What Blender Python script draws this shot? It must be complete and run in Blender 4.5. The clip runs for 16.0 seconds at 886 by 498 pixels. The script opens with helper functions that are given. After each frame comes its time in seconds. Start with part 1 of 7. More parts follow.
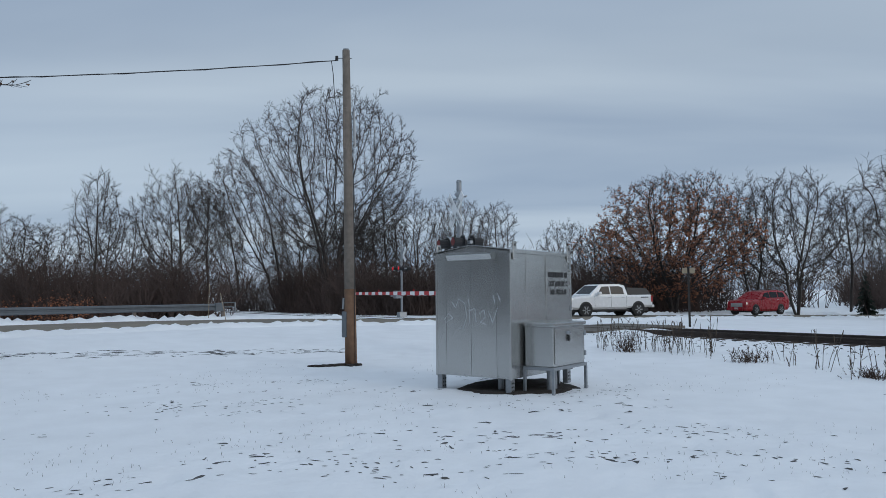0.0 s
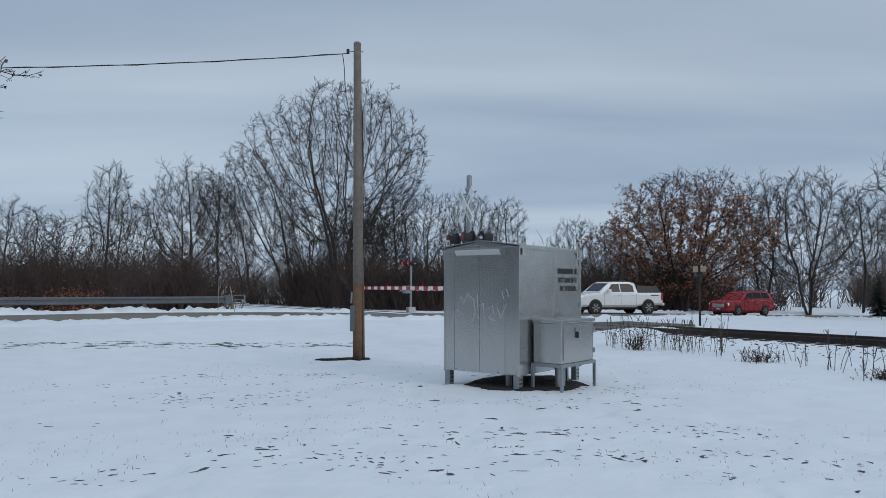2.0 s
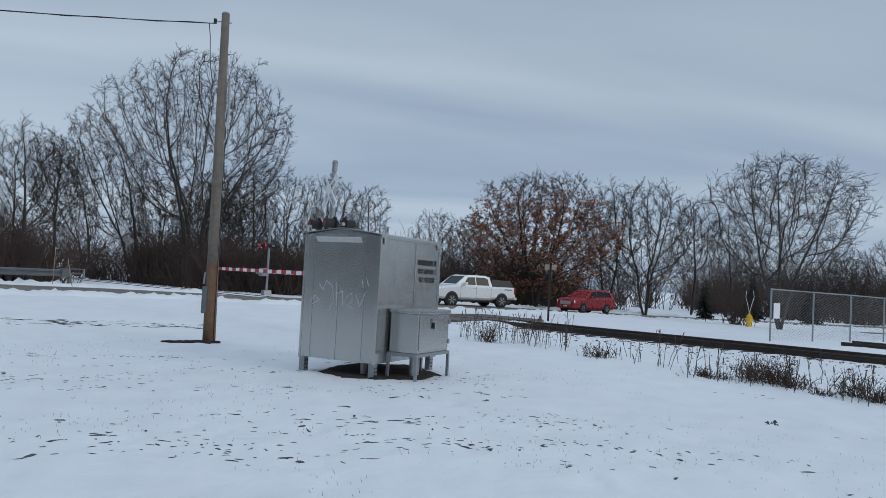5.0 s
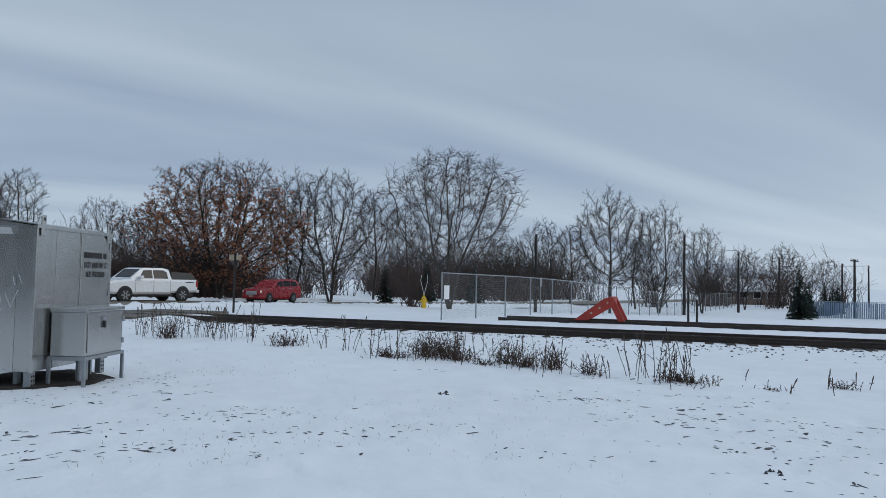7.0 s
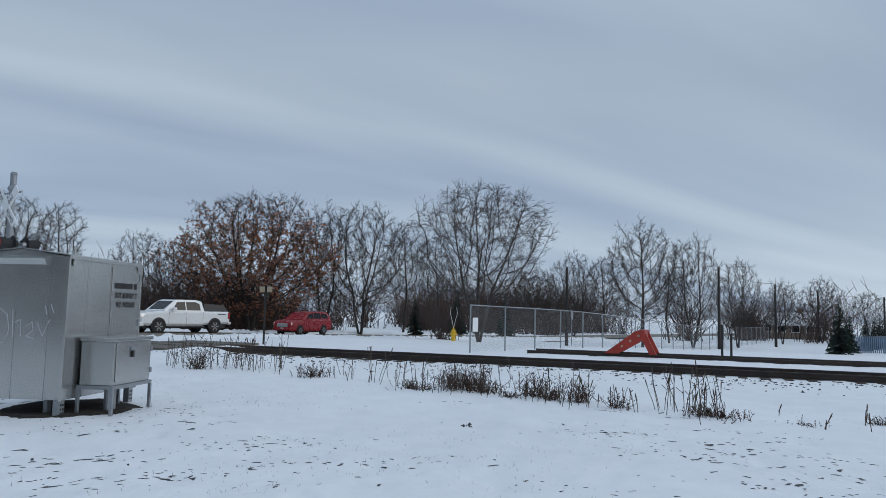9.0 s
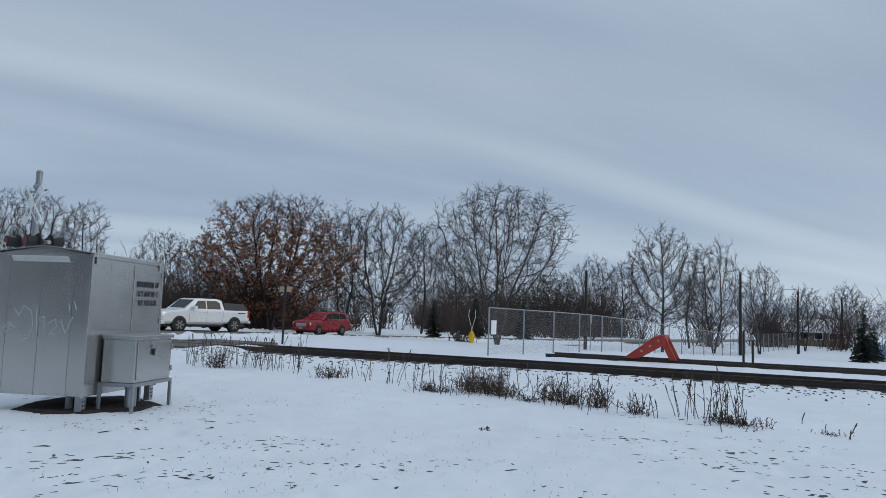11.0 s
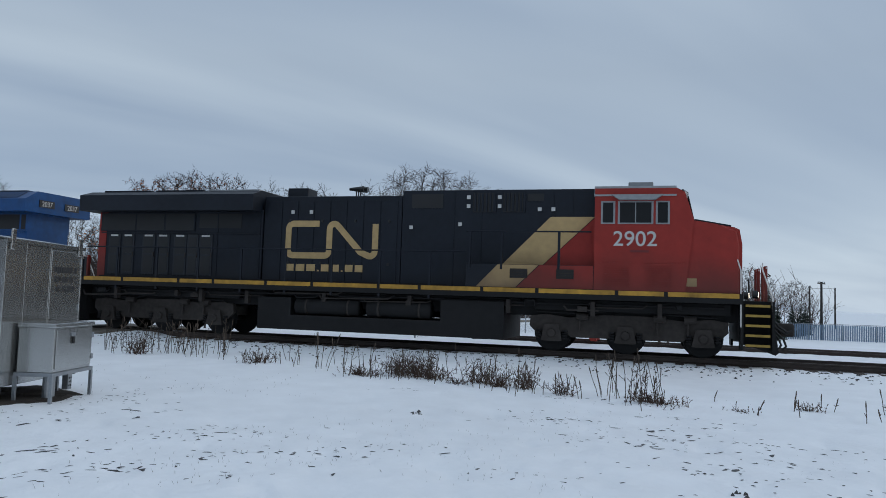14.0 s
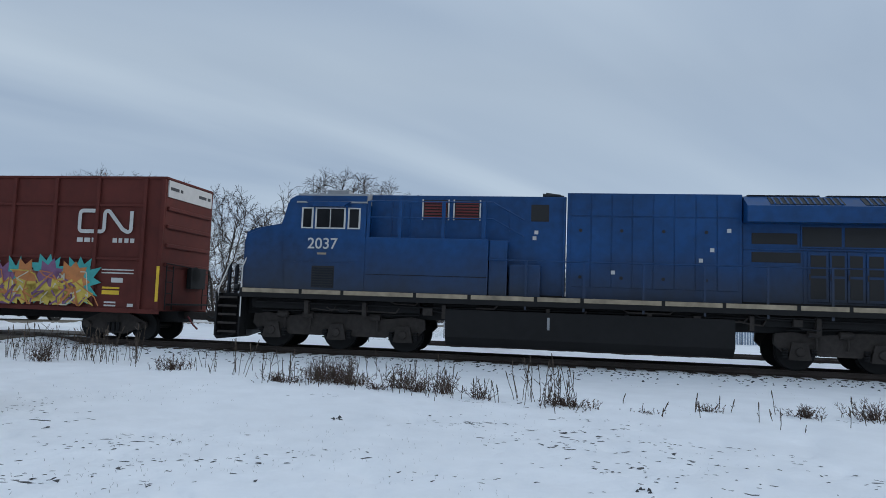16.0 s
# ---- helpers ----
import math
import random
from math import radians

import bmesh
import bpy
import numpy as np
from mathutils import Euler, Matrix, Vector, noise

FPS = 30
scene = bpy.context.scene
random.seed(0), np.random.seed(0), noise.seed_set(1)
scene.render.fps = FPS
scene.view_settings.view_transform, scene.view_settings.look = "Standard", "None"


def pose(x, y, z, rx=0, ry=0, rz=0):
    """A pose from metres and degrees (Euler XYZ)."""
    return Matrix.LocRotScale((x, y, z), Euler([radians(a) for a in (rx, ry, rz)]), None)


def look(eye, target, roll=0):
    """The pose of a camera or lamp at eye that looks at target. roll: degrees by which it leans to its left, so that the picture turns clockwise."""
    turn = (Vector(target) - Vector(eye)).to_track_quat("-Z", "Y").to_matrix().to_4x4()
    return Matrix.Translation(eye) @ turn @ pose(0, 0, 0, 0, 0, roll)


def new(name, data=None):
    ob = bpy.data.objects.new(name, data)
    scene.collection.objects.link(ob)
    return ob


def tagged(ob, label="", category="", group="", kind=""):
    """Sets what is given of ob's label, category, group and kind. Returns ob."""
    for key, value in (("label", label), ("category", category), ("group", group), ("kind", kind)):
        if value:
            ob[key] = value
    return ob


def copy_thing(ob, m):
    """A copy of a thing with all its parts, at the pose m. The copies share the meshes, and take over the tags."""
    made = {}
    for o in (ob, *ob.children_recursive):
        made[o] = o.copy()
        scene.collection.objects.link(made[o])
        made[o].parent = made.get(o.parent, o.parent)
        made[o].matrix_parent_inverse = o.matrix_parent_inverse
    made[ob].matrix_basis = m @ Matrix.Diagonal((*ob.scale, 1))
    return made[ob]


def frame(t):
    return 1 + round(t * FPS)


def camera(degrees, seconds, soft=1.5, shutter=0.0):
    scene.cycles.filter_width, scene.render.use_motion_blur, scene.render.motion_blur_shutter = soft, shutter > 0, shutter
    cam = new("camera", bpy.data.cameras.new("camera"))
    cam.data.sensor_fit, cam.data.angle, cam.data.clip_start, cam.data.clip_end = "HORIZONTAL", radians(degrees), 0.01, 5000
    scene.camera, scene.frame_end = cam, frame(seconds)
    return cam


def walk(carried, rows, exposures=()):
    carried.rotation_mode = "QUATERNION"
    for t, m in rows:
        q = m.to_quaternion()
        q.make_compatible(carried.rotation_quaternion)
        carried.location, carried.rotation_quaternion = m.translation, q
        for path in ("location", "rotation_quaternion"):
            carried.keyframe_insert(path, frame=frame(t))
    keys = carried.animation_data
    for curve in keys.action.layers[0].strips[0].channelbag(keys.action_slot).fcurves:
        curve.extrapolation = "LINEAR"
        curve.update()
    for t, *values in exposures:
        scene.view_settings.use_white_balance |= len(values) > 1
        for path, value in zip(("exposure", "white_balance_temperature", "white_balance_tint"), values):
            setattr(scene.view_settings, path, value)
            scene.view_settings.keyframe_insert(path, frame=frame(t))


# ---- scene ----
cam = camera(62.71, 16.0, soft=0.5)
walk(cam, [
    (0.0, pose(0.000, 0.000, 1.600, 93.44, 0.53, -0.00)),
    (0.5, pose(0.019, 0.042, 1.595, 93.51, 0.51, 0.14)),
    (1.0, pose(0.021, 0.058, 1.596, 93.26, 0.35, 0.27)),
    (1.5, pose(0.017, 0.072, 1.595, 93.15, 0.04, 0.48)),
    (2.0, pose(0.015, 0.070, 1.589, 93.10, -0.21, 0.74)),
    (2.5, pose(0.018, 0.068, 1.592, 92.69, -0.29, 1.32)),
    (3.0, pose(0.014, 0.071, 1.591, 92.58, -0.30, 1.61)),
    (3.5, pose(0.016, 0.078, 1.593, 92.48, -0.37, 1.91)),
    (3.6, pose(0.022, 0.075, 1.593, 92.39, -0.55, 1.67)),
    (3.8, pose(0.032, 0.071, 1.592, 92.70, -0.86, -0.44)),
    (4.0, pose(0.025, 0.051, 1.605, 92.97, -3.44, -5.35)),
    (4.2, pose(0.014, 0.041, 1.607, 92.99, -4.92, -9.00)),
    (6.3, pose(-0.015, 0.029, 1.598, 91.66, -0.54, -11.95)),
    (6.5, pose(-0.015, 0.042, 1.591, 91.65, -1.28, -22.06)),
    (6.7, pose(-0.032, 0.045, 1.596, 91.78, -1.14, -29.02)),
    (7.0, pose(-0.032, -0.014, 1.599, 92.53, -1.16, -34.69)),
    (7.5, pose(0.026, -0.058, 1.588, 93.36, -1.24, -37.77)),
    (8.0, pose(0.079, -0.093, 1.567, 94.62, -1.19, -34.49)),
    (8.5, pose(0.084, -0.098, 1.567, 95.02, -0.87, -33.19)),
    (9.0, pose(0.062, -0.086, 1.569, 95.07, -1.31, -32.22)),
    (9.5, pose(0.055, -0.075, 1.575, 95.12, -1.42, -31.36)),
    (12.0, pose(0.071, -0.032, 1.579, 94.98, -2.40, -30.62)),
    (12.5, pose(0.064, -0.013, 1.588, 94.79, -2.99, -31.05)),
    (13.0, pose(-0.029, -0.007, 1.616, 95.14, -3.58, -33.02)),
    (13.5, pose(-0.069, -0.025, 1.637, 95.38, -1.97, -35.75)),
    (14.0, pose(-0.074, -0.063, 1.637, 93.91, -1.87, -36.73)),
    (14.5, pose(-0.141, -0.138, 1.636, 94.44, -2.17, -37.96)),
    (15.0, pose(-0.163, -0.153, 1.638, 94.74, -1.98, -38.64)),
    (15.5, pose(-0.197, -0.170, 1.647, 94.70, -2.15, -39.98)),
    (16.0, pose(-0.248, -0.204, 1.668, 94.49, -2.04, -43.13)),
], exposures=[(0.0, 0.0), (13.9, 0.0), (14.5, 0.11), (16.0, 0.12)])

# ---- world, sun ----
def build_world():
    w = bpy.data.worlds.new("winter_sky")
    scene.world = w
    w.use_nodes = True
    nt = w.node_tree
    nt.nodes.clear()
    N = nt.nodes.new
    L = nt.links.new
    out = N("ShaderNodeOutputWorld")
    bg = N("ShaderNodeBackground")
    sky = N("ShaderNodeTexSky")
    sky.sky_type = "NISHITA"
    sky.sun_disc = False
    sky.sun_elevation = radians(24)
    sky.sun_rotation = radians(125)
    sky.air_density, sky.dust_density = 1.0, 2.0
    tc = N("ShaderNodeTexCoord")
    sep = N("ShaderNodeSeparateXYZ")
    L(tc.outputs["Generated"], sep.inputs[0])
    # cloud deck: direction projected on a plane overhead
    zc = N("ShaderNodeMath"); zc.operation = "MAXIMUM"; zc.inputs[1].default_value = 0.0
    L(sep.outputs["Z"], zc.inputs[0])
    za = N("ShaderNodeMath"); za.operation = "ADD"; za.inputs[1].default_value = 0.10
    L(zc.outputs[0], za.inputs[0])
    dx = N("ShaderNodeMath"); dx.operation = "DIVIDE"
    dy = N("ShaderNodeMath"); dy.operation = "DIVIDE"
    L(sep.outputs["X"], dx.inputs[0]); L(za.outputs[0], dx.inputs[1])
    L(sep.outputs["Y"], dy.inputs[0]); L(za.outputs[0], dy.inputs[1])
    comb = N("ShaderNodeCombineXYZ")
    L(dx.outputs[0], comb.inputs[0]); L(dy.outputs[0], comb.inputs[1])
    mp = N("ShaderNodeMapping")
    mp.inputs["Rotation"].default_value = (0, 0, radians(-32))
    mp.inputs["Scale"].default_value = (0.16, 0.5, 1)
    mp.inputs["Location"].default_value = (2.3, 0.7, 0)
    L(comb.outputs[0], mp.inputs[0])
    n1 = N("ShaderNodeTexNoise")
    n1.inputs["Scale"].default_value = 1.6
    n1.inputs["Detail"].default_value = 4.0
    n1.inputs["Roughness"].default_value = 0.45
    n1.inputs["Distortion"].default_value = 0.4
    L(mp.outputs[0], n1.inputs[0])
    ramp = N("ShaderNodeValToRGB")
    cr = ramp.color_ramp
    cr.elements[0].position, cr.elements[0].color = 0.3, (0.285, 0.368, 0.49, 1)
    cr.elements[1].position, cr.elements[1].color = 0.68, (0.455, 0.545, 0.645, 1)
    L(n1.outputs["Fac"], ramp.inputs[0])
    # brighter band low over the horizon
    hz = N("ShaderNodeMapRange")
    hz.inputs[1].default_value, hz.inputs[2].default_value = 0.0, 0.30
    hz.inputs[3].default_value, hz.inputs[4].default_value = 1.22, 1.0
    L(sep.outputs["Z"], hz.inputs[0])
    mul = N("ShaderNodeMix"); mul.data_type = "RGBA"; mul.blend_type = "MULTIPLY"; mul.inputs[0].default_value = 1.0
    L(ramp.outputs[0], mul.inputs[6]); L(hz.outputs[0], mul.inputs[7])
    # the deck lets a little of the clear sky through
    sk = N("ShaderNodeMix"); sk.data_type = "RGBA"; sk.blend_type = "MULTIPLY"; sk.inputs[0].default_value = 1.0
    sk.inputs[7].default_value = (0.1, 0.1, 0.1, 1)
    L(sky.outputs[0], sk.inputs[6])
    mx = N("ShaderNodeMix"); mx.data_type = "RGBA"; mx.inputs[0].default_value = 0.9
    L(sk.outputs[2], mx.inputs[6]); L(mul.outputs[2], mx.inputs[7])
    # the cloud is thicker lit overhead than at the rim
    up = N("ShaderNodeMapRange")
    up.inputs[1].default_value, up.inputs[2].default_value = 0.3, 0.95
    up.inputs[3].default_value, up.inputs[4].default_value = 1.0, 1.36
    L(sep.outputs["Z"], up.inputs[0])
    L(mx.outputs[2], bg.inputs["Color"])
    L(up.outputs[0], bg.inputs["Strength"])
    L(bg.outputs[0], out.inputs[0])


build_world()
sun = new("sun", bpy.data.lights.new("sun", "SUN"))
sun.data.energy, sun.data.angle, sun.data.color = 0.5, radians(25), (1.0, 0.95, 0.88)
sun.matrix_basis = look((0, 0, 50), (-41, 28, 27))
tagged(sun, "pale winter sun behind cloud", "sun", kind="structure")

# ---- materials ----
MATS = {}


def mat(name, col, rough=0.6, metal=0.0, var=0.25, scale=6.0, bump=0.0, bscale=40.0, col2=None, obj=False, spec=0.5, big=0.8, emit=None, rnd=0.0, rvar=0.1, dirt=None, bdist=0.02, bdet=4):
    """A material with noise at two scales, optional relief and variation from object to object."""
    if name in MATS:
        return MATS[name]
    m = bpy.data.materials.new(name)
    m.use_nodes = True
    nt = m.node_tree
    N, L = nt.nodes.new, nt.links.new
    b = nt.nodes["Principled BSDF"]
    b.inputs["Roughness"].default_value = rough
    b.inputs["Metallic"].default_value = metal
    b.inputs["Specular IOR Level"].default_value = spec
    tc = N("ShaderNodeTexCoord")
    a = N("ShaderNodeTexNoise"); a.inputs["Scale"].default_value = scale; a.inputs["Detail"].default_value = 5
    c = N("ShaderNodeTexNoise"); c.inputs["Scale"].default_value = big; c.inputs["Detail"].default_value = 3
    L(tc.outputs["Object"], a.inputs[0]); L(tc.outputs["Object"], c.inputs[0])
    ad = N("ShaderNodeMath"); ad.operation = "ADD"
    L(a.outputs["Fac"], ad.inputs[0]); L(c.outputs["Fac"], ad.inputs[1])
    rp = N("ShaderNodeMapRange"); rp.inputs[1].default_value, rp.inputs[2].default_value = 0.65, 1.35
    L(ad.outputs[0], rp.inputs[0])
    mx = N("ShaderNodeMix"); mx.data_type = "RGBA"
    L(rp.outputs[0], mx.inputs[0])
    lo = tuple(x * (1 - var) for x in col[:3]) + (1,)
    hi = tuple(min(1, x * (1 + var * 0.6)) for x in (col2 or col)[:3]) + (1,)
    mx.inputs[6].default_value, mx.inputs[7].default_value = lo, hi
    last = mx.outputs[2]
    if rnd:
        oi = N("ShaderNodeObjectInfo")
        mr = N("ShaderNodeMapRange"); mr.inputs[3].default_value, mr.inputs[4].default_value = 1 - rnd, 1 + rnd
        L(oi.outputs["Random"], mr.inputs[0])
        m2 = N("ShaderNodeMix"); m2.data_type = "RGBA"; m2.blend_type = "MULTIPLY"; m2.inputs[0].default_value = 1
        L(last, m2.inputs[6]); L(mr.outputs[0], m2.inputs[7])
        last = m2.outputs[2]
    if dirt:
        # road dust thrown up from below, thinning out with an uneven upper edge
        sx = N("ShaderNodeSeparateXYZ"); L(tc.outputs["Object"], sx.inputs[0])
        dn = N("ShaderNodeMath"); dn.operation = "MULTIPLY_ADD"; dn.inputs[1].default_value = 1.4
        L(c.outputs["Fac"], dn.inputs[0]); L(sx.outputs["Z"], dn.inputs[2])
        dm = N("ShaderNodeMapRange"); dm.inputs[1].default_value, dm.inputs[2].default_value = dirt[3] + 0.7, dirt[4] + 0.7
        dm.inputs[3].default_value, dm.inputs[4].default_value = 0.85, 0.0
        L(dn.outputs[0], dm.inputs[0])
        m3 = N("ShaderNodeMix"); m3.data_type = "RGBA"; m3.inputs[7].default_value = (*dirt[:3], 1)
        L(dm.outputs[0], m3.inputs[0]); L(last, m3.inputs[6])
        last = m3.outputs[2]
    L(last, b.inputs["Base Color"])
    rr = N("ShaderNodeMapRange"); rr.inputs[3].default_value, rr.inputs[4].default_value = max(0.02, rough - rvar), min(1, rough + rvar)
    L(a.outputs["Fac"], rr.inputs[0]); L(rr.outputs[0], b.inputs["Roughness"])
    if bump:
        bn = N("ShaderNodeTexNoise"); bn.inputs["Scale"].default_value = bscale; bn.inputs["Detail"].default_value = bdet
        L(tc.outputs["Object"], bn.inputs[0])
        bp = N("ShaderNodeBump"); bp.inputs["Strength"].default_value = bump; bp.inputs["Distance"].default_value = bdist
        L(bn.outputs["Fac"], bp.inputs["Height"]); L(bp.outputs[0], b.inputs["Normal"])
    if emit:
        b.inputs["Emission Color"].default_value = (*emit[:3], 1)
        b.inputs["Emission Strength"].default_value = emit[3]
    MATS[name] = m
    return m


SNOW = mat("snow", (0.88, 0.90, 0.925), 0.6, var=0.07, scale=1.6, bump=0.7, bscale=7, big=0.2)
ASPHALT = mat("asphalt", (0.125, 0.11, 0.09), 0.7, var=0.4, scale=40, bump=0.2, bscale=200)
STEEL = mat("rail_steel", (0.045, 0.032, 0.026), 0.6, 0.2, var=0.35, scale=12)
TIE = mat("tie_wood", (0.055, 0.04, 0.032), 0.9, var=0.4, scale=20, bump=0.3)
ALU = mat("aluminium", (0.47, 0.475, 0.465), 0.22, 0.86, var=0.07, scale=2.0, big=0.7, rvar=0.04, bump=0.22, bscale=0.9, bdist=0.03, bdet=0, rnd=0.05)
GALV = mat("galvanised_steel", (0.30, 0.32, 0.34), 0.5, 0.7, var=0.2, scale=25)
POLEWOOD = mat("pole_wood", (0.19, 0.162, 0.137), 0.9, var=0.35, scale=9, bump=0.5, bscale=30)
BARK = mat("bark", (0.05, 0.042, 0.038), 0.95, var=0.35, scale=14, big=3)
BARKG = mat("grey_bark", (0.075, 0.066, 0.06), 0.95, var=0.35, scale=14, big=3)
TWIG = mat("twig_bark", (0.046, 0.038, 0.035), 0.95, var=0.35, scale=6, big=2)
LEAFB = mat("brown_leaf", (0.19, 0.085, 0.055), 0.8, var=0.4, scale=2, big=0.5, col2=(0.33, 0.13, 0.065))
RUBBER = mat("rubber", (0.02, 0.02, 0.021), 0.8, var=0.3, scale=20)
GLASS = mat("dark_glass", (0.010, 0.011, 0.013), 0.07, var=0.1, spec=0.2, rvar=0.02)


# ---- mesh helpers ----
def part(name, bm, material, parent=None, label="", smooth=False, m=None):
    me = bpy.data.meshes.new(name)
    bm.normal_update()
    bm.to_mesh(me)
    bm.free()
    if smooth:
        for p in me.polygons:
            p.use_smooth = True
    me.materials.append(material)
    ob = new(name, me)
    if parent is not None:
        ob.parent = parent
    if m is not None:
        ob.matrix_basis = m
    return tagged(ob, label)


def thing(name, m, label, category, group="", kind=""):
    ob = new(name)
    ob.empty_display_size = 0.2
    ob.matrix_basis = m
    return tagged(ob, label, category, group, kind)


def add_box(bm, x0, x1, y0, y1, z0, z1, bevel=0.0, m=None):
    g = bmesh.ops.create_cube(bm, size=1)
    v = g["verts"]
    bmesh.ops.scale(bm, vec=(x1 - x0, y1 - y0, z1 - z0), verts=v)
    bmesh.ops.translate(bm, vec=((x0 + x1) / 2, (y0 + y1) / 2, (z0 + z1) / 2), verts=v)
    if bevel:
        es = list({e for q in v for e in q.link_edges})
        r = bmesh.ops.bevel(bm, geom=es, offset=bevel, segments=2, affect="EDGES", profile=0.5)
        v = list({q for f in r["faces"] for q in f.verts} | {q for q in v if q.is_valid})
    if m is not None:
        bmesh.ops.transform(bm, matrix=m, verts=v)
    return v


def box(x0, x1, y0, y1, z0, z1, bevel=0.0, m=None):
    bm = bmesh.new()
    add_box(bm, x0, x1, y0, y1, z0, z1, bevel, m)
    return bm


def add_tube(bm, a, b, r0, r1=None, n=8, caps=True):
    a, b = Vector(a), Vector(b)
    r1 = r0 if r1 is None else r1
    d = b - a
    q = d.to_track_quat("Z", "Y").to_matrix().to_4x4()
    g = bmesh.ops.create_cone(bm, cap_ends=caps, segments=n, radius1=r0, radius2=r1, depth=d.length)
    bmesh.ops.transform(bm, matrix=Matrix.Translation((a + b) / 2) @ q, verts=g["verts"])
    return g["verts"]


def tube(a, b, r0, r1=None, n=8):
    bm = bmesh.new()
    add_tube(bm, a, b, r0, r1, n)
    return bm


def add_path(bm, pts, r, n=6):
    for a, b in zip(pts, pts[1:]):
        add_tube(bm, a, b, r, r, n)


def pipe(pts, r, n=6):
    bm = bmesh.new()
    add_path(bm, pts, r, n)
    return bm


def prism(outline, y0, y1, bm=None):
    """An outline in x, z pushed along y."""
    bm = bm or bmesh.new()
    a = [bm.verts.new((x, y0, z)) for x, z in outline]
    b = [bm.verts.new((x, y1, z)) for x, z in outline]
    bm.faces.new(a)
    bm.faces.new(b[::-1])
    for i in range(len(a)):
        j = (i + 1) % len(a)
        bm.faces.new((a[j], a[i], b[i], b[j]))
    bmesh.ops.recalc_face_normals(bm, faces=bm.faces)
    return bm


def words(name, text, size, material, parent, m, depth=0.004, squeeze=1.0, bold=0.0):
    """Lettering turned into a mesh, in the plane x, y of m."""
    cu = bpy.data.curves.new(name, "FONT")
    cu.body, cu.size, cu.extrude, cu.align_x, cu.offset = text, size, depth, "CENTER", bold
    tmp = bpy.data.objects.new(name, cu)
    scene.collection.objects.link(tmp)
    bpy.context.view_layer.update()
    me = bpy.data.meshes.new_from_object(tmp.evaluated_get(bpy.context.evaluated_depsgraph_get()))
    bpy.data.objects.remove(tmp)
    me.transform(Matrix.Diagonal((squeeze, 1, 1, 1)))
    me.materials.clear()
    me.materials.append(material)
    ob = new(name, me)
    ob.parent = parent
    ob.matrix_basis = m
    return ob


# ---- the plan: railway and road ----
TH = radians(142.6)
TD = Vector((math.sin(TH), math.cos(TH), 0))
TN = Vector((-TD.y, TD.x, 0))
TRACK0, RAILZ = 22.04, 0.24
TRACK_YAW = math.degrees(math.atan2(TD.y, TD.x))


def track(s, off=0.0, z=0.0):
    """s metres along the main line, off metres beyond its middle, z over the rail head."""
    p = TN * (TRACK0 + off) + TD * s
    return Vector((p.x, p.y, RAILZ + z))


ROAD = [(-130, -40), (-80, -14), (-30, 12.5), (-20, 19.5), (-14.4, 24.6), (-11, 28.6), (-7.2, 32.2), (-1.1, 35.8), (5, 39.6), (10.8, 44.3), (20, 49.1), (34, 56), (60, 66), (140, 94)]
ROAD_Z = [0.5, 0.5, 0.5, 0.5, 0.5, 0.48, 0.40, 0.235, 0.13, 0.06, -0.2, -0.5, -0.9, -1.1]


def road_near(x, y):
    """Distance to the road's middle and the road's height there."""
    best, z = 1e9, 0.0
    for i in range(len(ROAD) - 1):
        (ax, ay), (bx, by) = ROAD[i], ROAD[i + 1]
        ux, uy = bx - ax, by - ay
        f = min(1, max(0, ((x - ax) * ux + (y - ay) * uy) / (ux * ux + uy * uy)))
        d = math.hypot(x - ax - f * ux, y - ay - f * uy)
        if d < best:
            best, z = d, ROAD_Z[i] + f * (ROAD_Z[i + 1] - ROAD_Z[i])
    return best, z


def smooth(a, b, x):
    t = min(1, max(0, (x - a) / (b - a)))
    return t * t * (3 - 2 * t)


def ground_z(x, y):
    d = math.hypot(x, y)
    az = math.degrees(math.atan2(x, y))
    z = -0.2 * smooth(42, 75, d) - 0.95 * smooth(30, 76, d) * smooth(22, 42, az) * smooth(175, 120, az)
    n = x * TN.x + y * TN.y - TRACK0
    s = x * TD.x + y * TD.y
    bed = smooth(4.2, 1.7, abs(n)) * 0.07
    bed = max(bed, smooth(3.2, 1.6, abs(n - 6.5)) * 0.12 * smooth(-8.5, -6.0, s))
    if s < -15:
        bed += smooth(5.0, 1.2, abs(n)) * 0.14 * smooth(-15.3, -16.4, s)
    z = max(z, -0.2 * smooth(4, 9, abs(n - 3))) if abs(n - 3) < 9 and s < 60 else z
    z += bed
    z += 0.05 * noise.noise((x * 0.16, y * 0.16, 0)) * smooth(60, 20, d)
    rd, rz = road_near(x, y)
    if rd < 13 and not (abs(n) < 1.8 and rd > 4.6):
        k = smooth(3.8, 13.0 if y < 36 else 7, rd)
        z = z * k + rz * (1 - k)
    if abs(n) < 2.2:
        z = min(z, RAILZ - 0.03)
    return z


def surf_z(x, y):
    """The snow's surface with its fine dents."""
    z = ground_z(x, y)
    if math.hypot(x, y) < 30:
        z += 0.022 * noise.noise((x * 1.3, y * 1.3, 4)) + 0.014 * noise.noise((x * 4.1, y * 4.1, 9)) - 0.03 * smooth(0.28, 0.6, noise.noise((x * 2.3, y * 3.1, 21)))
    return z


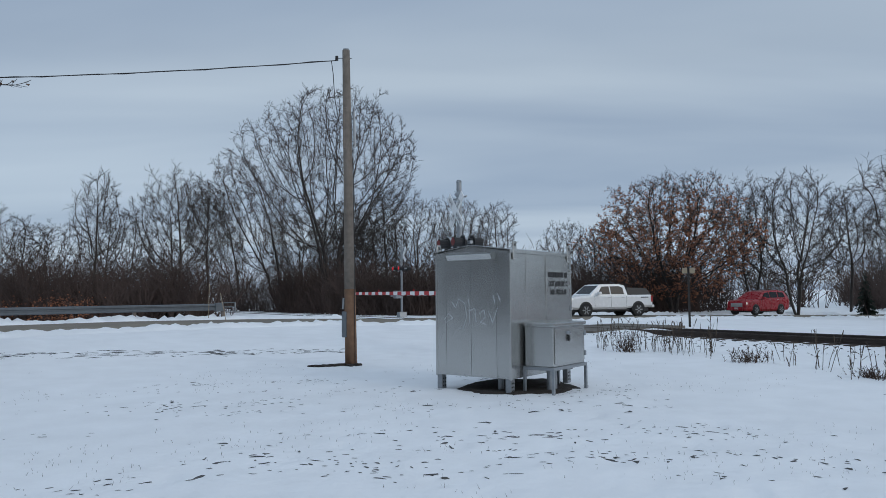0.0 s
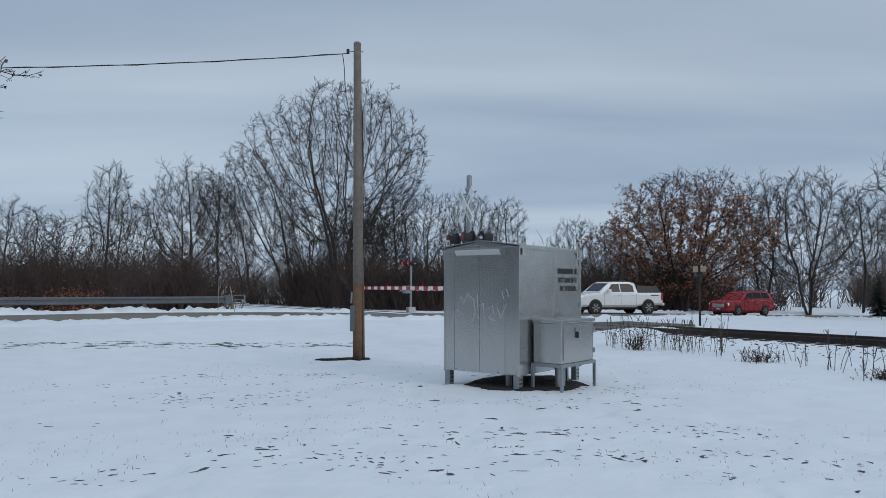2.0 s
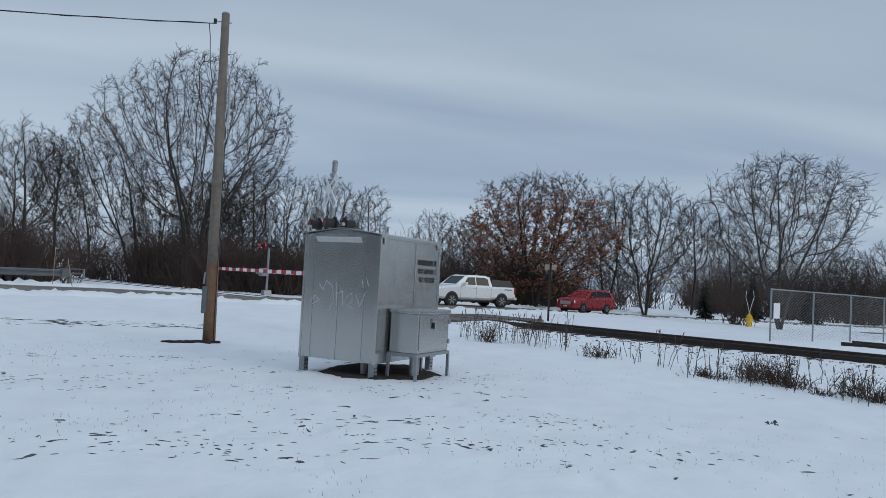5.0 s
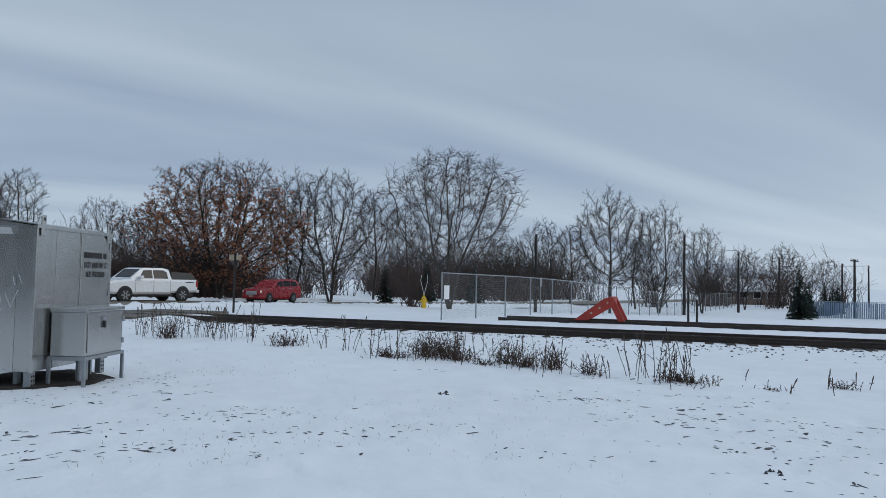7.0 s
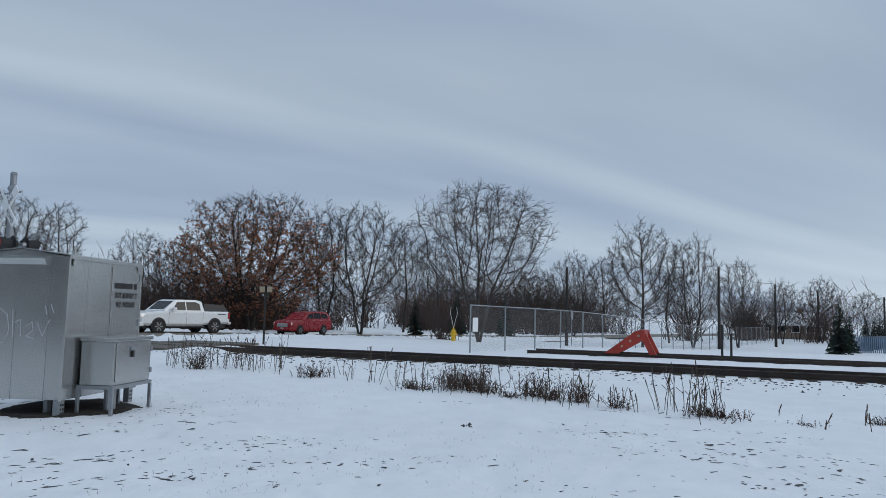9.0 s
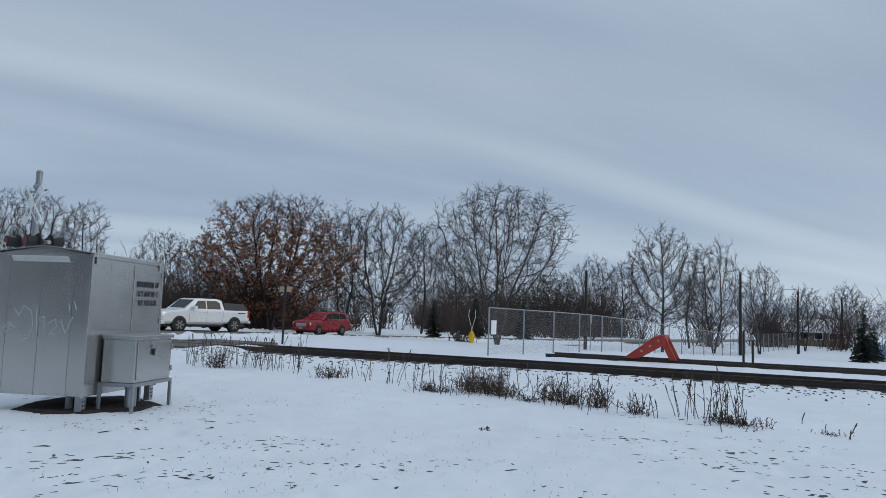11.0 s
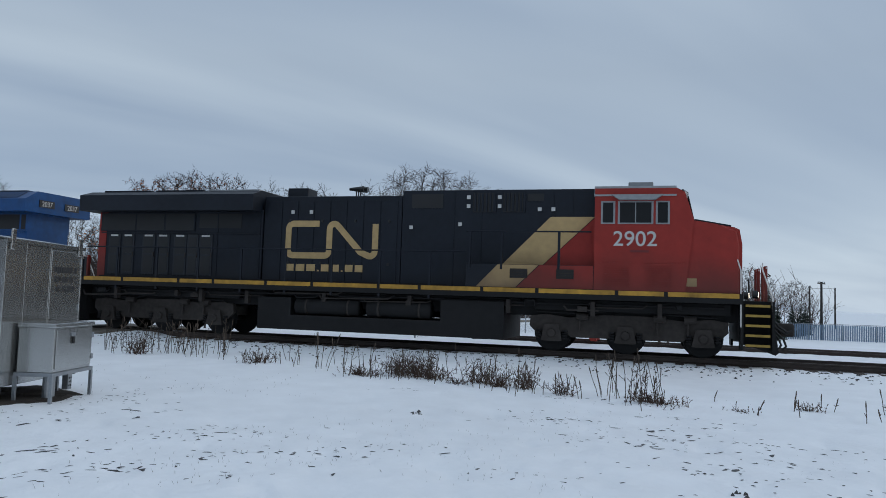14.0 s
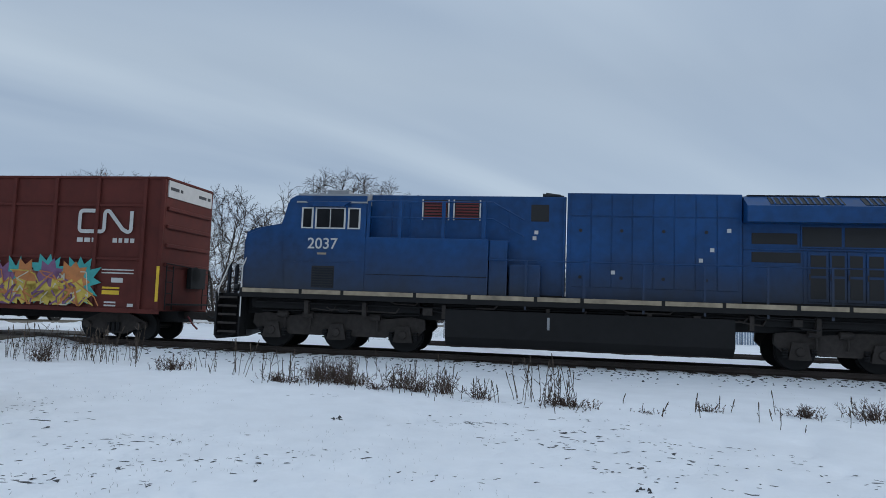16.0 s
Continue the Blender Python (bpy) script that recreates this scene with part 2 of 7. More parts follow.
# ---- ground ----
def build_ground():
    angs = [a * 0.4 for a in range(int(-50 / 0.4), int(95 / 0.4))]
    angs += [95 + i * 5 for i in range(0, 43)]
    angs = sorted(set(angs))
    angs = [a for a in angs if a < 310]
    radii = [0.6]
    while radii[-1] < 3500:
        r = radii[-1]
        radii.append(r * (1.02 if r < 70 else 1.2) + (0.01 if r < 70 else 0))
    verts, faces = [(0, 0, ground_z(0, 0))], []
    n = len(angs)
    for r in radii:
        for a in angs:
            x, y = r * math.sin(radians(a)), r * math.cos(radians(a))
            z = surf_z(x, y)
            verts.append((x, y, z))
    for j in range(n):
        faces.append((0, 1 + j, 1 + (j + 1) % n))
    for i in range(len(radii) - 1):
        b = 1 + i * n
        for j in range(n):
            k = (j + 1) % n
            faces.append((b + j, b + n + j, b + n + k, b + k))
    me = bpy.data.meshes.new("ground")
    me.from_pydata(verts, [], [f[::-1] for f in faces])
    me.update()
    for p in me.polygons:
        p.use_smooth = True
    me.materials.append(SNOW)
    return tagged(new("ground", me), "snow-covered ground with dry grass poking through", "ground", kind="structure")


def ribbon(name, pts, width, lift, material, label, kind="structure"):
    """A strip along points that hugs the ground."""
    verts, faces = [], []
    dense = []
    for (x0, y0), (x1, y1) in zip(pts, pts[1:]):
        k = max(1, int(math.hypot(x1 - x0, y1 - y0) / 1.5))
        dense += [(x0 + (x1 - x0) * i / k, y0 + (y1 - y0) * i / k) for i in range(k)]
    dense.append(pts[-1])
    for i, (x, y) in enumerate(dense):
        a, b = dense[max(0, i - 2)], dense[min(len(dense) - 1, i + 2)]
        d = Vector((b[0] - a[0], b[1] - a[1])).normalized()
        for k in range(7):
            o = (k / 6 - 0.5) * width
            px, py = x - d.y * o, y + d.x * o
            verts.append((px, py, ground_z(px, py) + lift + 0.05 * (1 - (2 * k / 6 - 1) ** 2)))
        for k in range(7):
            if i and k < 6:
                q = 7 * i + k
                faces.append((q - 7, q, q + 1, q - 6))
    me = bpy.data.meshes.new(name)
    me.from_pydata(verts, [], [f[::-1] for f in faces])
    me.update()
    me.materials.append(material)
    return tagged(new(name, me), label, name, kind=kind)


build_ground()
ribbon("road", ROAD, 7.6, 0.015, mat("salted_asphalt", (0.19, 0.16, 0.12), 0.7, var=0.35, scale=1.2, big=0.15, bump=0.2, bscale=120), "wet asphalt road ploughed clear between snow banks")


# ---- railway ----
RAIL_SECTION = [(-0.075, -0.17), (0.075, -0.17), (0.075, -0.155), (0.012, -0.13), (0.012, -0.045), (0.036, -0.035), (0.036, 0), (-0.036, 0), (-0.036, -0.035), (-0.012, -0.045), (-0.012, -0.13), (-0.075, -0.155)]


def rail(parent, s0, s1, off):
    bm = bmesh.new()
    ends = []
    for s in (s0, s1):
        ends.append([bm.verts.new((s, off + x, z)) for x, z in RAIL_SECTION])
    k = len(RAIL_SECTION)
    for i in range(k):
        j = (i + 1) % k
        bm.faces.new((ends[0][i], ends[0][j], ends[1][j], ends[1][i]))
    bm.faces.new(ends[0][::-1])
    bm.faces.new(ends[1])
    bmesh.ops.recalc_face_normals(bm, faces=bm.faces)
    return part("rail", bm, STEEL, parent)


def railway(name, off, s0, s1, label, ties_to):
    m = Matrix.Translation(TN * (TRACK0 + off) + Vector((0, 0, RAILZ))) @ pose(0, 0, 0, 0, 0, TRACK_YAW)
    root = thing(name, m, label, "railway track", kind="structure")
    rail(root, s0, s1, -0.7535)
    rail(root, s0, s1, 0.7535)
    tie = None
    s = max(s0, -16.0) + 0.3
    while s < ties_to:
        if tie is None:
            tie = part("tie", box(-0.115, 0.115, -1.3, 1.3, -0.33, -0.165, 0.01), TIE, root)
            tie.location.x = s
        else:
            t2 = tie.copy()
            scene.collection.objects.link(t2)
            t2.location.x = s
        s += 0.55
    return root


railway("main_track", 0, -330, 260, "rusty steel rails on half-buried wooden ties", 45)
railway("siding_track", 6.5, -6.7, 260, "rusty siding rails sunk in snow", 45)


# ---- bare trees ----
def tube_mesh(segs, sides):
    """segs: lists of (point, radius) chains. One mesh of tapered tubes."""
    verts, faces = [], []
    for chain, ns in zip(segs, sides):
        base = len(verts)
        for i, (p, r) in enumerate(chain):
            a = chain[max(0, i - 1)][0]
            b = chain[min(len(chain) - 1, i + 1)][0]
            d = (b - a).normalized()
            u = d.orthogonal().normalized()
            v = d.cross(u)
            for k in range(ns):
                t = 2 * math.pi * k / ns
                verts.append(p + (u * math.cos(t) + v * math.sin(t)) * r)
            if i:
                q = base + ns * i
                for k in range(ns):
                    j = (k + 1) % ns
                    faces.append((q - ns + k, q - ns + j, q + j, q + k))
    return verts, faces


def make_tree(seed, height, width, low, label, stems=1, lean=0.0, buds=900, step=0.45, flare=0.35, up=0.12, hang=0.0, tip=0.0155, twigs=4, twig_len=0.55, bark=None, leaves=0.0, leaf_mat=None, leaf_size=0.1, leaf_top=0.75, name="bare_tree", fork=0.8, hollow=0.45):
    """A bare tree whose limbs grow towards buds strewn through its crown.

    low: where the crown begins, as a share of the height; flare: how far up the crown is widest; stems fork near the ground."""
    g = np.random.default_rng(seed)
    rng = random.Random(seed)
    z0 = height * low
    # buds: thick near the rim, on a lumpy outline
    pts = []
    while len(pts) < buds * 1.5:
        a, h = rng.random() * 6.283, rng.random()
        e = (h - flare) / (1 - flare) if h > flare else (flare - h) / flare * 0.93
        r = math.sqrt(max(0.0, 1 - e * e)) * width
        lump = 0.88 + 0.30 * noise.noise((math.cos(a) * 1.6 + seed, math.sin(a) * 1.6, h * 3.5))
        if rng.random() > r / width + 0.05:
            continue
        f = rng.random() ** hollow
        cap = 0.94 + 0.12 * noise.noise((math.cos(a) * r * 0.5, math.sin(a) * r * 0.5, seed))
        pts.append((math.cos(a) * r * f * lump + lean * (z0 + h * (height - z0)), math.sin(a) * r * f * lump, z0 + h * (height - z0) * cap))
    A = np.array(pts)
    P, par, heads = [(0.0, 0.0, -0.3)], [-1], []
    for k in range(stems):
        last, q = 0, Vector((0, 0, -0.3))
        a = k * 6.283 / max(1, stems) + 0.4 + rng.random() * 0.5
        d = Vector((lean, 0, 1)) if stems == 1 else Vector((math.cos(a) * 0.30 + lean, math.sin(a) * 0.30, 1))
        top = z0 * fork * (1.0 if stems == 1 else rng.uniform(0.85, 1.35)) + 0.3
        while q.z < top:
            d = (d + Vector((rng.gauss(0, 0.05), rng.gauss(0, 0.05), 0.04))).normalized()
            q = q + d * step
            P.append(tuple(q)); par.append(last); last = len(P) - 1
    N = np.array(P)
    D = np.zeros_like(N)
    for i, p in enumerate(par):
        v = N[i] - N[p] if p >= 0 else np.array((lean, 0, 1.0))
        D[i] = v / np.linalg.norm(v)
    kids = np.zeros(len(N), int)
    d2 = ((A[:, None, :] - N[None]) ** 2).sum(2)
    near, dist = d2.argmin(1), d2.min(1)
    alive = np.ones(len(A), bool)
    for _ in range(160):
        alive &= dist > (1.5 * step) ** 2
        if not alive.any():
            break
        idx = np.nonzero(alive)[0]
        to = A[idx] - N[near[idx]]
        to /= np.linalg.norm(to, axis=1)[:, None]
        S = np.zeros_like(N)
        np.add.at(S, near[idx], to)
        who = np.unique(near[idx])
        who = who[kids[who] < 3]
        if not len(who):
            break
        v = S[who]
        v /= np.linalg.norm(v, axis=1)[:, None] + 1e-6
        v = v + 0.75 * D[who] + np.array((0, 0, up)) + g.normal(0, 0.10, v.shape)
        v /= np.linalg.norm(v, axis=1)[:, None]
        fresh = N[who] + v * step
        kids[who] += 1
        base = len(N)
        N, D = np.concatenate((N, fresh)), np.concatenate((D, v))
        par += who.tolist()
        kids = np.concatenate((kids, np.zeros(len(who), int)))
        d2 = ((A[:, None, :] - fresh[None]) ** 2).sum(2)
        m = d2.min(1)
        better = m < dist
        near = np.where(better, base + d2.argmin(1), near)
        dist = np.where(better, m, dist)
    n = len(N)
    # thickness: each limb carries the sum of what it feeds
    load = np.zeros(n)
    ch = [[] for _ in range(n)]
    for i in range(n - 1, 0, -1):
        if load[i] == 0:
            load[i] = 1.0
        load[par[i]] += load[i]
        ch[par[i]].append(i)
    R = tip * np.maximum(load, 1) ** 0.475
    V = [Vector(p) for p in N]
    trunk, ts, crown, cs, ends = [], [], [], [], []
    stack = [(0, None)]
    while stack:
        i, start = stack.pop()
        c = [] if start is None else [(V[start], min(R[start], R[i] * 1.25))]
        j = i
        while True:
            c.append((V[j], R[j]))
            if not ch[j]:
                ends.append(j)
                break
            nxt = max(ch[j], key=lambda q: load[q])
            for q in ch[j]:
                if q != nxt:
                    stack.append((q, j))
            j = nxt
        if len(c) > 1:
            big = c[min(1, len(c) - 1)][1]
            if big > tip * 6:
                trunk.append(c); ts.append(8 if big > 0.12 else 5)
            else:
                crown.append(c); cs.append(4 if big > tip * 2.5 else 3)
    spots = []
    for i in range(1, n):
        if R[i] > tip * 3.2:
            continue
        for _ in range(twigs + (1 if not ch[i] else 0)):
            d = (Vector(D[i]) * 0.7 + Vector((rng.gauss(0, 0.55), rng.gauss(0, 0.55), rng.gauss(0.12, 0.4) - hang))).normalized()
            l = twig_len * rng.uniform(0.5, 1.35)
            m = V[i] + d * l * 0.5
            e = m + (d + Vector((rng.gauss(0, 0.3), rng.gauss(0, 0.3), rng.gauss(0.1, 0.25) - hang * 1.5))).normalized() * l * 0.5
            crown.append([(V[i], tip * 0.8), (m, tip * 0.65), (e, tip * 0.4)]); cs.append(3)
            for q in (m, m.lerp(e, 0.5)):
                w = q + (d + Vector((rng.gauss(0, 0.7), rng.gauss(0, 0.7), rng.gauss(0.1, 0.4) - hang))).normalized() * l * rng.uniform(0.25, 0.5)
                crown.append([(q, tip * 0.55), (w, tip * 0.4)]); cs.append(3)
            spots.append((m, e))
    root = thing(name, Matrix.Identity(4), label, "tree")
    for nm, chs, sd in (("trunk", trunk, ts), ("crown", crown, cs)):
        v, f = tube_mesh(chs, sd)
        me = bpy.data.meshes.new(nm)
        me.from_pydata(v, [], f)
        me.update()
        me.polygons.foreach_set("use_smooth", [True] * len(f))
        me.materials.append(bark if nm == "trunk" else TWIG)
        ob = new(nm, me)
        ob.parent = root
    if leaves:
        v, f = [], []
        for m, e in spots:
            k = leaves * (1 - smooth(leaf_top - 0.3, leaf_top + 0.12, m.z / height))
            k = k * max(0.0, 0.9 + 0.9 * noise.noise((m.x * 0.5, m.y * 0.5, m.z * 0.5)))
            for _ in range(int(k) + (1 if rng.random() < k - int(k) else 0)):
                q = m.lerp(e, rng.random()) + Vector((rng.gauss(0, 0.05), rng.gauss(0, 0.05), rng.gauss(-0.05, 0.05)))
                a = Vector((rng.gauss(0, 1), rng.gauss(0, 1), rng.gauss(0, 1))).normalized() * leaf_size * rng.uniform(0.6, 1.3)
                b = a.orthogonal().normalized() * a.length * 0.6
                c = a.cross(b).normalized() * a.length * 0.25
                i = len(v)
                v += [q - a, q + b + c, q + a, q - b + c]
                f += [(i, i + 1, i + 2), (i, i + 2, i + 3)]
        me = bpy.data.meshes.new("leaves")
        me.from_pydata(v, [], f)
        me.update()
        me.materials.append(leaf_mat)
        ob = new("leaves", me)
        ob.parent = root
        tagged(ob, "dry brown leaves still hanging")
    return root


def plant(proto, az, d, scale=1.0, yaw=0.0, wide=1.0):
    x, y = d * math.sin(radians(az)), d * math.cos(radians(az))
    o = copy_thing(proto, pose(x, y, ground_z(x, y) - 0.05, 0, 0, yaw))
    o.scale = (scale * wide, scale * wide, scale)
    return o


def stand(ob, az, d, yaw=0.0):
    x, y = d * math.sin(radians(az)), d * math.cos(radians(az))
    ob.matrix_basis = pose(x, y, ground_z(x, y) - 0.05, 0, 0, yaw)


def bush_mesh(seed, n, w, h, name, label, material, side=2, thick=0.016):
    rng = random.Random(seed)
    chains, sides = [], []
    for _ in range(n):
        a, r = rng.random() * 6.283, abs(rng.gauss(0, 0.4)) * w
        p = Vector((math.cos(a) * r, math.sin(a) * r, -0.1))
        d = Vector((rng.gauss(0, 0.35), rng.gauss(0, 0.35), 1)).normalized()
        ln = h * rng.uniform(0.45, 1.05)
        c = [(p, thick)]
        for i in range(4):
            d = (d + Vector((rng.gauss(0, 0.2), rng.gauss(0, 0.2), 0))).normalized()
            p = p + d * ln / 4
            c.append((p, thick * (1 - (i + 1) / 5)))
            if i > 0:
                for _ in range(side):
                    e = (d + Vector((rng.gauss(0, 0.6), rng.gauss(0, 0.6), rng.gauss(0, 0.3)))).normalized()
                    q = p + e * ln * 0.22
                    chains.append([(p, thick * 0.55), (q, thick * 0.25)]); sides.append(3)
        chains.append(c); sides.append(3)
    v, f = tube_mesh(chains, sides)
    me = bpy.data.meshes.new(name)
    me.from_pydata(v, [], f)
    me.update()
    me.materials.append(material)
    return tagged(new(name, me), label, "bush")


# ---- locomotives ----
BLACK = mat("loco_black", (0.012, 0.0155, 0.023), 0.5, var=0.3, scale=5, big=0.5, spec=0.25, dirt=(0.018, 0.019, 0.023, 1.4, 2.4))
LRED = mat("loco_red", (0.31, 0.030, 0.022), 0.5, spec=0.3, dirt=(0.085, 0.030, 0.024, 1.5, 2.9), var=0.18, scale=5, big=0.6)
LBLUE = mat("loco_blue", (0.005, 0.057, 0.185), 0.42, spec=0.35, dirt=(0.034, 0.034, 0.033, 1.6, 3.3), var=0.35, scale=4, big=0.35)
GRIME = mat("undercarriage_grime", (0.048, 0.041, 0.037), 0.8, spec=0.2, var=0.4, scale=8, bump=0.3, bscale=30)
GRIME2 = mat("tank_grime", (0.016, 0.0155, 0.016), 0.65, spec=0.2, var=0.3, scale=5, big=0.5)
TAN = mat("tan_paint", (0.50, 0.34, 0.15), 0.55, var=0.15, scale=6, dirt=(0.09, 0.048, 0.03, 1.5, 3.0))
TAN2 = mat("tan_lettering", (0.50, 0.34, 0.15), 0.55, var=0.2, scale=6)
DOORB = mat("door_black", (0.028, 0.031, 0.037), 0.5, var=0.3, spec=0.25)
YEL = mat("yellow_stripe", (0.47, 0.25, 0.03), 0.6, var=0.5, scale=5, big=1.2)
CREAM = mat("cream_stripe", (0.36, 0.29, 0.20), 0.6, var=0.45, scale=5, big=1.2)
LETTER = mat("letter_white", (0.56, 0.55, 0.53), 0.55, var=0.1)
ROOFG = mat("roof_grey", (0.30, 0.31, 0.32), 0.6, var=0.2)
DARKIN = mat("dark_louvre", (0.012, 0.012, 0.013), 0.6, var=0.3, scale=20)
LAMP = mat("headlamp", (0.9, 0.85, 0.75), 0.2, var=0.02, emit=(1.0, 0.88, 0.68, 4.0))
HANDW = mat("handrail_white", (0.62, 0.6, 0.57), 0.5, var=0.15)
PLATE = mat("number_plate_dark", (0.015, 0.015, 0.016), 0.4, var=0.1)
YELP = mat("yellow_part", (0.75, 0.48, 0.03), 0.5, var=0.2)
STEPY = mat("worn_yellow", (0.36, 0.23, 0.04), 0.6, var=0.4, scale=9)
BRAKE = mat("brown_end", (0.16, 0.02, 0.02), 0.6, var=0.2)


def wheel_set(parent, x, r, inner):
    bm = bmesh.new()
    add_tube(bm, (x, -0.8, r), (x, 0.8, r), 0.09, None, 8)
    for sy in (-1, 1):
        if inner:
            add_tube(bm, (x, sy * 0.70, r), (x, sy * 0.835, r), r, r - 0.015, 28)
            add_tube(bm, (x, sy * 0.67, r), (x, sy * 0.70, r), r + 0.025, None, 28)
    return part("wheelset", bm, GRIME2, parent, "worn steel wheels on an axle", smooth=False)


def loco_truck(root, xs):
    mid = xs[1]
    tr = part("truck", box(xs[2] - 0.2, xs[0] + 0.2, -0.6, 0.6, 0.62, 0.95, 0.02), GRIME, root, "grimy three-axle truck")
    for x in xs:
        wheel_set(tr, x, 0.53, True)
    for sy in (-1, 1):
        y0, y1 = sorted((sy * 0.93, sy * 1.09))
        a = mid
        h = (xs[0] - xs[2]) / 2
        o = [(-h - 0.65, 0.72), (-h - 0.42, 0.50), (-h + 0.35, 0.56), (-h + 0.55, 0.42), (-0.5, 0.42), (-0.35, 0.55), (0.35, 0.55), (0.5, 0.42), (h - 0.55, 0.42), (h - 0.35, 0.56), (h + 0.42, 0.50), (h + 0.65, 0.72), (h + 0.62, 1.0), (h + 0.2, 1.06), (h - 0.5, 0.98), (0.6, 1.08), (-0.6, 1.08), (-h + 0.5, 0.98), (-h - 0.2, 1.06), (-h - 0.62, 1.0)]
        part("side_frame", prism([(a + x, z) for x, z in o], y0, y1), GRIME, tr)
        for x in xs:
            bm = prism([(x - 0.3, 0.32), (x - 0.2, 0.3), (x + 0.2, 0.3), (x + 0.3, 0.32), (x + 0.2, 0.78), (x - 0.2, 0.78)], *sorted((sy * 1.09, sy * 1.2)))
            add_tube(bm, (x, sy * 1.2, 0.53), (x, sy * 1.26, 0.53), 0.13, 0.11, 12)
            part("axle_box", bm, GRIME, tr)
            for dx in (-0.37, 0.37):
                bm = bmesh.new()
                for k in range(4):
                    add_tube(bm, (x + dx, sy * 1.12, 0.36 + k * 0.07), (x + dx, sy * 1.12, 0.40 + k * 0.07), 0.085, None, 8)
                part("coil_spring", bm, GRIME2, tr)
        for x in (mid - 1.35, mid + 0.75, mid + 1.55):
            bm = bmesh.new()
            add_tube(bm, (x, sy * 1.15, 1.02), (x + 0.32, sy * 1.15, 1.02), 0.1, None, 10)
            add_tube(bm, (x + 0.1, sy * 1.16, 0.6), (x + 0.1, sy * 1.16, 0.95), 0.035, None, 6)
            part("brake_cylinder", bm, GRIME, tr)
        part("air_pipe", pipe([(mid - 2.5, sy * 1.12, 1.12), (mid - 1.0, sy * 1.14, 1.10), (mid - 0.5, sy * 1.12, 1.20), (mid + 0.9, sy * 1.12, 1.16), (mid + 2.4, sy * 1.14, 1.1)], 0.022), GRIME2, tr)
    return tr


def ribbon_mark(name, parent, m, w, h, t, material):
    """A band that bends like a folded strip: an open loop, then a zigzag."""
    line = []

    def arc(cx, cz, r, a0, a1):
        for i in range(6):
            a = radians(a0 + (a1 - a0) * i / 5)
            line.append((cx + r * math.cos(a), cz + r * math.sin(a)))
    r = 0.16 * h
    line.append((0.36 * w, h))
    arc(r, h - r, r, 90, 180)
    arc(r, r, r, 180, 270)
    arc(0.48 * w - r, r, r, 270, 360)
    arc(0.48 * w + r, h - r, r, 180, 60)
    line.append((0.84 * w, 0.12 * h))
    arc(1.0 * w - r, r, r, 235, 360)
    line.append((w, h))
    bm = bmesh.new()
    L, R = [], []
    for i, (x, z) in enumerate(line):
        a, b = line[max(0, i - 1)], line[min(len(line) - 1, i + 1)]
        d = Vector((b[0] - a[0], b[1] - a[1])).normalized()
        n = Vector((-d.y, d.x)) * t / 2
        L.append((x + n.x, z + n.y)); R.append((x - n.x, z - n.y))
    vl = [[bm.verts.new((x, z, d)) for x, z in S] for S in (L, R) for d in (0.0, 0.006)]
    for i in range(len(line) - 1):
        bm.faces.new((vl[1][i], vl[3][i], vl[3][i + 1], vl[1][i + 1]))
        bm.faces.new((vl[0][i], vl[1][i], vl[1][i + 1], vl[0][i + 1]))
        bm.faces.new((vl[3][i], vl[2][i], vl[2][i + 1], vl[3][i + 1]))
    bmesh.ops.recalc_face_normals(bm, faces=bm.faces)
    return part(name, bm, material, parent, m=m)


def side_m(x, sy, z):
    """A pose on a side of a vehicle whose x, y plane is that side, text reading from left to right for who looks at it."""
    if sy < 0:
        return Matrix.Translation((x, sy, z)) @ pose(0, 0, 0, 90, 0, 0)
    return Matrix.Translation((x, sy, z)) @ pose(0, 0, 0, 90, 0, 180)


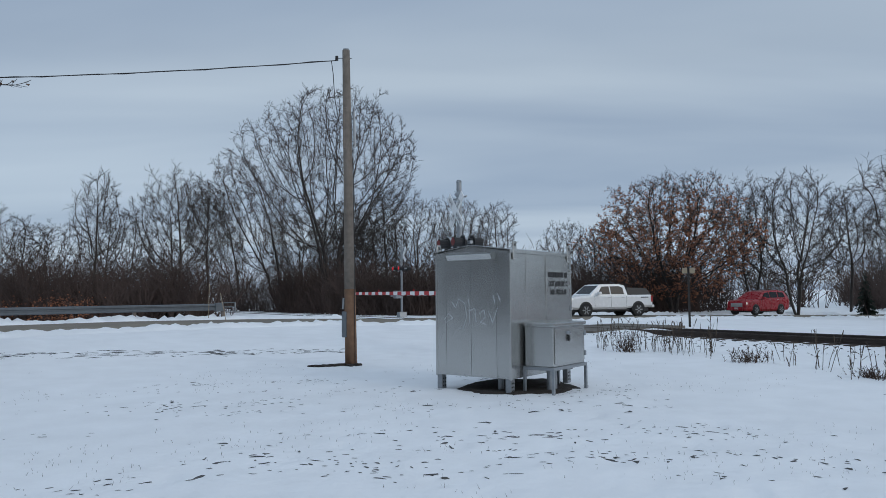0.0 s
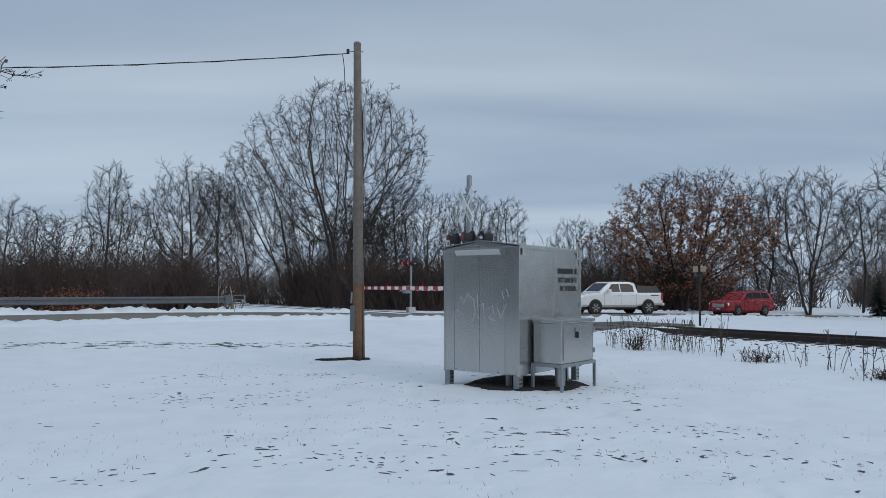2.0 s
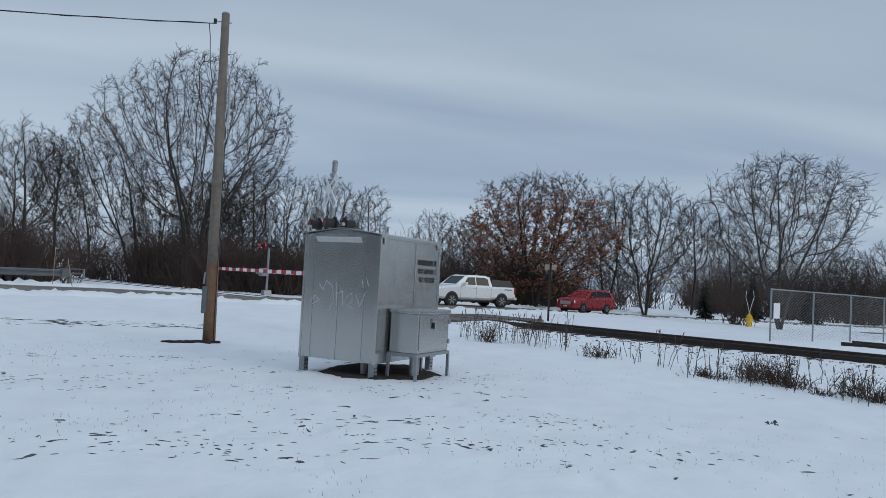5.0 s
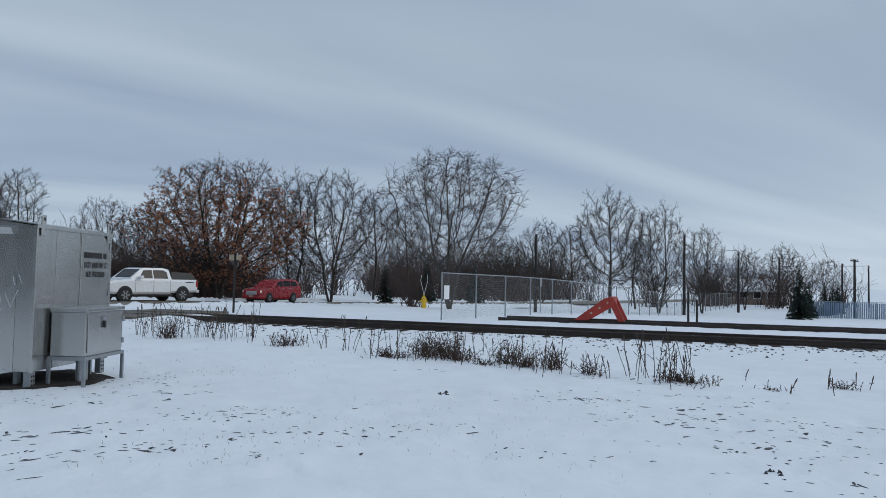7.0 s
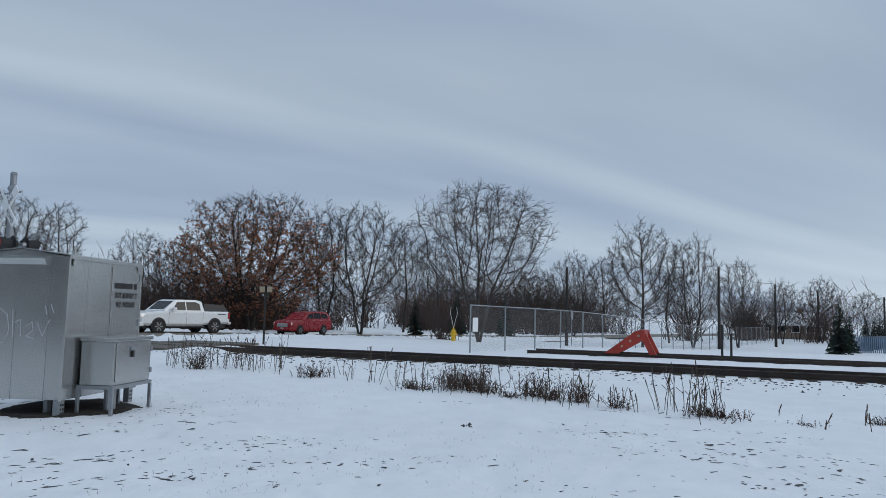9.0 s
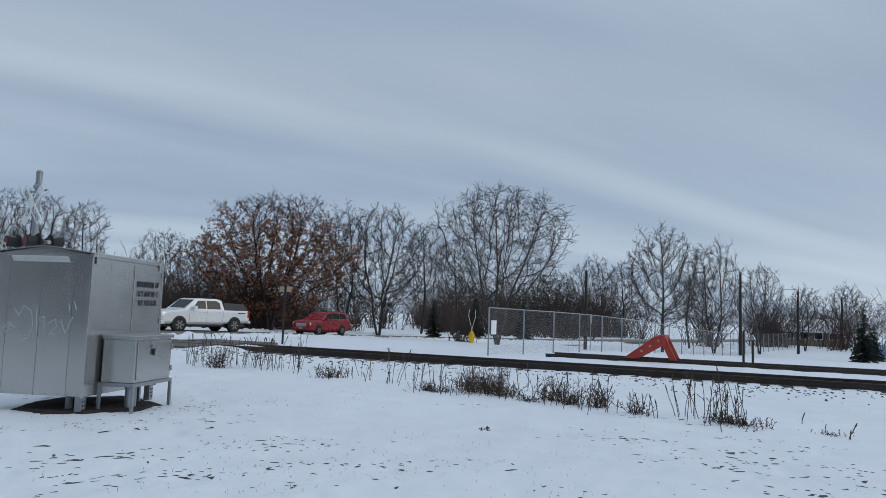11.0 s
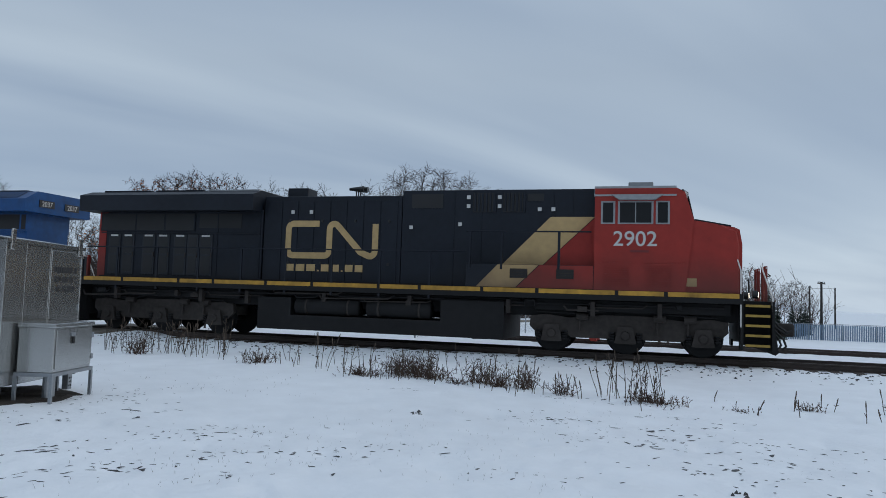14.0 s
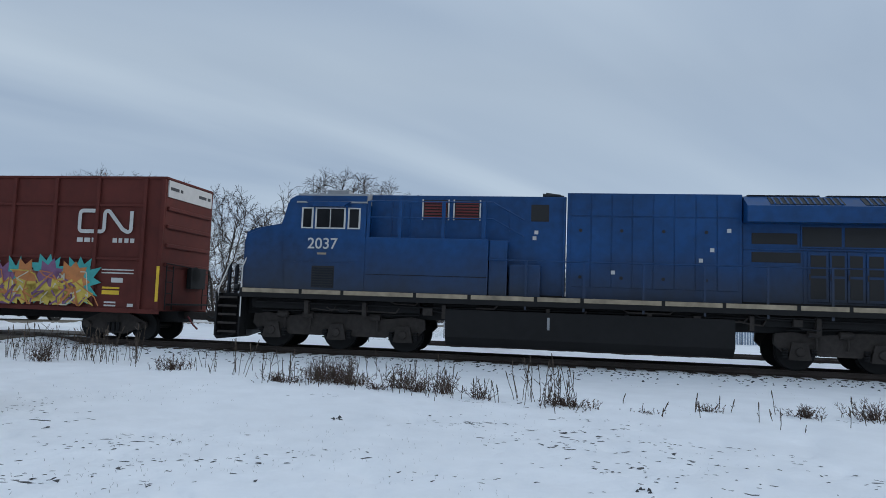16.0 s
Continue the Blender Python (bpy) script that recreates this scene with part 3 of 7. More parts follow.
def locomotive(name, label, body, nose_mat, number, sill_mat, lead_style):
    root = thing(name, Matrix.Identity(4), label, "locomotive")
    P = lambda n, bm, m_, lab="", sm=False: part(n, bm, m_, root, lab, sm)
    cabm = nose_mat
    # frame and sill
    P("underframe", box(-22.4, -0.9, -0.95, 0.95, 1.0, 1.5, 0.02), GRIME2)
    P("walkway", box(-22.3, -1.05, -1.55, 1.55, 1.55, 1.66, 0.01), GRIME2)
    for sy in (-1, 1):
        x = -1.1
        k = 0
        while x > -22.1:
            ln = (1.9, 1.3, 2.2, 1.6)[k % 4]
            e = max(x - ln, -22.2)
            P("sill_stripe", box(e + 0.06, x - 0.04, *sorted((sy * 1.55, sy * 1.562)), 1.65, 1.775), sill_mat)
            x = e
            k += 1
        P("sill_beam", box(-22.2, -1.05, *sorted((sy * 1.44, sy * 1.553)), 1.50, 1.78), GRIME2)
        rg = random.Random(31 + sy)
        for _ in range(16):
            x, z = rg.uniform(-21.8, -2.4), rg.uniform(1.16, 1.46)
            l = rg.uniform(0.6, 2.6)
            e = max(x - l, -22.2)
            P("air_pipe", pipe([(x, sy * 1.36, z + rg.uniform(-0.04, 0.1)), (x - 0.12, sy * 1.38, z), (e + 0.1, sy * 1.38, z - rg.uniform(0, 0.06)), (e, sy * 1.36, z + 0.1)], rg.uniform(0.014, 0.03)), rg.choice((GRIME, GRIME2, GRIME)))
        for _ in range(9):
            x, z, w_ = rg.uniform(-21.6, -2.2), rg.uniform(1.12, 1.3), rg.uniform(0.12, 0.4)
            P("valve_box", box(x, x + w_, *sorted((sy * 1.22, sy * 1.42)), z, z + rg.uniform(0.1, 0.22), 0.02), rg.choice((GRIME, GRIME2)))
        P("conduit", pipe([(-21, sy * 1.3, 1.36), (-16, sy * 1.32, 1.38), (-11, sy * 1.28, 1.4), (-6, sy * 1.32, 1.36), (-1.5, sy * 1.3, 1.38)], 0.03), GRIME2)
        # plain dark boxes added to block the view through beneath the frame
        P("underframe_filler", box(-15.9, -7.0, *sorted((sy * 0.95, sy * 1.22)), 1.34, 1.5, 0.03), GRIME2)
        P("underframe_filler", box(-21.6, -16.2, *sorted((sy * 0.95, sy * 1.2)), 1.18, 1.5, 0.03), GRIME2)
        P("underframe_filler", box(-6.6, -1.3, *sorted((sy * 0.95, sy * 1.2)), 1.18, 1.5, 0.03), GRIME2)
        for x in (-20.9, -17.6, -15.9, -13.2, -10.4, -7.4, -5.0, -3.2):
            P("bracket", box(x, x + 0.12, *sorted((sy * 1.2, sy * 1.4)), 1.05, 1.45), GRIME)
    # wide nose and cab
    nose = prism([(-1.05, 1.64), (-1.05, 3.1), (-1.12, 3.5), (-1.25, 3.56), (-2.32, 3.74), (-2.55, 3.74), (-2.55, 1.64)], -1.48, 1.48)
    bmesh.ops.bevel(nose, geom=[e for e in nose.edges if abs(e.verts[0].co.x + 1.05) < 0.3 and abs(e.verts[1].co.x + 1.05) < 0.3 and abs(e.verts[0].co.y - e.verts[1].co.y) < 0.01], offset=0.12, segments=3, affect="EDGES")
    P("nose", nose, cabm)
    if lead_style:
        P("glare_panel", prism([(-1.3, 3.555), (-2.28, 3.72), (-2.28, 3.745), (-1.3, 3.58)], -1.3, 1.3), BLACK, "matt black anti-glare panel")
    cb = prism([(-2.5, 1.64), (-2.28, 3.74), (-2.52, 4.5), (-2.72, 4.62), (-4.92, 4.62), (-4.92, 1.64)], -1.52, 1.52)
    P("cab", cb, cabm)
    rf = prism([(1.545, 4.40), (1.40, 4.70), (0.7, 4.78), (-0.7, 4.78), (-1.40, 4.70), (-1.545, 4.40)], -4.94, -2.74)
    bmesh.ops.transform(rf, matrix=Matrix(((0, 1, 0, 0), (1, 0, 0, 0), (0, 0, 1, 0), (0, 0, 0, 1))), verts=rf.verts)
    bmesh.ops.recalc_face_normals(rf, faces=rf.faces)
    P("cab_roof", rf, ROOFG, "grey cab roof")
    P("air_conditioner", box(-4.05, -3.35, -0.5, 0.5, 4.76, 4.96, 0.03), ROOFG)
    P("nose_top_strip", prism([(-1.32, 3.565), (-2.26, 3.735), (-2.26, 3.80), (-1.32, 3.63)], -1.25, 1.25), BLACK if lead_style else cabm)
    # windscreens: slope of the cab front
    dn = Vector((-0.17, 0, 0.68)).normalized()
    for sy in (-1, 1):
        bm = bmesh.new()
        o = 0.012
        a0, a1 = Vector((-2.33 + o, 0, 3.86)), Vector((-2.44 + o, 0, 4.34))
        add_box(bm, -0.015, 0.015, -0.6, 0.6, -0.26, 0.26, 0.0, Matrix.Translation(((a0 + a1) / 2) + Vector((0, sy * 0.72, 0))) @ pose(0, 0, 0, 0, -14, 0))
        P("windscreen", bm, GLASS)
    P("windscreen_surround", prism([(-2.285, 3.76), (-2.29, 3.84), (-2.42, 4.40), (-2.44, 4.40)], -1.42, 1.42), DARKIN if lead_style else cabm)
    for sy in (-1, 1):
        nb = box(-0.03, 0.03, -0.33, 0.33, -0.1, 0.1, 0.01, Matrix.Translation((-2.5, sy * 0.95, 4.52)) @ pose(0, 0, 0, 0, 0, sy * 14))
        b = P("number_board", nb, PLATE, "lit number board")
        words("road_number", number, 0.2, LETTER, b, Matrix.Translation((-2.462, sy * 0.95, 4.45)) @ pose(0, 0, 0, 90, 0, 90 + sy * 14), 0.003, 0.95)
    # side windows, lettering, grilles
    for sy in (-1, 1):
        for x0, x1 in ((-3.24, -2.95), (-4.25, -3.38), (-4.71, -4.40)):
            fr = P("window_frame", box(x0 - 0.04, x1 + 0.04, *sorted((sy * 1.52, sy * 1.535)), 3.62, 4.26, 0.004), ROOFG if lead_style else HANDW)
            n = 2 if x1 - x0 > 0.6 else 1
            for k in range(n):
                w = (x1 - x0) / n
                part("pane", box(x0 + k * w + 0.015, x0 + (k + 1) * w - 0.015, *sorted((sy * 1.536, sy * 1.542)), 3.66, 4.22), GLASS, fr)
        sh = prism([(-3.3, 4.28), (-4.25, 4.28), (-4.45, 4.42), (-3.1, 4.42)], *sorted((sy * 1.525, sy * 1.72)))
        P("sunshade", sh, ROOFG if lead_style else LBLUE)
        words("road_number", number, 0.58 if lead_style else 0.46, LETTER, root, side_m(-3.82 if lead_style else -3.6, sy * 1.527, 3.02), 0.004, 1.03, 0.004)
        P("reporting_mark", box(-3.95 if lead_style else -3.73, -3.45, *sorted((sy * 1.52, sy * 1.526)), 2.84, 2.90), BRAKE if lead_style else CREAM, "small illegible mark")
        if lead_style:
            for x0, x1 in ((-3.54, -2.82), (-4.68, -3.94)):
                g = P("grille", box(x0, x1, *sorted((sy * 1.52, sy * 1.528)), 1.9, 2.5), LRED)
                for k in range(9):
                    part("slat", box(x0 + 0.03, x1 - 0.03, *sorted((sy * 1.528, sy * 1.545)), 1.93 + k * 0.062, 1.96 + k * 0.062), LRED, g)
            P("panel_line", box(-4.85, -2.5, *sorted((sy * 1.52, sy * 1.53)), 2.55, 2.575), LRED)
            P("nose_badge", box(-2.52, -2.2, *sorted((sy * 1.48, sy * 1.487)), 1.94, 2.16), TAN)
            P("side_plate", box(-1.75, -1.45, *sorted((sy * 1.35, sy * 1.362)), 3.35, 3.5), CREAM)
        else:
            g = P("grille", box(-4.0, -3.3, *sorted((sy * 1.52, sy * 1.53)), 1.85, 2.5), DARKIN)
            for k in range(8):
                part("slat", box(-3.97, -3.33, *sorted((sy * 1.53, sy * 1.545)), 1.88 + k * 0.075, 1.92 + k * 0.075), BLACK, g)
            P("panel_line", box(-4.85, -2.3, *sorted((sy * 1.52, sy * 1.53)), 2.62, 2.645), LBLUE)
    # nose front: door, lamps, handrails, steps
    P("nose_door", box(-1.06, -1.03, -0.35, 0.35, 1.75, 3.3, 0.01), cabm)
    P("nose_band", box(-1.04, -1.02, -1.1, 1.1, 2.75, 2.87), CREAM)
    hl = P("headlight", box(-1.14, -1.0, -0.16, 0.16, 3.1, 3.52, 0.03), PLATE)
    for dz in (3.22, 3.4):
        part("lens", tube((-1.0, 0, dz), (-0.985, 0, dz), 0.07, None, 14), LAMP if lead_style else GLASS, hl)
    for sy in (-1, 1):
        d = P("ditch_light", tube((-0.75, sy * 0.95, 1.78), (-0.62, sy * 0.95, 1.78), 0.11, None, 12), PLATE)
        part("lens", tube((-0.62, sy * 0.95, 1.78), (-0.605, sy * 0.95, 1.78), 0.08, None, 14), LAMP if lead_style else GLASS, d)
    for end, dr in ((0.0, -1), (-23.3, 1)):
        xa, xb = end + dr * 1.1, end + dr * 0.15
        P("end_platform", box(*sorted((xa, end + dr * 0.35)), -1.2, 1.2, 1.5, 1.6, 0.01), GRIME2)
        P("pilot", prism([(xa, 1.5), (end + dr * 0.3, 1.5), (end + dr * 0.12, 0.25), (end + dr * 0.2, 0.18), (xa, 0.5)], -1.15, 1.15), GRIME2, "black snowplough pilot")
        cp = box(*sorted((end + dr * 0.5, end - dr * 0.25)), -0.12, 0.12, 0.72, 0.98, 0.03)
        add_box(cp, *sorted((end - dr * 0.02, end - dr * 0.42)), -0.2, 0.2, 0.66, 1.02, 0.05)
        P("coupler", cp, GRIME)
        for sy in (-1, 1):
            P("air_hose", pipe([(end + dr * 0.15, sy * 0.45, 0.85), (end - dr * 0.1, sy * 0.45, 0.6), (end - dr * 0.18, sy * 0.38, 0.4), (end - dr * 0.1, sy * 0.3, 0.3)], 0.028), RUBBER)
        for sy in (-1, 1):
            for k in range(5):
                z = 0.42 + 0.26 * k
                st = P("step", box(*sorted((end + dr * 0.98, end + dr * 0.38)), *sorted((sy * 1.0, sy * 1.5)), z, z + 0.035), GRIME2)
                part("step_edge", box(*sorted((end + dr * 0.98, end + dr * 0.38)), *sorted((sy * 1.5, sy * 1.512)), z - 0.02, z + 0.045), STEPY if lead_style else GRIME, st)
            for xx in (1.06, 0.3):
                P("step_side", box(*sorted((end + dr * (xx - 0.03), end + dr * (xx + 0.03))), *sorted((sy * 1.0, sy * 1.5)), 0.3, 1.6), GRIME2)
            rl = HANDW
            P("handrail", pipe([(end + dr * 1.1, sy * 1.53, 0.9), (end + dr * 1.1, sy * 1.53, 2.4), (end + dr * 1.2, sy * 1.45, 2.75)], 0.02), rl)
            P("handrail", pipe([(end + dr * 0.3, sy * 1.45, 0.9), (end + dr * 0.32, sy * 1.45, 1.7), (end + dr * 0.55, sy * 1.3, 2.45), (end + dr * 0.5, sy * 1.0, 2.62)], 0.02), rl)
            for yy in (0.45, 0.95):
                P("end_post", box(*sorted((end + dr * 0.38, end + dr * 0.46)), *sorted((sy * (yy - 0.06), sy * (yy + 0.06))), 1.6, 2.55, 0.01), (LRED if lead_style else BLACK))
            P("end_rail", pipe([(end + dr * 0.42, sy * 0.3, 2.5), (end + dr * 0.42, sy * 1.15, 2.5)], 0.02), rl)
        for k in range(5):
            y = -0.7 + 0.35 * k
            P("jumper_hose", pipe([(end + dr * 0.3, y, 1.25), (end + dr * 0.05, y + 0.05, 0.95 - 0.06 * (k % 3)), (end - dr * 0.18, y + 0.08, 0.78 - 0.05 * (k % 2)), (end - dr * 0.3, y + 0.1, 0.85)], 0.026), RUBBER)
        P("end_chain", pipe([(end + dr * 0.42, -0.5, 2.45), (end + dr * 0.2, -0.3, 2.32), (end + dr * 0.2, 0.3, 2.32), (end + dr * 0.42, 0.5, 2.45)], 0.014), GRIME)
    # hoods
    hb = 0.98
    h1 = 4.70 if lead_style else 4.74
    P("equipment_hood", box(-10.8, -4.92, -hb, hb, 1.66, h1, 0.02), body)
    if lead_style:
        P("engine_hood", box(-15.6, -10.83, -hb + 0.05, hb - 0.05, 1.66, 4.55, 0.02), body)
    else:
        P("engine_hood", box(-15.65, -10.83, -hb - 0.12, hb + 0.12, 1.66, 4.84, 0.02), body)
    P("radiator_hood", box(-21.98, -15.62, -hb, hb, 1.66, 4.1, 0.02), body)
    if lead_style:
        P("hood_end", box(-22.02, -21.98, -hb, hb, 1.66, 4.1), LRED, "red rear hood end")
        for sy in (-1, 1):
            P("corner_panel", box(-22.02, -21.72, *sorted((sy * hb, sy * (hb + 0.014))), 1.8, 4.02), LRED, "red corner of the hood")
    sl = 4.56 if lead_style else 4.47
    tp = 4.74 if lead_style else 4.80
    wing = prism([(1.56, 4.03), (1.56, sl), (1.0, tp), (-1.0, tp), (-1.56, sl), (-1.56, 4.03)], -22.42, -15.68)
    bmesh.ops.transform(wing, matrix=Matrix(((0, 1, 0, 0), (1, 0, 0, 0), (0, 0, 1, 0), (0, 0, 0, 1))), verts=wing.verts)
    bmesh.ops.recalc_face_normals(wing, faces=wing.faces)
    P("radiator", wing, body)
    if lead_style:
        we = prism([(1.5, 4.06), (1.5, 4.50), (1.0, 4.70), (-1.0, 4.70), (-1.5, 4.50), (-1.5, 4.06)], -22.435, -22.42)
        bmesh.ops.transform(we, matrix=Matrix(((0, 1, 0, 0), (1, 0, 0, 0), (0, 0, 1, 0), (0, 0, 0, 1))), verts=we.verts)
        bmesh.ops.recalc_face_normals(we, faces=we.faces)
        P("radiator_end", we, LRED, "red end of the radiator housing")
    for k in range(3):
        P("radiator_grille", box(-21.9 + 2.1 * k, -20.0 + 2.1 * k, -1.0, 1.0, tp, tp + 0.05, 0.01), ROOFG if k == 2 and lead_style else BLACK)
    if not lead_style:
        # ribbed intake on the sloping shoulders
        pitch = math.degrees(math.atan2(tp - sl, 0.56))
        for sy in (-1, 1):
            m_ = Matrix.Translation((0, sy * 1.28, (sl + tp) / 2)) @ pose(0, 0, 0, -sy * pitch, 0, 0)
            for x0, x1 in ((-22.0, -18.7), (-18.2, -16.3)):
                g = P("intake_screen", box(x0, x1, -0.24, 0.24, 0.0, 0.012, 0.0, m_), DARKIN)
                k = x0 + 0.06
                while k < x1 - 0.05:
                    part("rib", box(k, k + 0.05, -0.24, 0.24, 0.012, 0.03, 0.0, m_), LBLUE, g)
                    k += 0.17
    rb = P("rear_number_board", box(-22.45, -22.43, -0.95, -0.25, 4.24, 4.5), PLATE)
    words("road_number", number, 0.26, LETTER, rb, Matrix.Translation((-22.455, -0.6, 4.28)) @ pose(0, 0, 0, 90, 0, -90), 0.003, 0.95)
    rb = P("rear_number_board", box(-22.45, -22.43, 0.25, 0.95, 4.24, 4.5), PLATE)
    words("road_number", number, 0.26, LETTER, rb, Matrix.Translation((-22.455, 0.6, 4.28)) @ pose(0, 0, 0, 90, 0, -90), 0.003, 0.95)
    bm = box(-15.1, -14.35, -0.35, 0.35, 4.5, 4.92, 0.03)
    P("exhaust_stack", bm, BLACK)
    hx = -12.7 if lead_style else -10.4
    bm = bmesh.new()
    for dy, l in ((-0.18, 0.5), (0, 0.65), (0.18, 0.45)):
        add_tube(bm, (hx - l / 2, dy, 4.9), (hx + l / 2, dy, 4.9), 0.03, 0.09, 10)
        add_tube(bm, (hx, dy, 4.5), (hx, dy, 4.9), 0.025, None, 6)
    P("air_horn", bm, PLATE)
    P("roof_hatch", box(-12.9, -11.2, -0.6, 0.6, 4.5 if lead_style else 4.78, 4.56 if lead_style else 4.83, 0.01), ROOFG if lead_style else body)
    for sy in (-1, 1):
        # hood doors with seams, latches and stickers
        e = hb + (0.12 if not lead_style else -0.05)
        n = 8
        lo, hi = (-15.5, -10.95) if lead_style else (-15.55, -10.93)
        w = (hi - lo) / n
        for k in range(n):
            d = P("hood_door", box(lo + k * w + 0.02, lo + (k + 1) * w - 0.02, *sorted((sy * e, sy * (e + 0.02))), 1.8 if lead_style else 2.12, 4.40 if lead_style else 4.14, 0.004), body)
            if not lead_style:
                P("hood_panel", box(lo + k * w + 0.02, lo + (k + 1) * w - 0.02, *sorted((sy * e, sy * (e + 0.02))), 4.18, 4.80, 0.004), body)
            for z in (2.4, 3.75):
                if k % 2:
                    part("latch", tube((lo + k * w + w / 2, sy * (e + 0.02), z), (lo + k * w + w / 2, sy * (e + 0.045), z), 0.05, None, 8), DARKIN, d)
        for x, z in ((-14.6, 3.98), (-13.95, 3.98), (-10.55, 3.5), (-9.0, 3.6), (-8.75, 4.42), (-8.75, 4.15), (-7.8, 4.42), (-7.8, 4.15), (-6.6, 4.05), (-6.2, 4.05)) if lead_style else ((-14.9, 3.2), (-14.6, 2.9), (-9.95, 3.45), (-10.0, 3.62), (-15.35, 3.75), (-12.2, 2.5)):
            P("warning_label", box(x, x + 0.11, *sorted((sy * (hb + 0.012), sy * (e + 0.03) if -15.6 < x < -10.8 else sy * (hb + 0.03))), z, z + 0.11), LETTER)
        # radiator end: screens over a row of louvred doors
        for x0, x1, z0, z1 in ((-17.12, -15.92, 3.47, 3.78), (-17.2, -15.92, 2.96, 3.24)) if not lead_style else ((-18.0, -16.4, 3.5, 3.98),):
            P("screen", box(x0, x1, *sorted((sy * hb, sy * (hb + 0.012))), z0, z1), DARKIN)
        for x0, x1 in ((-18.25, -17.24), (-19.49, -18.33), (-20.56, -19.59), (-21.66, -20.68), (-21.94, -21.74)) if not lead_style else ((-21.9, -20.53), (-20.47, -19.37), (-19.3, -18.2)):
            fr = P("screen_frame", box(x0 - 0.04, x1 + 0.04, *sorted((sy * hb, sy * (hb + 0.03))), 3.38, 4.0), body)
            part("screen", box(x0, x1, *sorted((sy * (hb + 0.03), sy * (hb + 0.036))), 3.42, 3.96), DARKIN, fr)
        for x0, w_ in ((-21.58, 0.48), (-21.02, 0.48), (-20.2, 0.5), (-19.62, 0.5), (-18.95, 0.5), (-18.42, 0.42), (-17.95, 0.5)) if lead_style else ((-21.52, 0.5), (-19.91, 0.48), (-19.37, 0.49), (-18.84, 0.44), (-18.38, 0.44), (-17.91, 0.52)):
            d = P("side_door", box(x0, x0 + w_, *sorted((sy * hb, sy * (hb + 0.03))), 1.9, 3.27, 0.006), DOORB if lead_style else body)
            for z0, z1 in ((1.98, 2.55), (2.62, 3.18)):
                part("louvre", box(x0 + 0.06, x0 + w_ - 0.06, *sorted((sy * (hb + 0.03), sy * (hb + 0.036))), z0, z1), DARKIN, d)
            P("door_handle", box(x0 + w_ - 0.05, x0 + w_ - 0.02, *sorted((sy * (hb + 0.03), sy * (hb + 0.06))), 2.5, 2.66), GRIME)
            if lead_style and w_ > 0.47:
                P("door_tag", box(x0 + 0.08, x0 + w_ - 0.1, *sorted((sy * (hb + 0.036), sy * (hb + 0.04))), 3.2, 3.26), LETTER)
        if not lead_style:
            P("side_door", box(-20.78, -20.11, *sorted((sy * hb, sy * (hb + 0.03))), 1.9, 3.26, 0.006), body)
        P("rain_strip", box(-21.9, -15.7, *sorted((sy * hb, sy * (hb + 0.05))), 3.31, 3.35), body)
        for x in (-15.72, -17.3):
            P("seam", box(x, x + 0.03, *sorted((sy * hb, sy * (hb + 0.02))), 1.7, 4.0), body)
        # kick plates and dirt ledges along the walkway
        P("kick_plate", box(-21.9, -9.3, *sorted((sy * hb, sy * (hb + 0.04))), 1.66, 1.84, 0.006), GRIME2)
        # louvred boxes near the cab
        for x0, x1 in ((-8.56, -7.88), (-7.64, -7.04)) if lead_style else ((-8.25, -7.5), (-7.3, -6.55)):
            g = P("vent", box(x0, x1, *sorted((sy * hb, sy * (hb + 0.012))), 4.02, 4.6), DARKIN)
            for fx in (x0 - 0.04, x1):
                part("frame", box(fx, fx + 0.04, *sorted((sy * hb, sy * (hb + 0.03))), 4.0, 4.62), body if lead_style else HANDW, g)
            for k in range(6):
                if lead_style:
                    part("slat", box(x0 + 0.05 + k * 0.115, x0 + 0.1 + k * 0.115, *sorted((sy * (hb + 0.012), sy * (hb + 0.04))), 4.04, 4.58), BLACK, g)
                else:
                    part("slat", box(x0 + 0.03, x1 - 0.03, *sorted((sy * (hb + 0.012), sy * (hb + 0.04))), 4.06 + k * 0.088, 4.11 + k * 0.088), BRAKE, g)
        P("vent", box(-10.5 if lead_style else -10.3, -9.5 if lead_style else -9.78, *sorted((sy * hb, sy * (hb + 0.012))), 4.15 if lead_style else 4.0, 4.58 if lead_style else 4.5), DARKIN)
        if lead_style:
            P("vent", box(-6.91, -6.43, *sorted((sy * hb, sy * (hb + 0.012))), 4.35, 4.57), DARKIN)
        for x in (-9.15, -8.3, -6.15, -5.6):
            P("seam", box(x, x + 0.025, *sorted((sy * hb, sy * (hb + 0.016))), 1.7, 4.55), body)
        # low equipment box behind the cab
        top = 2.45 if lead_style else 3.40
        P("equipment_box", box(-8.6, -4.9, *sorted((sy * 0.98, sy * 1.5)), 1.64, top, 0.02), body)
        if not lead_style:
            P("equipment_box", box(-9.15, -8.62, *sorted((sy * 0.98, sy * 1.45)), 1.66, 3.38, 0.02), body)
            P("equipment_box", box(-10.1, -9.2, *sorted((sy * 0.98, sy * 1.35)), 1.66, 2.7, 0.03), body)
            P("panel_line", box(-8.58, -4.95, *sorted((sy * 1.5, sy * 1.508)), 2.28, 2.30), BLACK)
            for x in (-10.75, -10.9):
                P("riser_pipe", pipe([(x, sy * 1.08, 1.8), (x, sy * 1.08, 4.6)], 0.025), LBLUE)
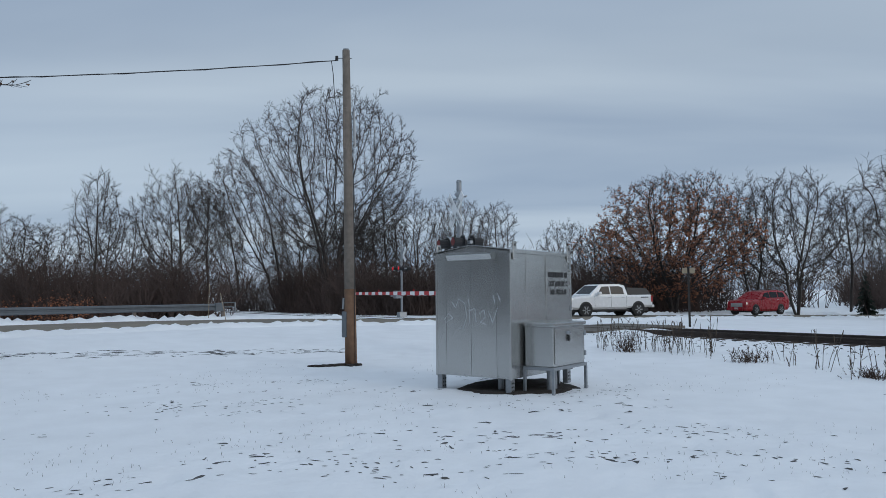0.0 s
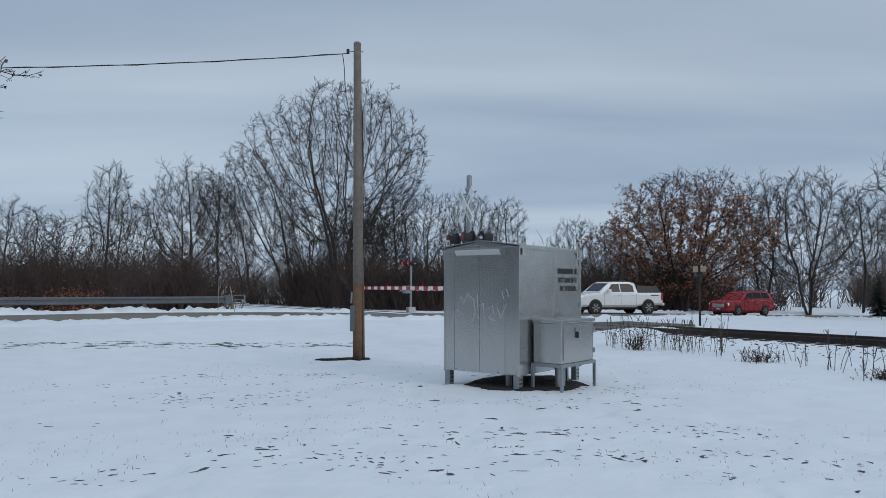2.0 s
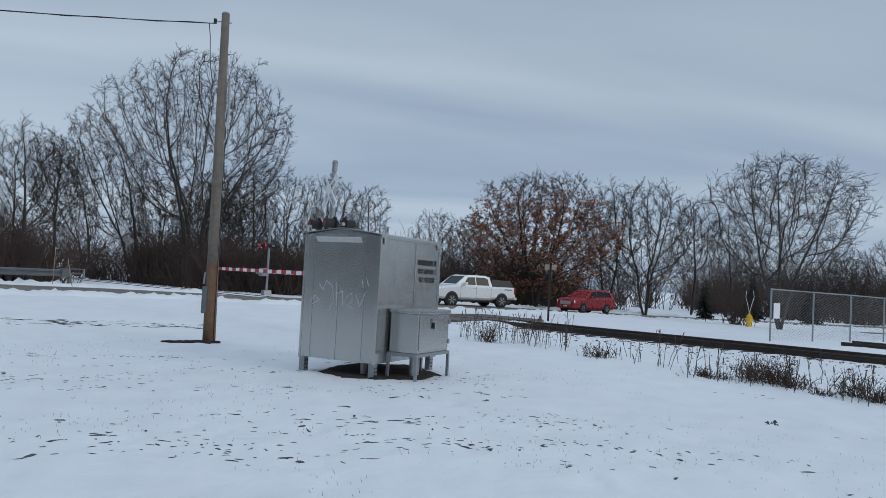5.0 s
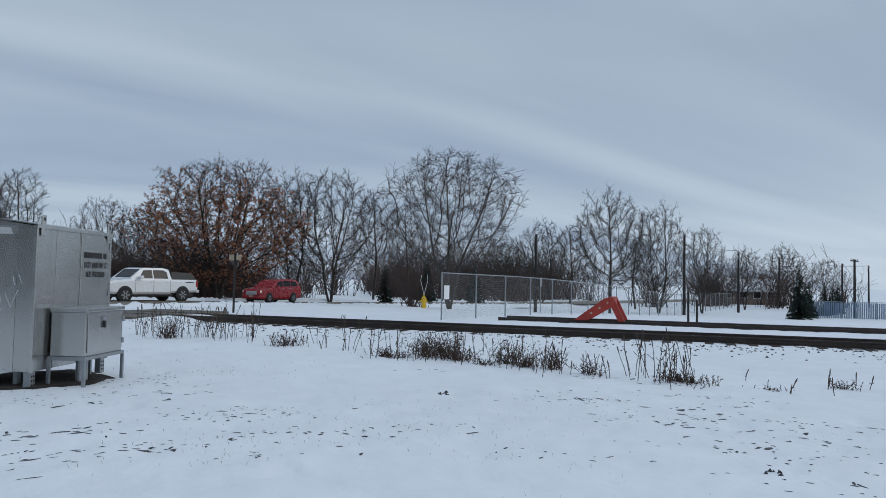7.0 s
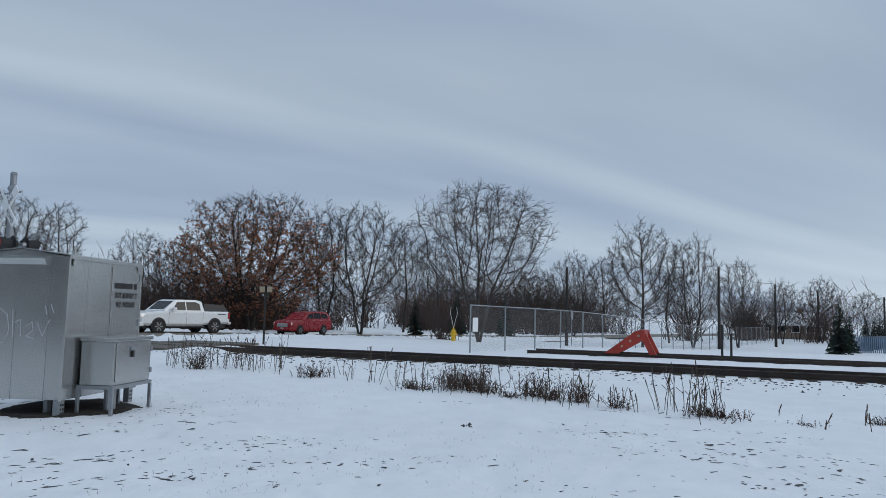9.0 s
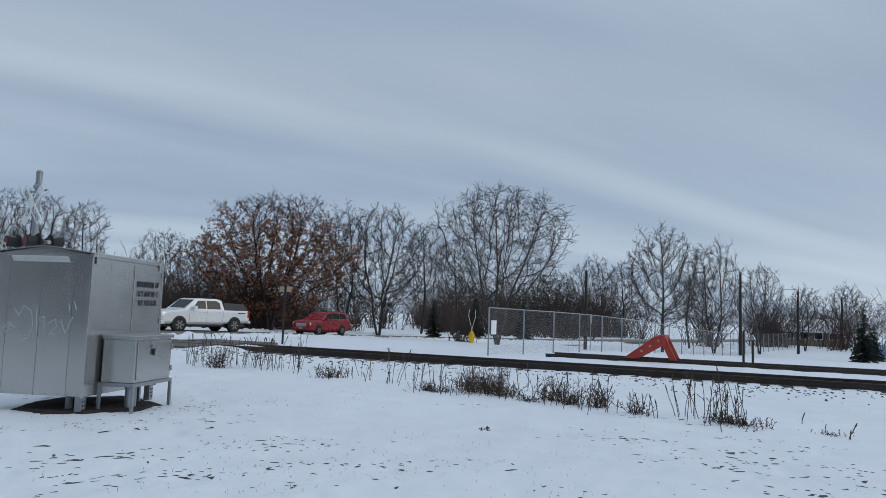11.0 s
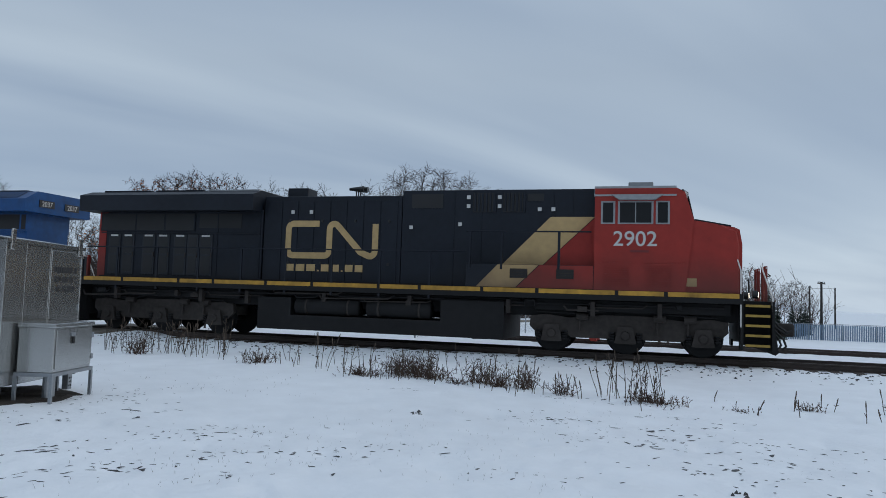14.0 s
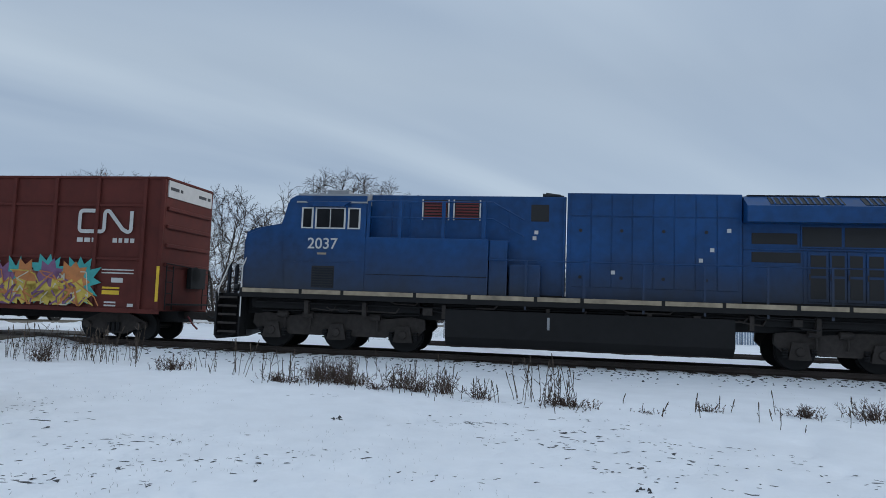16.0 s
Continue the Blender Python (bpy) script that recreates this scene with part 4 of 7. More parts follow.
        if lead_style:
            P("red_stripe", prism([(-4.94, 2.47), (-4.94, 3.86), (-6.40, 2.47)], *sorted((sy * hb, sy * (hb + 0.02)))), LRED)
            P("red_stripe", prism([(-4.94, 1.79), (-4.94, 2.44), (-6.44, 2.44), (-7.1, 1.79)], *sorted((sy * 1.5, sy * 1.514))), LRED)
            P("tan_stripe", prism([(-4.95, 3.88), (-6.22, 3.88), (-7.62, 2.47), (-6.43, 2.47)], *sorted((sy * hb, sy * (hb + 0.02)))), TAN)
            P("tan_stripe", prism([(-7.13, 1.79), (-6.47, 2.44), (-7.65, 2.44), (-8.28, 1.79)], *sorted((sy * 1.5, sy * 1.514))), TAN)
            ribbon_mark("painted_band", root, side_m(-14.68 if sy < 0 else -11.58, sy * (e + 0.024), 2.64), 3.0, 1.02, 0.2, TAN2)
            for x0, x1 in ((-7.29, -6.78), (-5.96, -5.47)):
                g = P("louvre", box(x0, x1, *sorted((sy * 1.514, sy * 1.52)), 2.06, 2.33), DARKIN)
                for k in range(6):
                    part("slat", box(x0, x1, *sorted((sy * 1.52, sy * 1.532)), 2.07 + k * 0.045, 2.09 + k * 0.045), GRIME, g)
            bm = bmesh.new()
            x = -14.75
            for wd in (0.3, 0.3, 0.3, 0.06, 0.26, 0.28, 0.06, 0.26, 0.26):
                add_box(bm, x, x + wd, *sorted((sy * (e + 0.02), sy * (e + 0.028))), 2.14, 2.36 if wd > 0.1 else 2.18)
                x += wd + 0.075
            tagged(P("painted_bars", bm, TAN2), "row of tan painted bars", kind="stuff")
        # tall handrail with posts
        xs = [-9.7 - i * 1.63 for i in range(8)] if not lead_style else [-9.7 - i * 1.58 for i in range(8)]
        for x in xs:
            P("rail_post", box(x - 0.03, x + 0.03, *sorted((sy * 1.5, sy * 1.54)), 1.4, 2.80), body if lead_style else LBLUE)
        P("hand_rail", pipe([(-22.0, sy * 1.52, 2.8), (xs[0], sy * 1.52, 2.8), (xs[0] + 1.1, sy * 1.52, 2.82)], 0.022), body if lead_style else LBLUE)
        if lead_style:
            P("hand_rail", pipe([(-8.6, sy * 1.5, 3.4), (-5.0, sy * 1.5, 3.4)], 0.022), BLACK)
            for x in (-8.5, -7.55, -5.9):
                P("rail_post", box(x - 0.035, x + 0.035, *sorted((sy * 1.46, sy * 1.52)), 2.3, 3.4), BLACK)
        else:
            for z in (4.0, 4.48):
                P("hand_rail", pipe([(-9.6, sy * 1.46, z - 0.5), (-8.7, sy * 1.46, z), (-5.0, sy * 1.46, z)], 0.02), LBLUE)
            for x in (-8.45, -7.25, -5.95, -4.98):
                P("rail_post", box(x - 0.05, x + 0.05, *sorted((sy * 1.42, sy * 1.48)), 3.38, 4.48), LBLUE)
        # fuel tank and air reservoirs
        if lead_style:
            for x0, x1 in ((-14.1, -12.0), (-11.7, -9.7)):
                g = P("air_reservoir", tube((x0, sy * 1.2, 1.02), (x1, sy * 1.2, 1.02), 0.26, None, 20), GRIME2, "cylindrical air tank", True)
                for x in (x0 + 0.35, x1 - 0.35):
                    part("strap", tube((x, sy * 1.2, 1.02), (x + 0.06, sy * 1.2, 1.02), 0.27, None, 20), GRIME, g)
    if lead_style:
        P("fuel_tank", prism([(-15.4, 0.28), (-7.45, 0.28), (-7.45, 1.36), (-9.35, 1.36), (-9.35, 0.74), (-14.25, 0.74), (-14.25, 1.28), (-15.4, 1.28)], -1.42, 1.42), GRIME2)
    else:
        tk = prism([(1.44, 0.55), (1.2, 0.3), (-1.2, 0.3), (-1.44, 0.55), (-1.44, 1.34), (1.44, 1.34)], -15.4, -7.4)
        bmesh.ops.transform(tk, matrix=Matrix(((0, 1, 0, 0), (1, 0, 0, 0), (0, 0, 1, 0), (0, 0, 0, 1))), verts=tk.verts)
        bmesh.ops.recalc_face_normals(tk, faces=tk.faces)
        P("fuel_tank", tk, GRIME2)
        for sy in (-1, 1):
            P("gauge", box(-10.4, -10.33, *sorted((sy * 1.44, sy * 1.46)), 0.85, 1.2), ROOFG)
            em = P("round_emblem", tube((-20.45, sy * (hb + 0.03), 2.68), (-20.45, sy * (hb + 0.036), 2.68), 0.31, None, 28), CREAM, "pale round painted emblem")
            part("emblem_disc", tube((-20.45, sy * (hb + 0.036), 2.68), (-20.45, sy * (hb + 0.040), 2.68), 0.24, None, 28), LBLUE, em)
            bm = bmesh.new()
            for k in range(8):
                a = k * math.pi / 4
                add_box(bm, 0.0, 0.26, -0.003, 0.003, -0.028, 0.028, 0, Matrix.Translation((-20.45, sy * (hb + 0.042), 2.68)) @ pose(0, 0, 0, 0, -math.degrees(a), 0))
            part("emblem_spokes", bm, CREAM, em)
            P("gauge_plate", box(-20.62, -20.42, *sorted((sy * (hb + 0.03), sy * (hb + 0.034))), 3.05, 3.15), STEPY)
    loco_truck(root, (-2.0, -4.05, -6.1))
    loco_truck(root, (-17.12, -19.2, -21.28))
    return root


lead = locomotive("lead_locomotive", "black and red diesel locomotive with a tan diagonal stripe", BLACK, LRED, "2902", YEL, True)
blue = locomotive("trailing_locomotive", "faded blue diesel locomotive running hood first", LBLUE, LBLUE, "2037", CREAM, False)


# ---- boxcar ----
def box_car():
    BX = mat("oxide_red", (0.115, 0.028, 0.022), 0.75, spec=0.25, var=0.25, scale=3, big=0.4)
    root = thing("boxcar", Matrix.Identity(4), "oxide red ribbed boxcar with graffiti along its lower side", "boxcar")
    P = lambda n, bm, m_, lab="": part(n, bm, m_, root, lab)
    LN = 18.5
    P("body", box(-LN, 0, -1.47, 1.47, 0.95, 5.1, 0.01), BX)
    P("roof", box(-LN - 0.03, 0.03, -1.52, 1.52, 5.1, 5.18, 0.02), BX)
    for sy in (-1, 1):
        P("side_sill", box(-LN, 0, *sorted((sy * 1.47, sy * 1.53)), 0.86, 1.0, 0.005), BX)
        for x in (0.0, -0.62, -2.25, -3.75, -5.25, -6.75, -8.3, -10.2, -11.7, -13.2, -14.7, -16.2, -17.9):
            P("rib", box(x - 0.12, x, *sorted((sy * 1.47, sy * 1.56)), 1.0, 5.1, 0.015), BX)
        for z in (2.55, 4.25):
            for i, x in enumerate((-0.62, -2.25, -3.75, -5.25, -6.75)):
                x1 = (-2.25, -3.75, -5.25, -6.75, -8.3)[i]
                P("stringer", box(x1, x - 0.12, *sorted((sy * 1.47, sy * 1.53)), z - 0.04, z + 0.04, 0.01), BX)
        P("corner_stripe", box(-0.12, -0.02, *sorted((sy * 1.56, sy * 1.566)), 1.25, 2.35), YELP)
        ribbon_mark("painted_band", root, side_m(-2.9 if sy < 0 else -1.1, sy * 1.545 if sy > 0 else -1.535, 3.4), 1.8, 0.66, 0.12, LETTER)
        bm = bmesh.new()
        for x0, x1, z0, z1 in ((-3.0, -2.8, 3.06, 3.2), (-2.74, -2.54, 3.06, 3.2), (-2.48, -2.37, 3.06, 3.2), (-1.75, -1.6, 3.06, 3.2), (-1.54, -1.42, 3.06, 3.2), (-1.34, -1.2, 3.06, 3.2), (-1.14, -1.0, 3.06, 3.2)):
            add_box(bm, x0, x1, *sorted((sy * 1.47, sy * 1.476)), z0, z1)
        for k in range(6):
            add_box(bm, -4.7, -4.3, *sorted((sy * 1.47, sy * 1.476)), 2.2 - k * 0.11, 2.25 - k * 0.11)
            add_box(bm, -4.2, -3.95, *sorted((sy * 1.47, sy * 1.476)), 2.2 - k * 0.11, 2.25 - k * 0.11)
        for k in range(3):
            add_box(bm, -3.35, -3.2, *sorted((sy * 1.47, sy * 1.476)), 2.2 - k * 0.11, 2.25 - k * 0.11)
            add_box(bm, -2.55, -2.4, *sorted((sy * 1.47, sy * 1.476)), 2.2 - k * 0.11, 2.25 - k * 0.11)
        for x0, x1, z0, z1 in ((-2.05, -0.95, 2.18, 2.22), (-2.05, -0.95, 2.08, 2.12), (-1.7, -1.3, 1.8, 1.95), (-1.9, -1.5, 1.05, 1.1), (-1.9, -1.5, 1.15, 1.2), (-1.1, -0.9, 1.05, 1.15)):
            add_box(bm, x0, x1, *sorted((sy * 1.47, sy * 1.476)), z0, z1)
        tagged(P("stencil_bars", bm, LETTER), "small illegible white stencilling", kind="stuff")
        P("yellow_placard", box(-2.0, -1.4, *sorted((sy * 1.47, sy * 1.478)), 1.42, 1.55), YELP)
        P("yellow_placard", box(-2.0, -1.4, *sorted((sy * 1.47, sy * 1.478)), 1.60, 1.66), YELP)
        P("white_placard", box(-3.4, -2.8, *sorted((sy * 1.5, sy * 1.508)), 1.45, 1.75), LETTER)
    # graffiti: layers of flat painted shapes
    rng = random.Random(11)
    gm = [mat("graffiti_yellow", (0.62, 0.45, 0.08), 0.6), mat("graffiti_teal", (0.05, 0.36, 0.34), 0.6), mat("graffiti_violet", (0.22, 0.10, 0.20), 0.6), mat("graffiti_cream", (0.62, 0.56, 0.42), 0.6), mat("graffiti_orange", (0.55, 0.2, 0.06), 0.6)]

    def blob(cx, cz, w, h, spikes, d, m_, nm, rot=0.0):
        bm = bmesh.new()
        vs = []
        for k in range(spikes * 2):
            a = math.pi * k / spikes + rot
            r = rng.uniform(0.85, 1.1) if k % 2 == 0 else rng.uniform(0.5, 0.75)
            vs.append((min(-0.65, cx + math.cos(a) * w * r), max(1.02, cz + math.sin(a) * h * r)))
        a = [bm.verts.new((x, -d, z)) for x, z in vs]
        bm.faces.new(a)
        bmesh.ops.recalc_face_normals(bm, faces=bm.faces)
        ex = bmesh.ops.extrude_face_region(bm, geom=bm.faces[:])
        bmesh.ops.translate(bm, vec=(0, 0.003, 0), verts=[v for v in ex["geom"] if isinstance(v, bmesh.types.BMVert)])
        P(nm, bm, m_)
    gy = 1.569

    def stroke(pts, w, d, m_, nm):
        bm = bmesh.new()
        for a, b in zip(pts, pts[1:]):
            u = Vector((b[0] - a[0], b[1] - a[1])).normalized()
            n = Vector((-u.y, u.x)) * w / 2
            u = u * w * 0.3
            q = [bm.verts.new((x, -d, z)) for x, z in ((a[0] + n.x - u.x, a[1] + n.y - u.y), (b[0] + n.x + u.x, b[1] + n.y + u.y), (b[0] - n.x + u.x, b[1] - n.y + u.y), (a[0] - n.x - u.x, a[1] - n.y - u.y))]
            bm.faces.new(q)
        bmesh.ops.recalc_face_normals(bm, faces=bm.faces)
        ex = bmesh.ops.extrude_face_region(bm, geom=bm.faces[:])
        bmesh.ops.translate(bm, vec=(0, 0.002, 0), verts=[v for v in ex["geom"] if isinstance(v, bmesh.types.BMVert)])
        P(nm, bm, m_)
    for i in range(7):
        blob(-2.75 - i * 1.1, 1.78 + 0.12 * math.sin(i * 2.1), 0.8, 0.9, 12, gy, gm[1], "graffiti_outline", i)
    for i in range(10):
        blob(-3.0 - i * 0.85, 1.78, 0.62, 0.7, 9, gy + 0.003, gm[2] if i % 2 else gm[4], "graffiti_shade", i * 1.3)
    for i in range(14):
        blob(-2.85 - i * 0.6, 1.42, 0.64, 0.5, 5, gy + 0.006, gm[0], "graffiti_fill", i * 0.7)
    for i in range(80):
        x, z = -2.4 - rng.random() * 8, 1.1 + rng.random() * 0.8
        pts = [(x, z)]
        for k in range(rng.randint(2, 4)):
            x, z = x + rng.gauss(0, 0.28), min(2.1, max(1.05, z + rng.gauss(0, 0.3)))
            pts.append((x, z))
        stroke(pts, rng.uniform(0.03, 0.08), gy + 0.009 + 0.0003 * i, gm[(2, 3, 2, 4, 0)[i % 5]], "graffiti_stroke")
    # end
    P("end_panel", box(0.0, 0.04, -1.4, 1.4, 4.55, 5.08), LETTER, "white painted end panel")
    bm = bmesh.new()
    for y, w in ((-1.3, 0.5), (-0.7, 0.14), (0.5, 0.5), (1.1, 0.2)):
        add_box(bm, 0.04, 0.046, y, y + w, 4.78, 4.88)
    tagged(P("stencil_bars", bm, PLATE), "dark illegible stencilling", kind="stuff")
    for z in (2.35, 2.95, 3.55, 4.12):
        P("end_rib", box(0.0, 0.09, -1.4, 1.4, z, z + 0.13, 0.03), BX)
    P("brake_wheel", tube((0.16, 0.3, 2.15), (0.2, 0.3, 2.15), 0.28, None, 16), GRIME2)
    P("crossover_platform", box(0.05, 0.4, -1.2, 1.2, 1.15, 1.2), GRIME2)
    for y in (-1.35, -0.95, 1.0, 1.38):
        P("ladder_rail", pipe([(0.1, y, 1.0), (0.1, y, 2.4)], 0.018), GRIME2)
    for k in range(4):
        for y in (-1.35, 1.0):
            P("rung", pipe([(0.1, y, 1.15 + 0.36 * k), (0.1, y + 0.4, 1.15 + 0.36 * k)], 0.014), GRIME2)
    P("handhold", pipe([(0.12, -1.4, 2.45), (0.12, 1.4, 2.35)], 0.016), GRIME2)
    P("end_box", box(0.04, 0.2, 0.0, 1.0, 1.7, 2.4, 0.02), GRIME2)
    P("underframe", box(-LN + 0.3, 0.1, -0.5, 0.5, 0.6, 0.95), GRIME2)
    cp = box(0.0, 1.2, -0.12, 0.12, 0.7, 0.95, 0.03)
    add_box(cp, 0.95, 1.4, -0.2, 0.2, 0.65, 1.0, 0.05)
    P("coupler", cp, GRIME)
    P("air_hose", pipe([(0.4, -0.4, 0.8), (0.6, -0.45, 0.55), (0.75, -0.4, 0.4)], 0.028), BRAKE)
    for mid in (-1.75, -LN + 1.75):
        tr = part("truck", box(mid - 0.2, mid + 0.2, -1.0, 1.0, 0.5, 0.85, 0.02), GRIME, root, "rusty two-axle freight truck")
        for dx in (-0.88, 0.88):
            wheel_set(tr, mid + dx, 0.46, True)
        for sy in (-1, 1):
            bm = prism([(mid - 1.1, 0.4), (mid - 0.75, 0.36), (mid - 0.4, 0.2), (mid + 0.4, 0.2), (mid + 0.75, 0.36), (mid + 1.1, 0.4), (mid + 1.1, 0.58), (mid + 0.45, 0.86), (mid - 0.45, 0.86), (mid - 1.1, 0.58)], *sorted((sy * 0.95, sy * 1.08)))
            part("side_frame", bm, GRIME, tr)
            for k in (-0.16, 0, 0.16):
                part("coil_spring", tube((mid + k, sy * 1.1, 0.28), (mid + k, sy * 1.1, 0.55), 0.07, None, 8), GRIME2, tr)
            for dx in (-0.88, 0.88):
                part("bearing_cap", tube((mid + dx, sy * 1.05, 0.46), (mid + dx, sy * 1.2, 0.46), 0.13, 0.11, 12), GRIME, tr)
    return root


boxcar = box_car()


# ---- signal cabinet and its battery box ----
CAB = pose(1.05, 11.44, 0, 0, 0, 53)
GUARD = mat("weathered_zinc", (0.13, 0.15, 0.17), 0.6, 0.2, var=0.25, scale=6)
PRINT = mat("black_print", (0.02, 0.02, 0.022), 0.7, var=0.2)
SCRAWL = mat("pale_scrawl", (0.52, 0.55, 0.58), 0.6, var=0.1)
DARKGND = mat("bare_earth", (0.03, 0.024, 0.02), 0.95, var=0.5, scale=12, bump=0.6, bscale=30)


def signal_cabinet():
    c = thing("signal_cabinet", CAB, "bare aluminium railway signal cabinet on short legs in snow", "cabinet")
    L, W, Z0, Z1 = 2.05, 1.44, 0.24, 2.26
    P = lambda n, bm, m_, lab="": part(n, bm, m_, c, lab)
    P("body", box(0.01, L - 0.01, 0.01, W - 0.01, Z0, Z1, 0.006), ALU)
    # folded sheets of the gable end
    ys = (0.0, 0.25, 0.74, 1.24, W)
    for a, b in zip(ys, ys[1:]):
        P("end_panel", box(-0.012, 0.01, a + 0.002, b - 0.002, Z0, Z1 - 0.005, 0.004), ALU)
    for x0, x1 in ((0.02, 0.47), (0.48, 1.1), (1.11, 2.03)):
        P("side_panel", box(x0, x1, -0.012, 0.01, Z0, Z1 - 0.005, 0.004), ALU)
        P("side_panel", box(x0, x1, W - 0.01, W + 0.012, Z0, Z1 - 0.005, 0.004), ALU)
    for y in (0.0, W):
        for x in (0.0, L):
            P("corner_angle", box(x - 0.02, x + 0.02, y - 0.02, y + 0.02, Z0 - 0.02, Z1, 0.006), ALU)
    # door with hinges on the side
    d = P("door", box(1.13, 1.98, -0.024, -0.012, Z0 + 0.1, Z1 - 0.08, 0.006), ALU)
    for z in (0.5, 1.25, 2.0):
        part("hinge", tube((1.99, -0.03, z), (1.99, -0.03, z + 0.1), 0.014, None, 8), GALV, d)
    # gabled roof with an overhang
    rf = prism([(-0.045, Z1 - 0.04), (-0.045, Z1 + 0.015), (W / 2, Z1 + 0.115), (W + 0.045, Z1 + 0.015), (W + 0.045, Z1 - 0.04), (W + 0.03, Z1 - 0.04), (W + 0.03, Z1 + 0.003), (W / 2, Z1 + 0.10), (-0.03, Z1 + 0.003), (-0.03, Z1 - 0.04)], -0.05, L + 0.05)
    bmesh.ops.transform(rf, matrix=Matrix(((0, 1, 0, 0), (1, 0, 0, 0), (0, 0, 1, 0), (0, 0, 0, 1))), verts=rf.verts)
    bmesh.ops.recalc_face_normals(rf, faces=rf.faces)
    P("roof", rf, ALU)
    gb = prism([(0, Z1 - 0.01), (W / 2, Z1 + 0.095), (W, Z1 - 0.01)], 0.0, L)
    bmesh.ops.transform(gb, matrix=Matrix(((0, 1, 0, 0), (1, 0, 0, 0), (0, 0, 1, 0), (0, 0, 0, 1))), verts=gb.verts)
    bmesh.ops.recalc_face_normals(gb, faces=gb.faces)
    P("gable", gb, ALU)
    vh = prism([(-0.012, Z1 - 0.02), (-0.09, Z1 - 0.045), (-0.10, Z1 - 0.055), (-0.05, Z1 - 0.13), (-0.012, Z1 - 0.13)], 0.30, 1.18)
    P("vent_hood", vh, ALU)
    for x in (0.1, L - 0.12):
        for y in (-0.035, W + 0.035):
            bm = box(x - 0.05, x + 0.05, y - 0.012, y + 0.012, Z1 - 0.14, Z1 + 0.15, 0.01)
            P("lifting_lug", bm, ALU)
            P("lug_hole", box(x - 0.018, x + 0.018, y - 0.014, y + 0.014, Z1 + 0.07, Z1 + 0.115), DARKIN)
    # legs of perforated angle, conduits
    for x, y in ((0.05, 0.05), (L - 0.1, 0.05), (0.05, W - 0.05), (L - 0.1, W - 0.05)):
        lg = P("leg", box(x - 0.06, x + 0.06, y - 0.05, y + 0.05, -0.1, Z0, 0.006), GALV)
        for k in range(3):
            for dx in (-0.025, 0.025):
                part("bolt_hole", box(x + dx - 0.011, x + dx + 0.011, y - 0.056, y - 0.05, 0.04 + k * 0.06, 0.065 + k * 0.06), DARKIN, lg)
    for x, y in ((0.22, 0.16), (0.24, 0.34), (0.5, 0.3)):
        P("conduit", tube((x, y, -0.1), (x, y, Z0 + 0.02), 0.05, None, 12), GALV)
    for k in range(9):
        P("rivet", tube((-0.013, 0.05 + k * 0.165, Z0 + 0.03), (-0.02, 0.05 + k * 0.165, Z0 + 0.03), 0.008, None, 6), GALV)
    # stencilled lines
    face = lambda x, z: Matrix.Translation((x, -0.026, z)) @ pose(0, 0, 0, 90, 0, 0)
    bm = bmesh.new()
    x = 1.13 + 0.07
    for wd in (0.07, 0.06, 0.055, 0.06, 0.02, 0.06, 0.06, 0.055, 0.06, 0.06, 0.0, 0.055, 0.05):
        if wd:
            add_box(bm, x, x + wd - 0.012, -0.028, -0.0245, 1.845, 1.935)
        x += wd or 0.035
    P("stencil_bars", bm, PRINT, "black stencilled line painted as bars")
    words("stencil", "DOT #180 036 C", 0.115, PRINT, c, face(1.56, 1.70), 0.001, 0.82, 0.006)
    words("stencil", "M.P. BG218.58", 0.115, PRINT, c, face(1.56, 1.555), 0.001, 0.82, 0.006)
    # pale scrawl on the gable end
    for pts in ([(1.28, 1.15), (1.2, 1.25), (1.1, 1.18), (1.25, 1.1)], [(1.12, 1.45), (1.05, 1.35), (0.98, 1.5), (0.86, 1.42), (0.82, 1.2), (0.9, 1.02), (1.0, 1.0)], [(0.78, 1.5), (0.76, 1.1)], [(0.76, 1.3), (0.66, 1.35), (0.64, 1.12)], [(0.58, 1.25), (0.48, 1.32), (0.46, 1.2), (0.56, 1.12), (0.44, 1.08)], [(0.4, 1.3), (0.32, 1.12), (0.22, 1.36)], [(0.3, 1.55), (0.27, 1.42)], [(0.22, 1.58), (0.17, 1.45)]):
        P("scrawl", pipe([(-0.014, y, z) for y, z in pts], 0.0035, 5), SCRAWL)
    return c


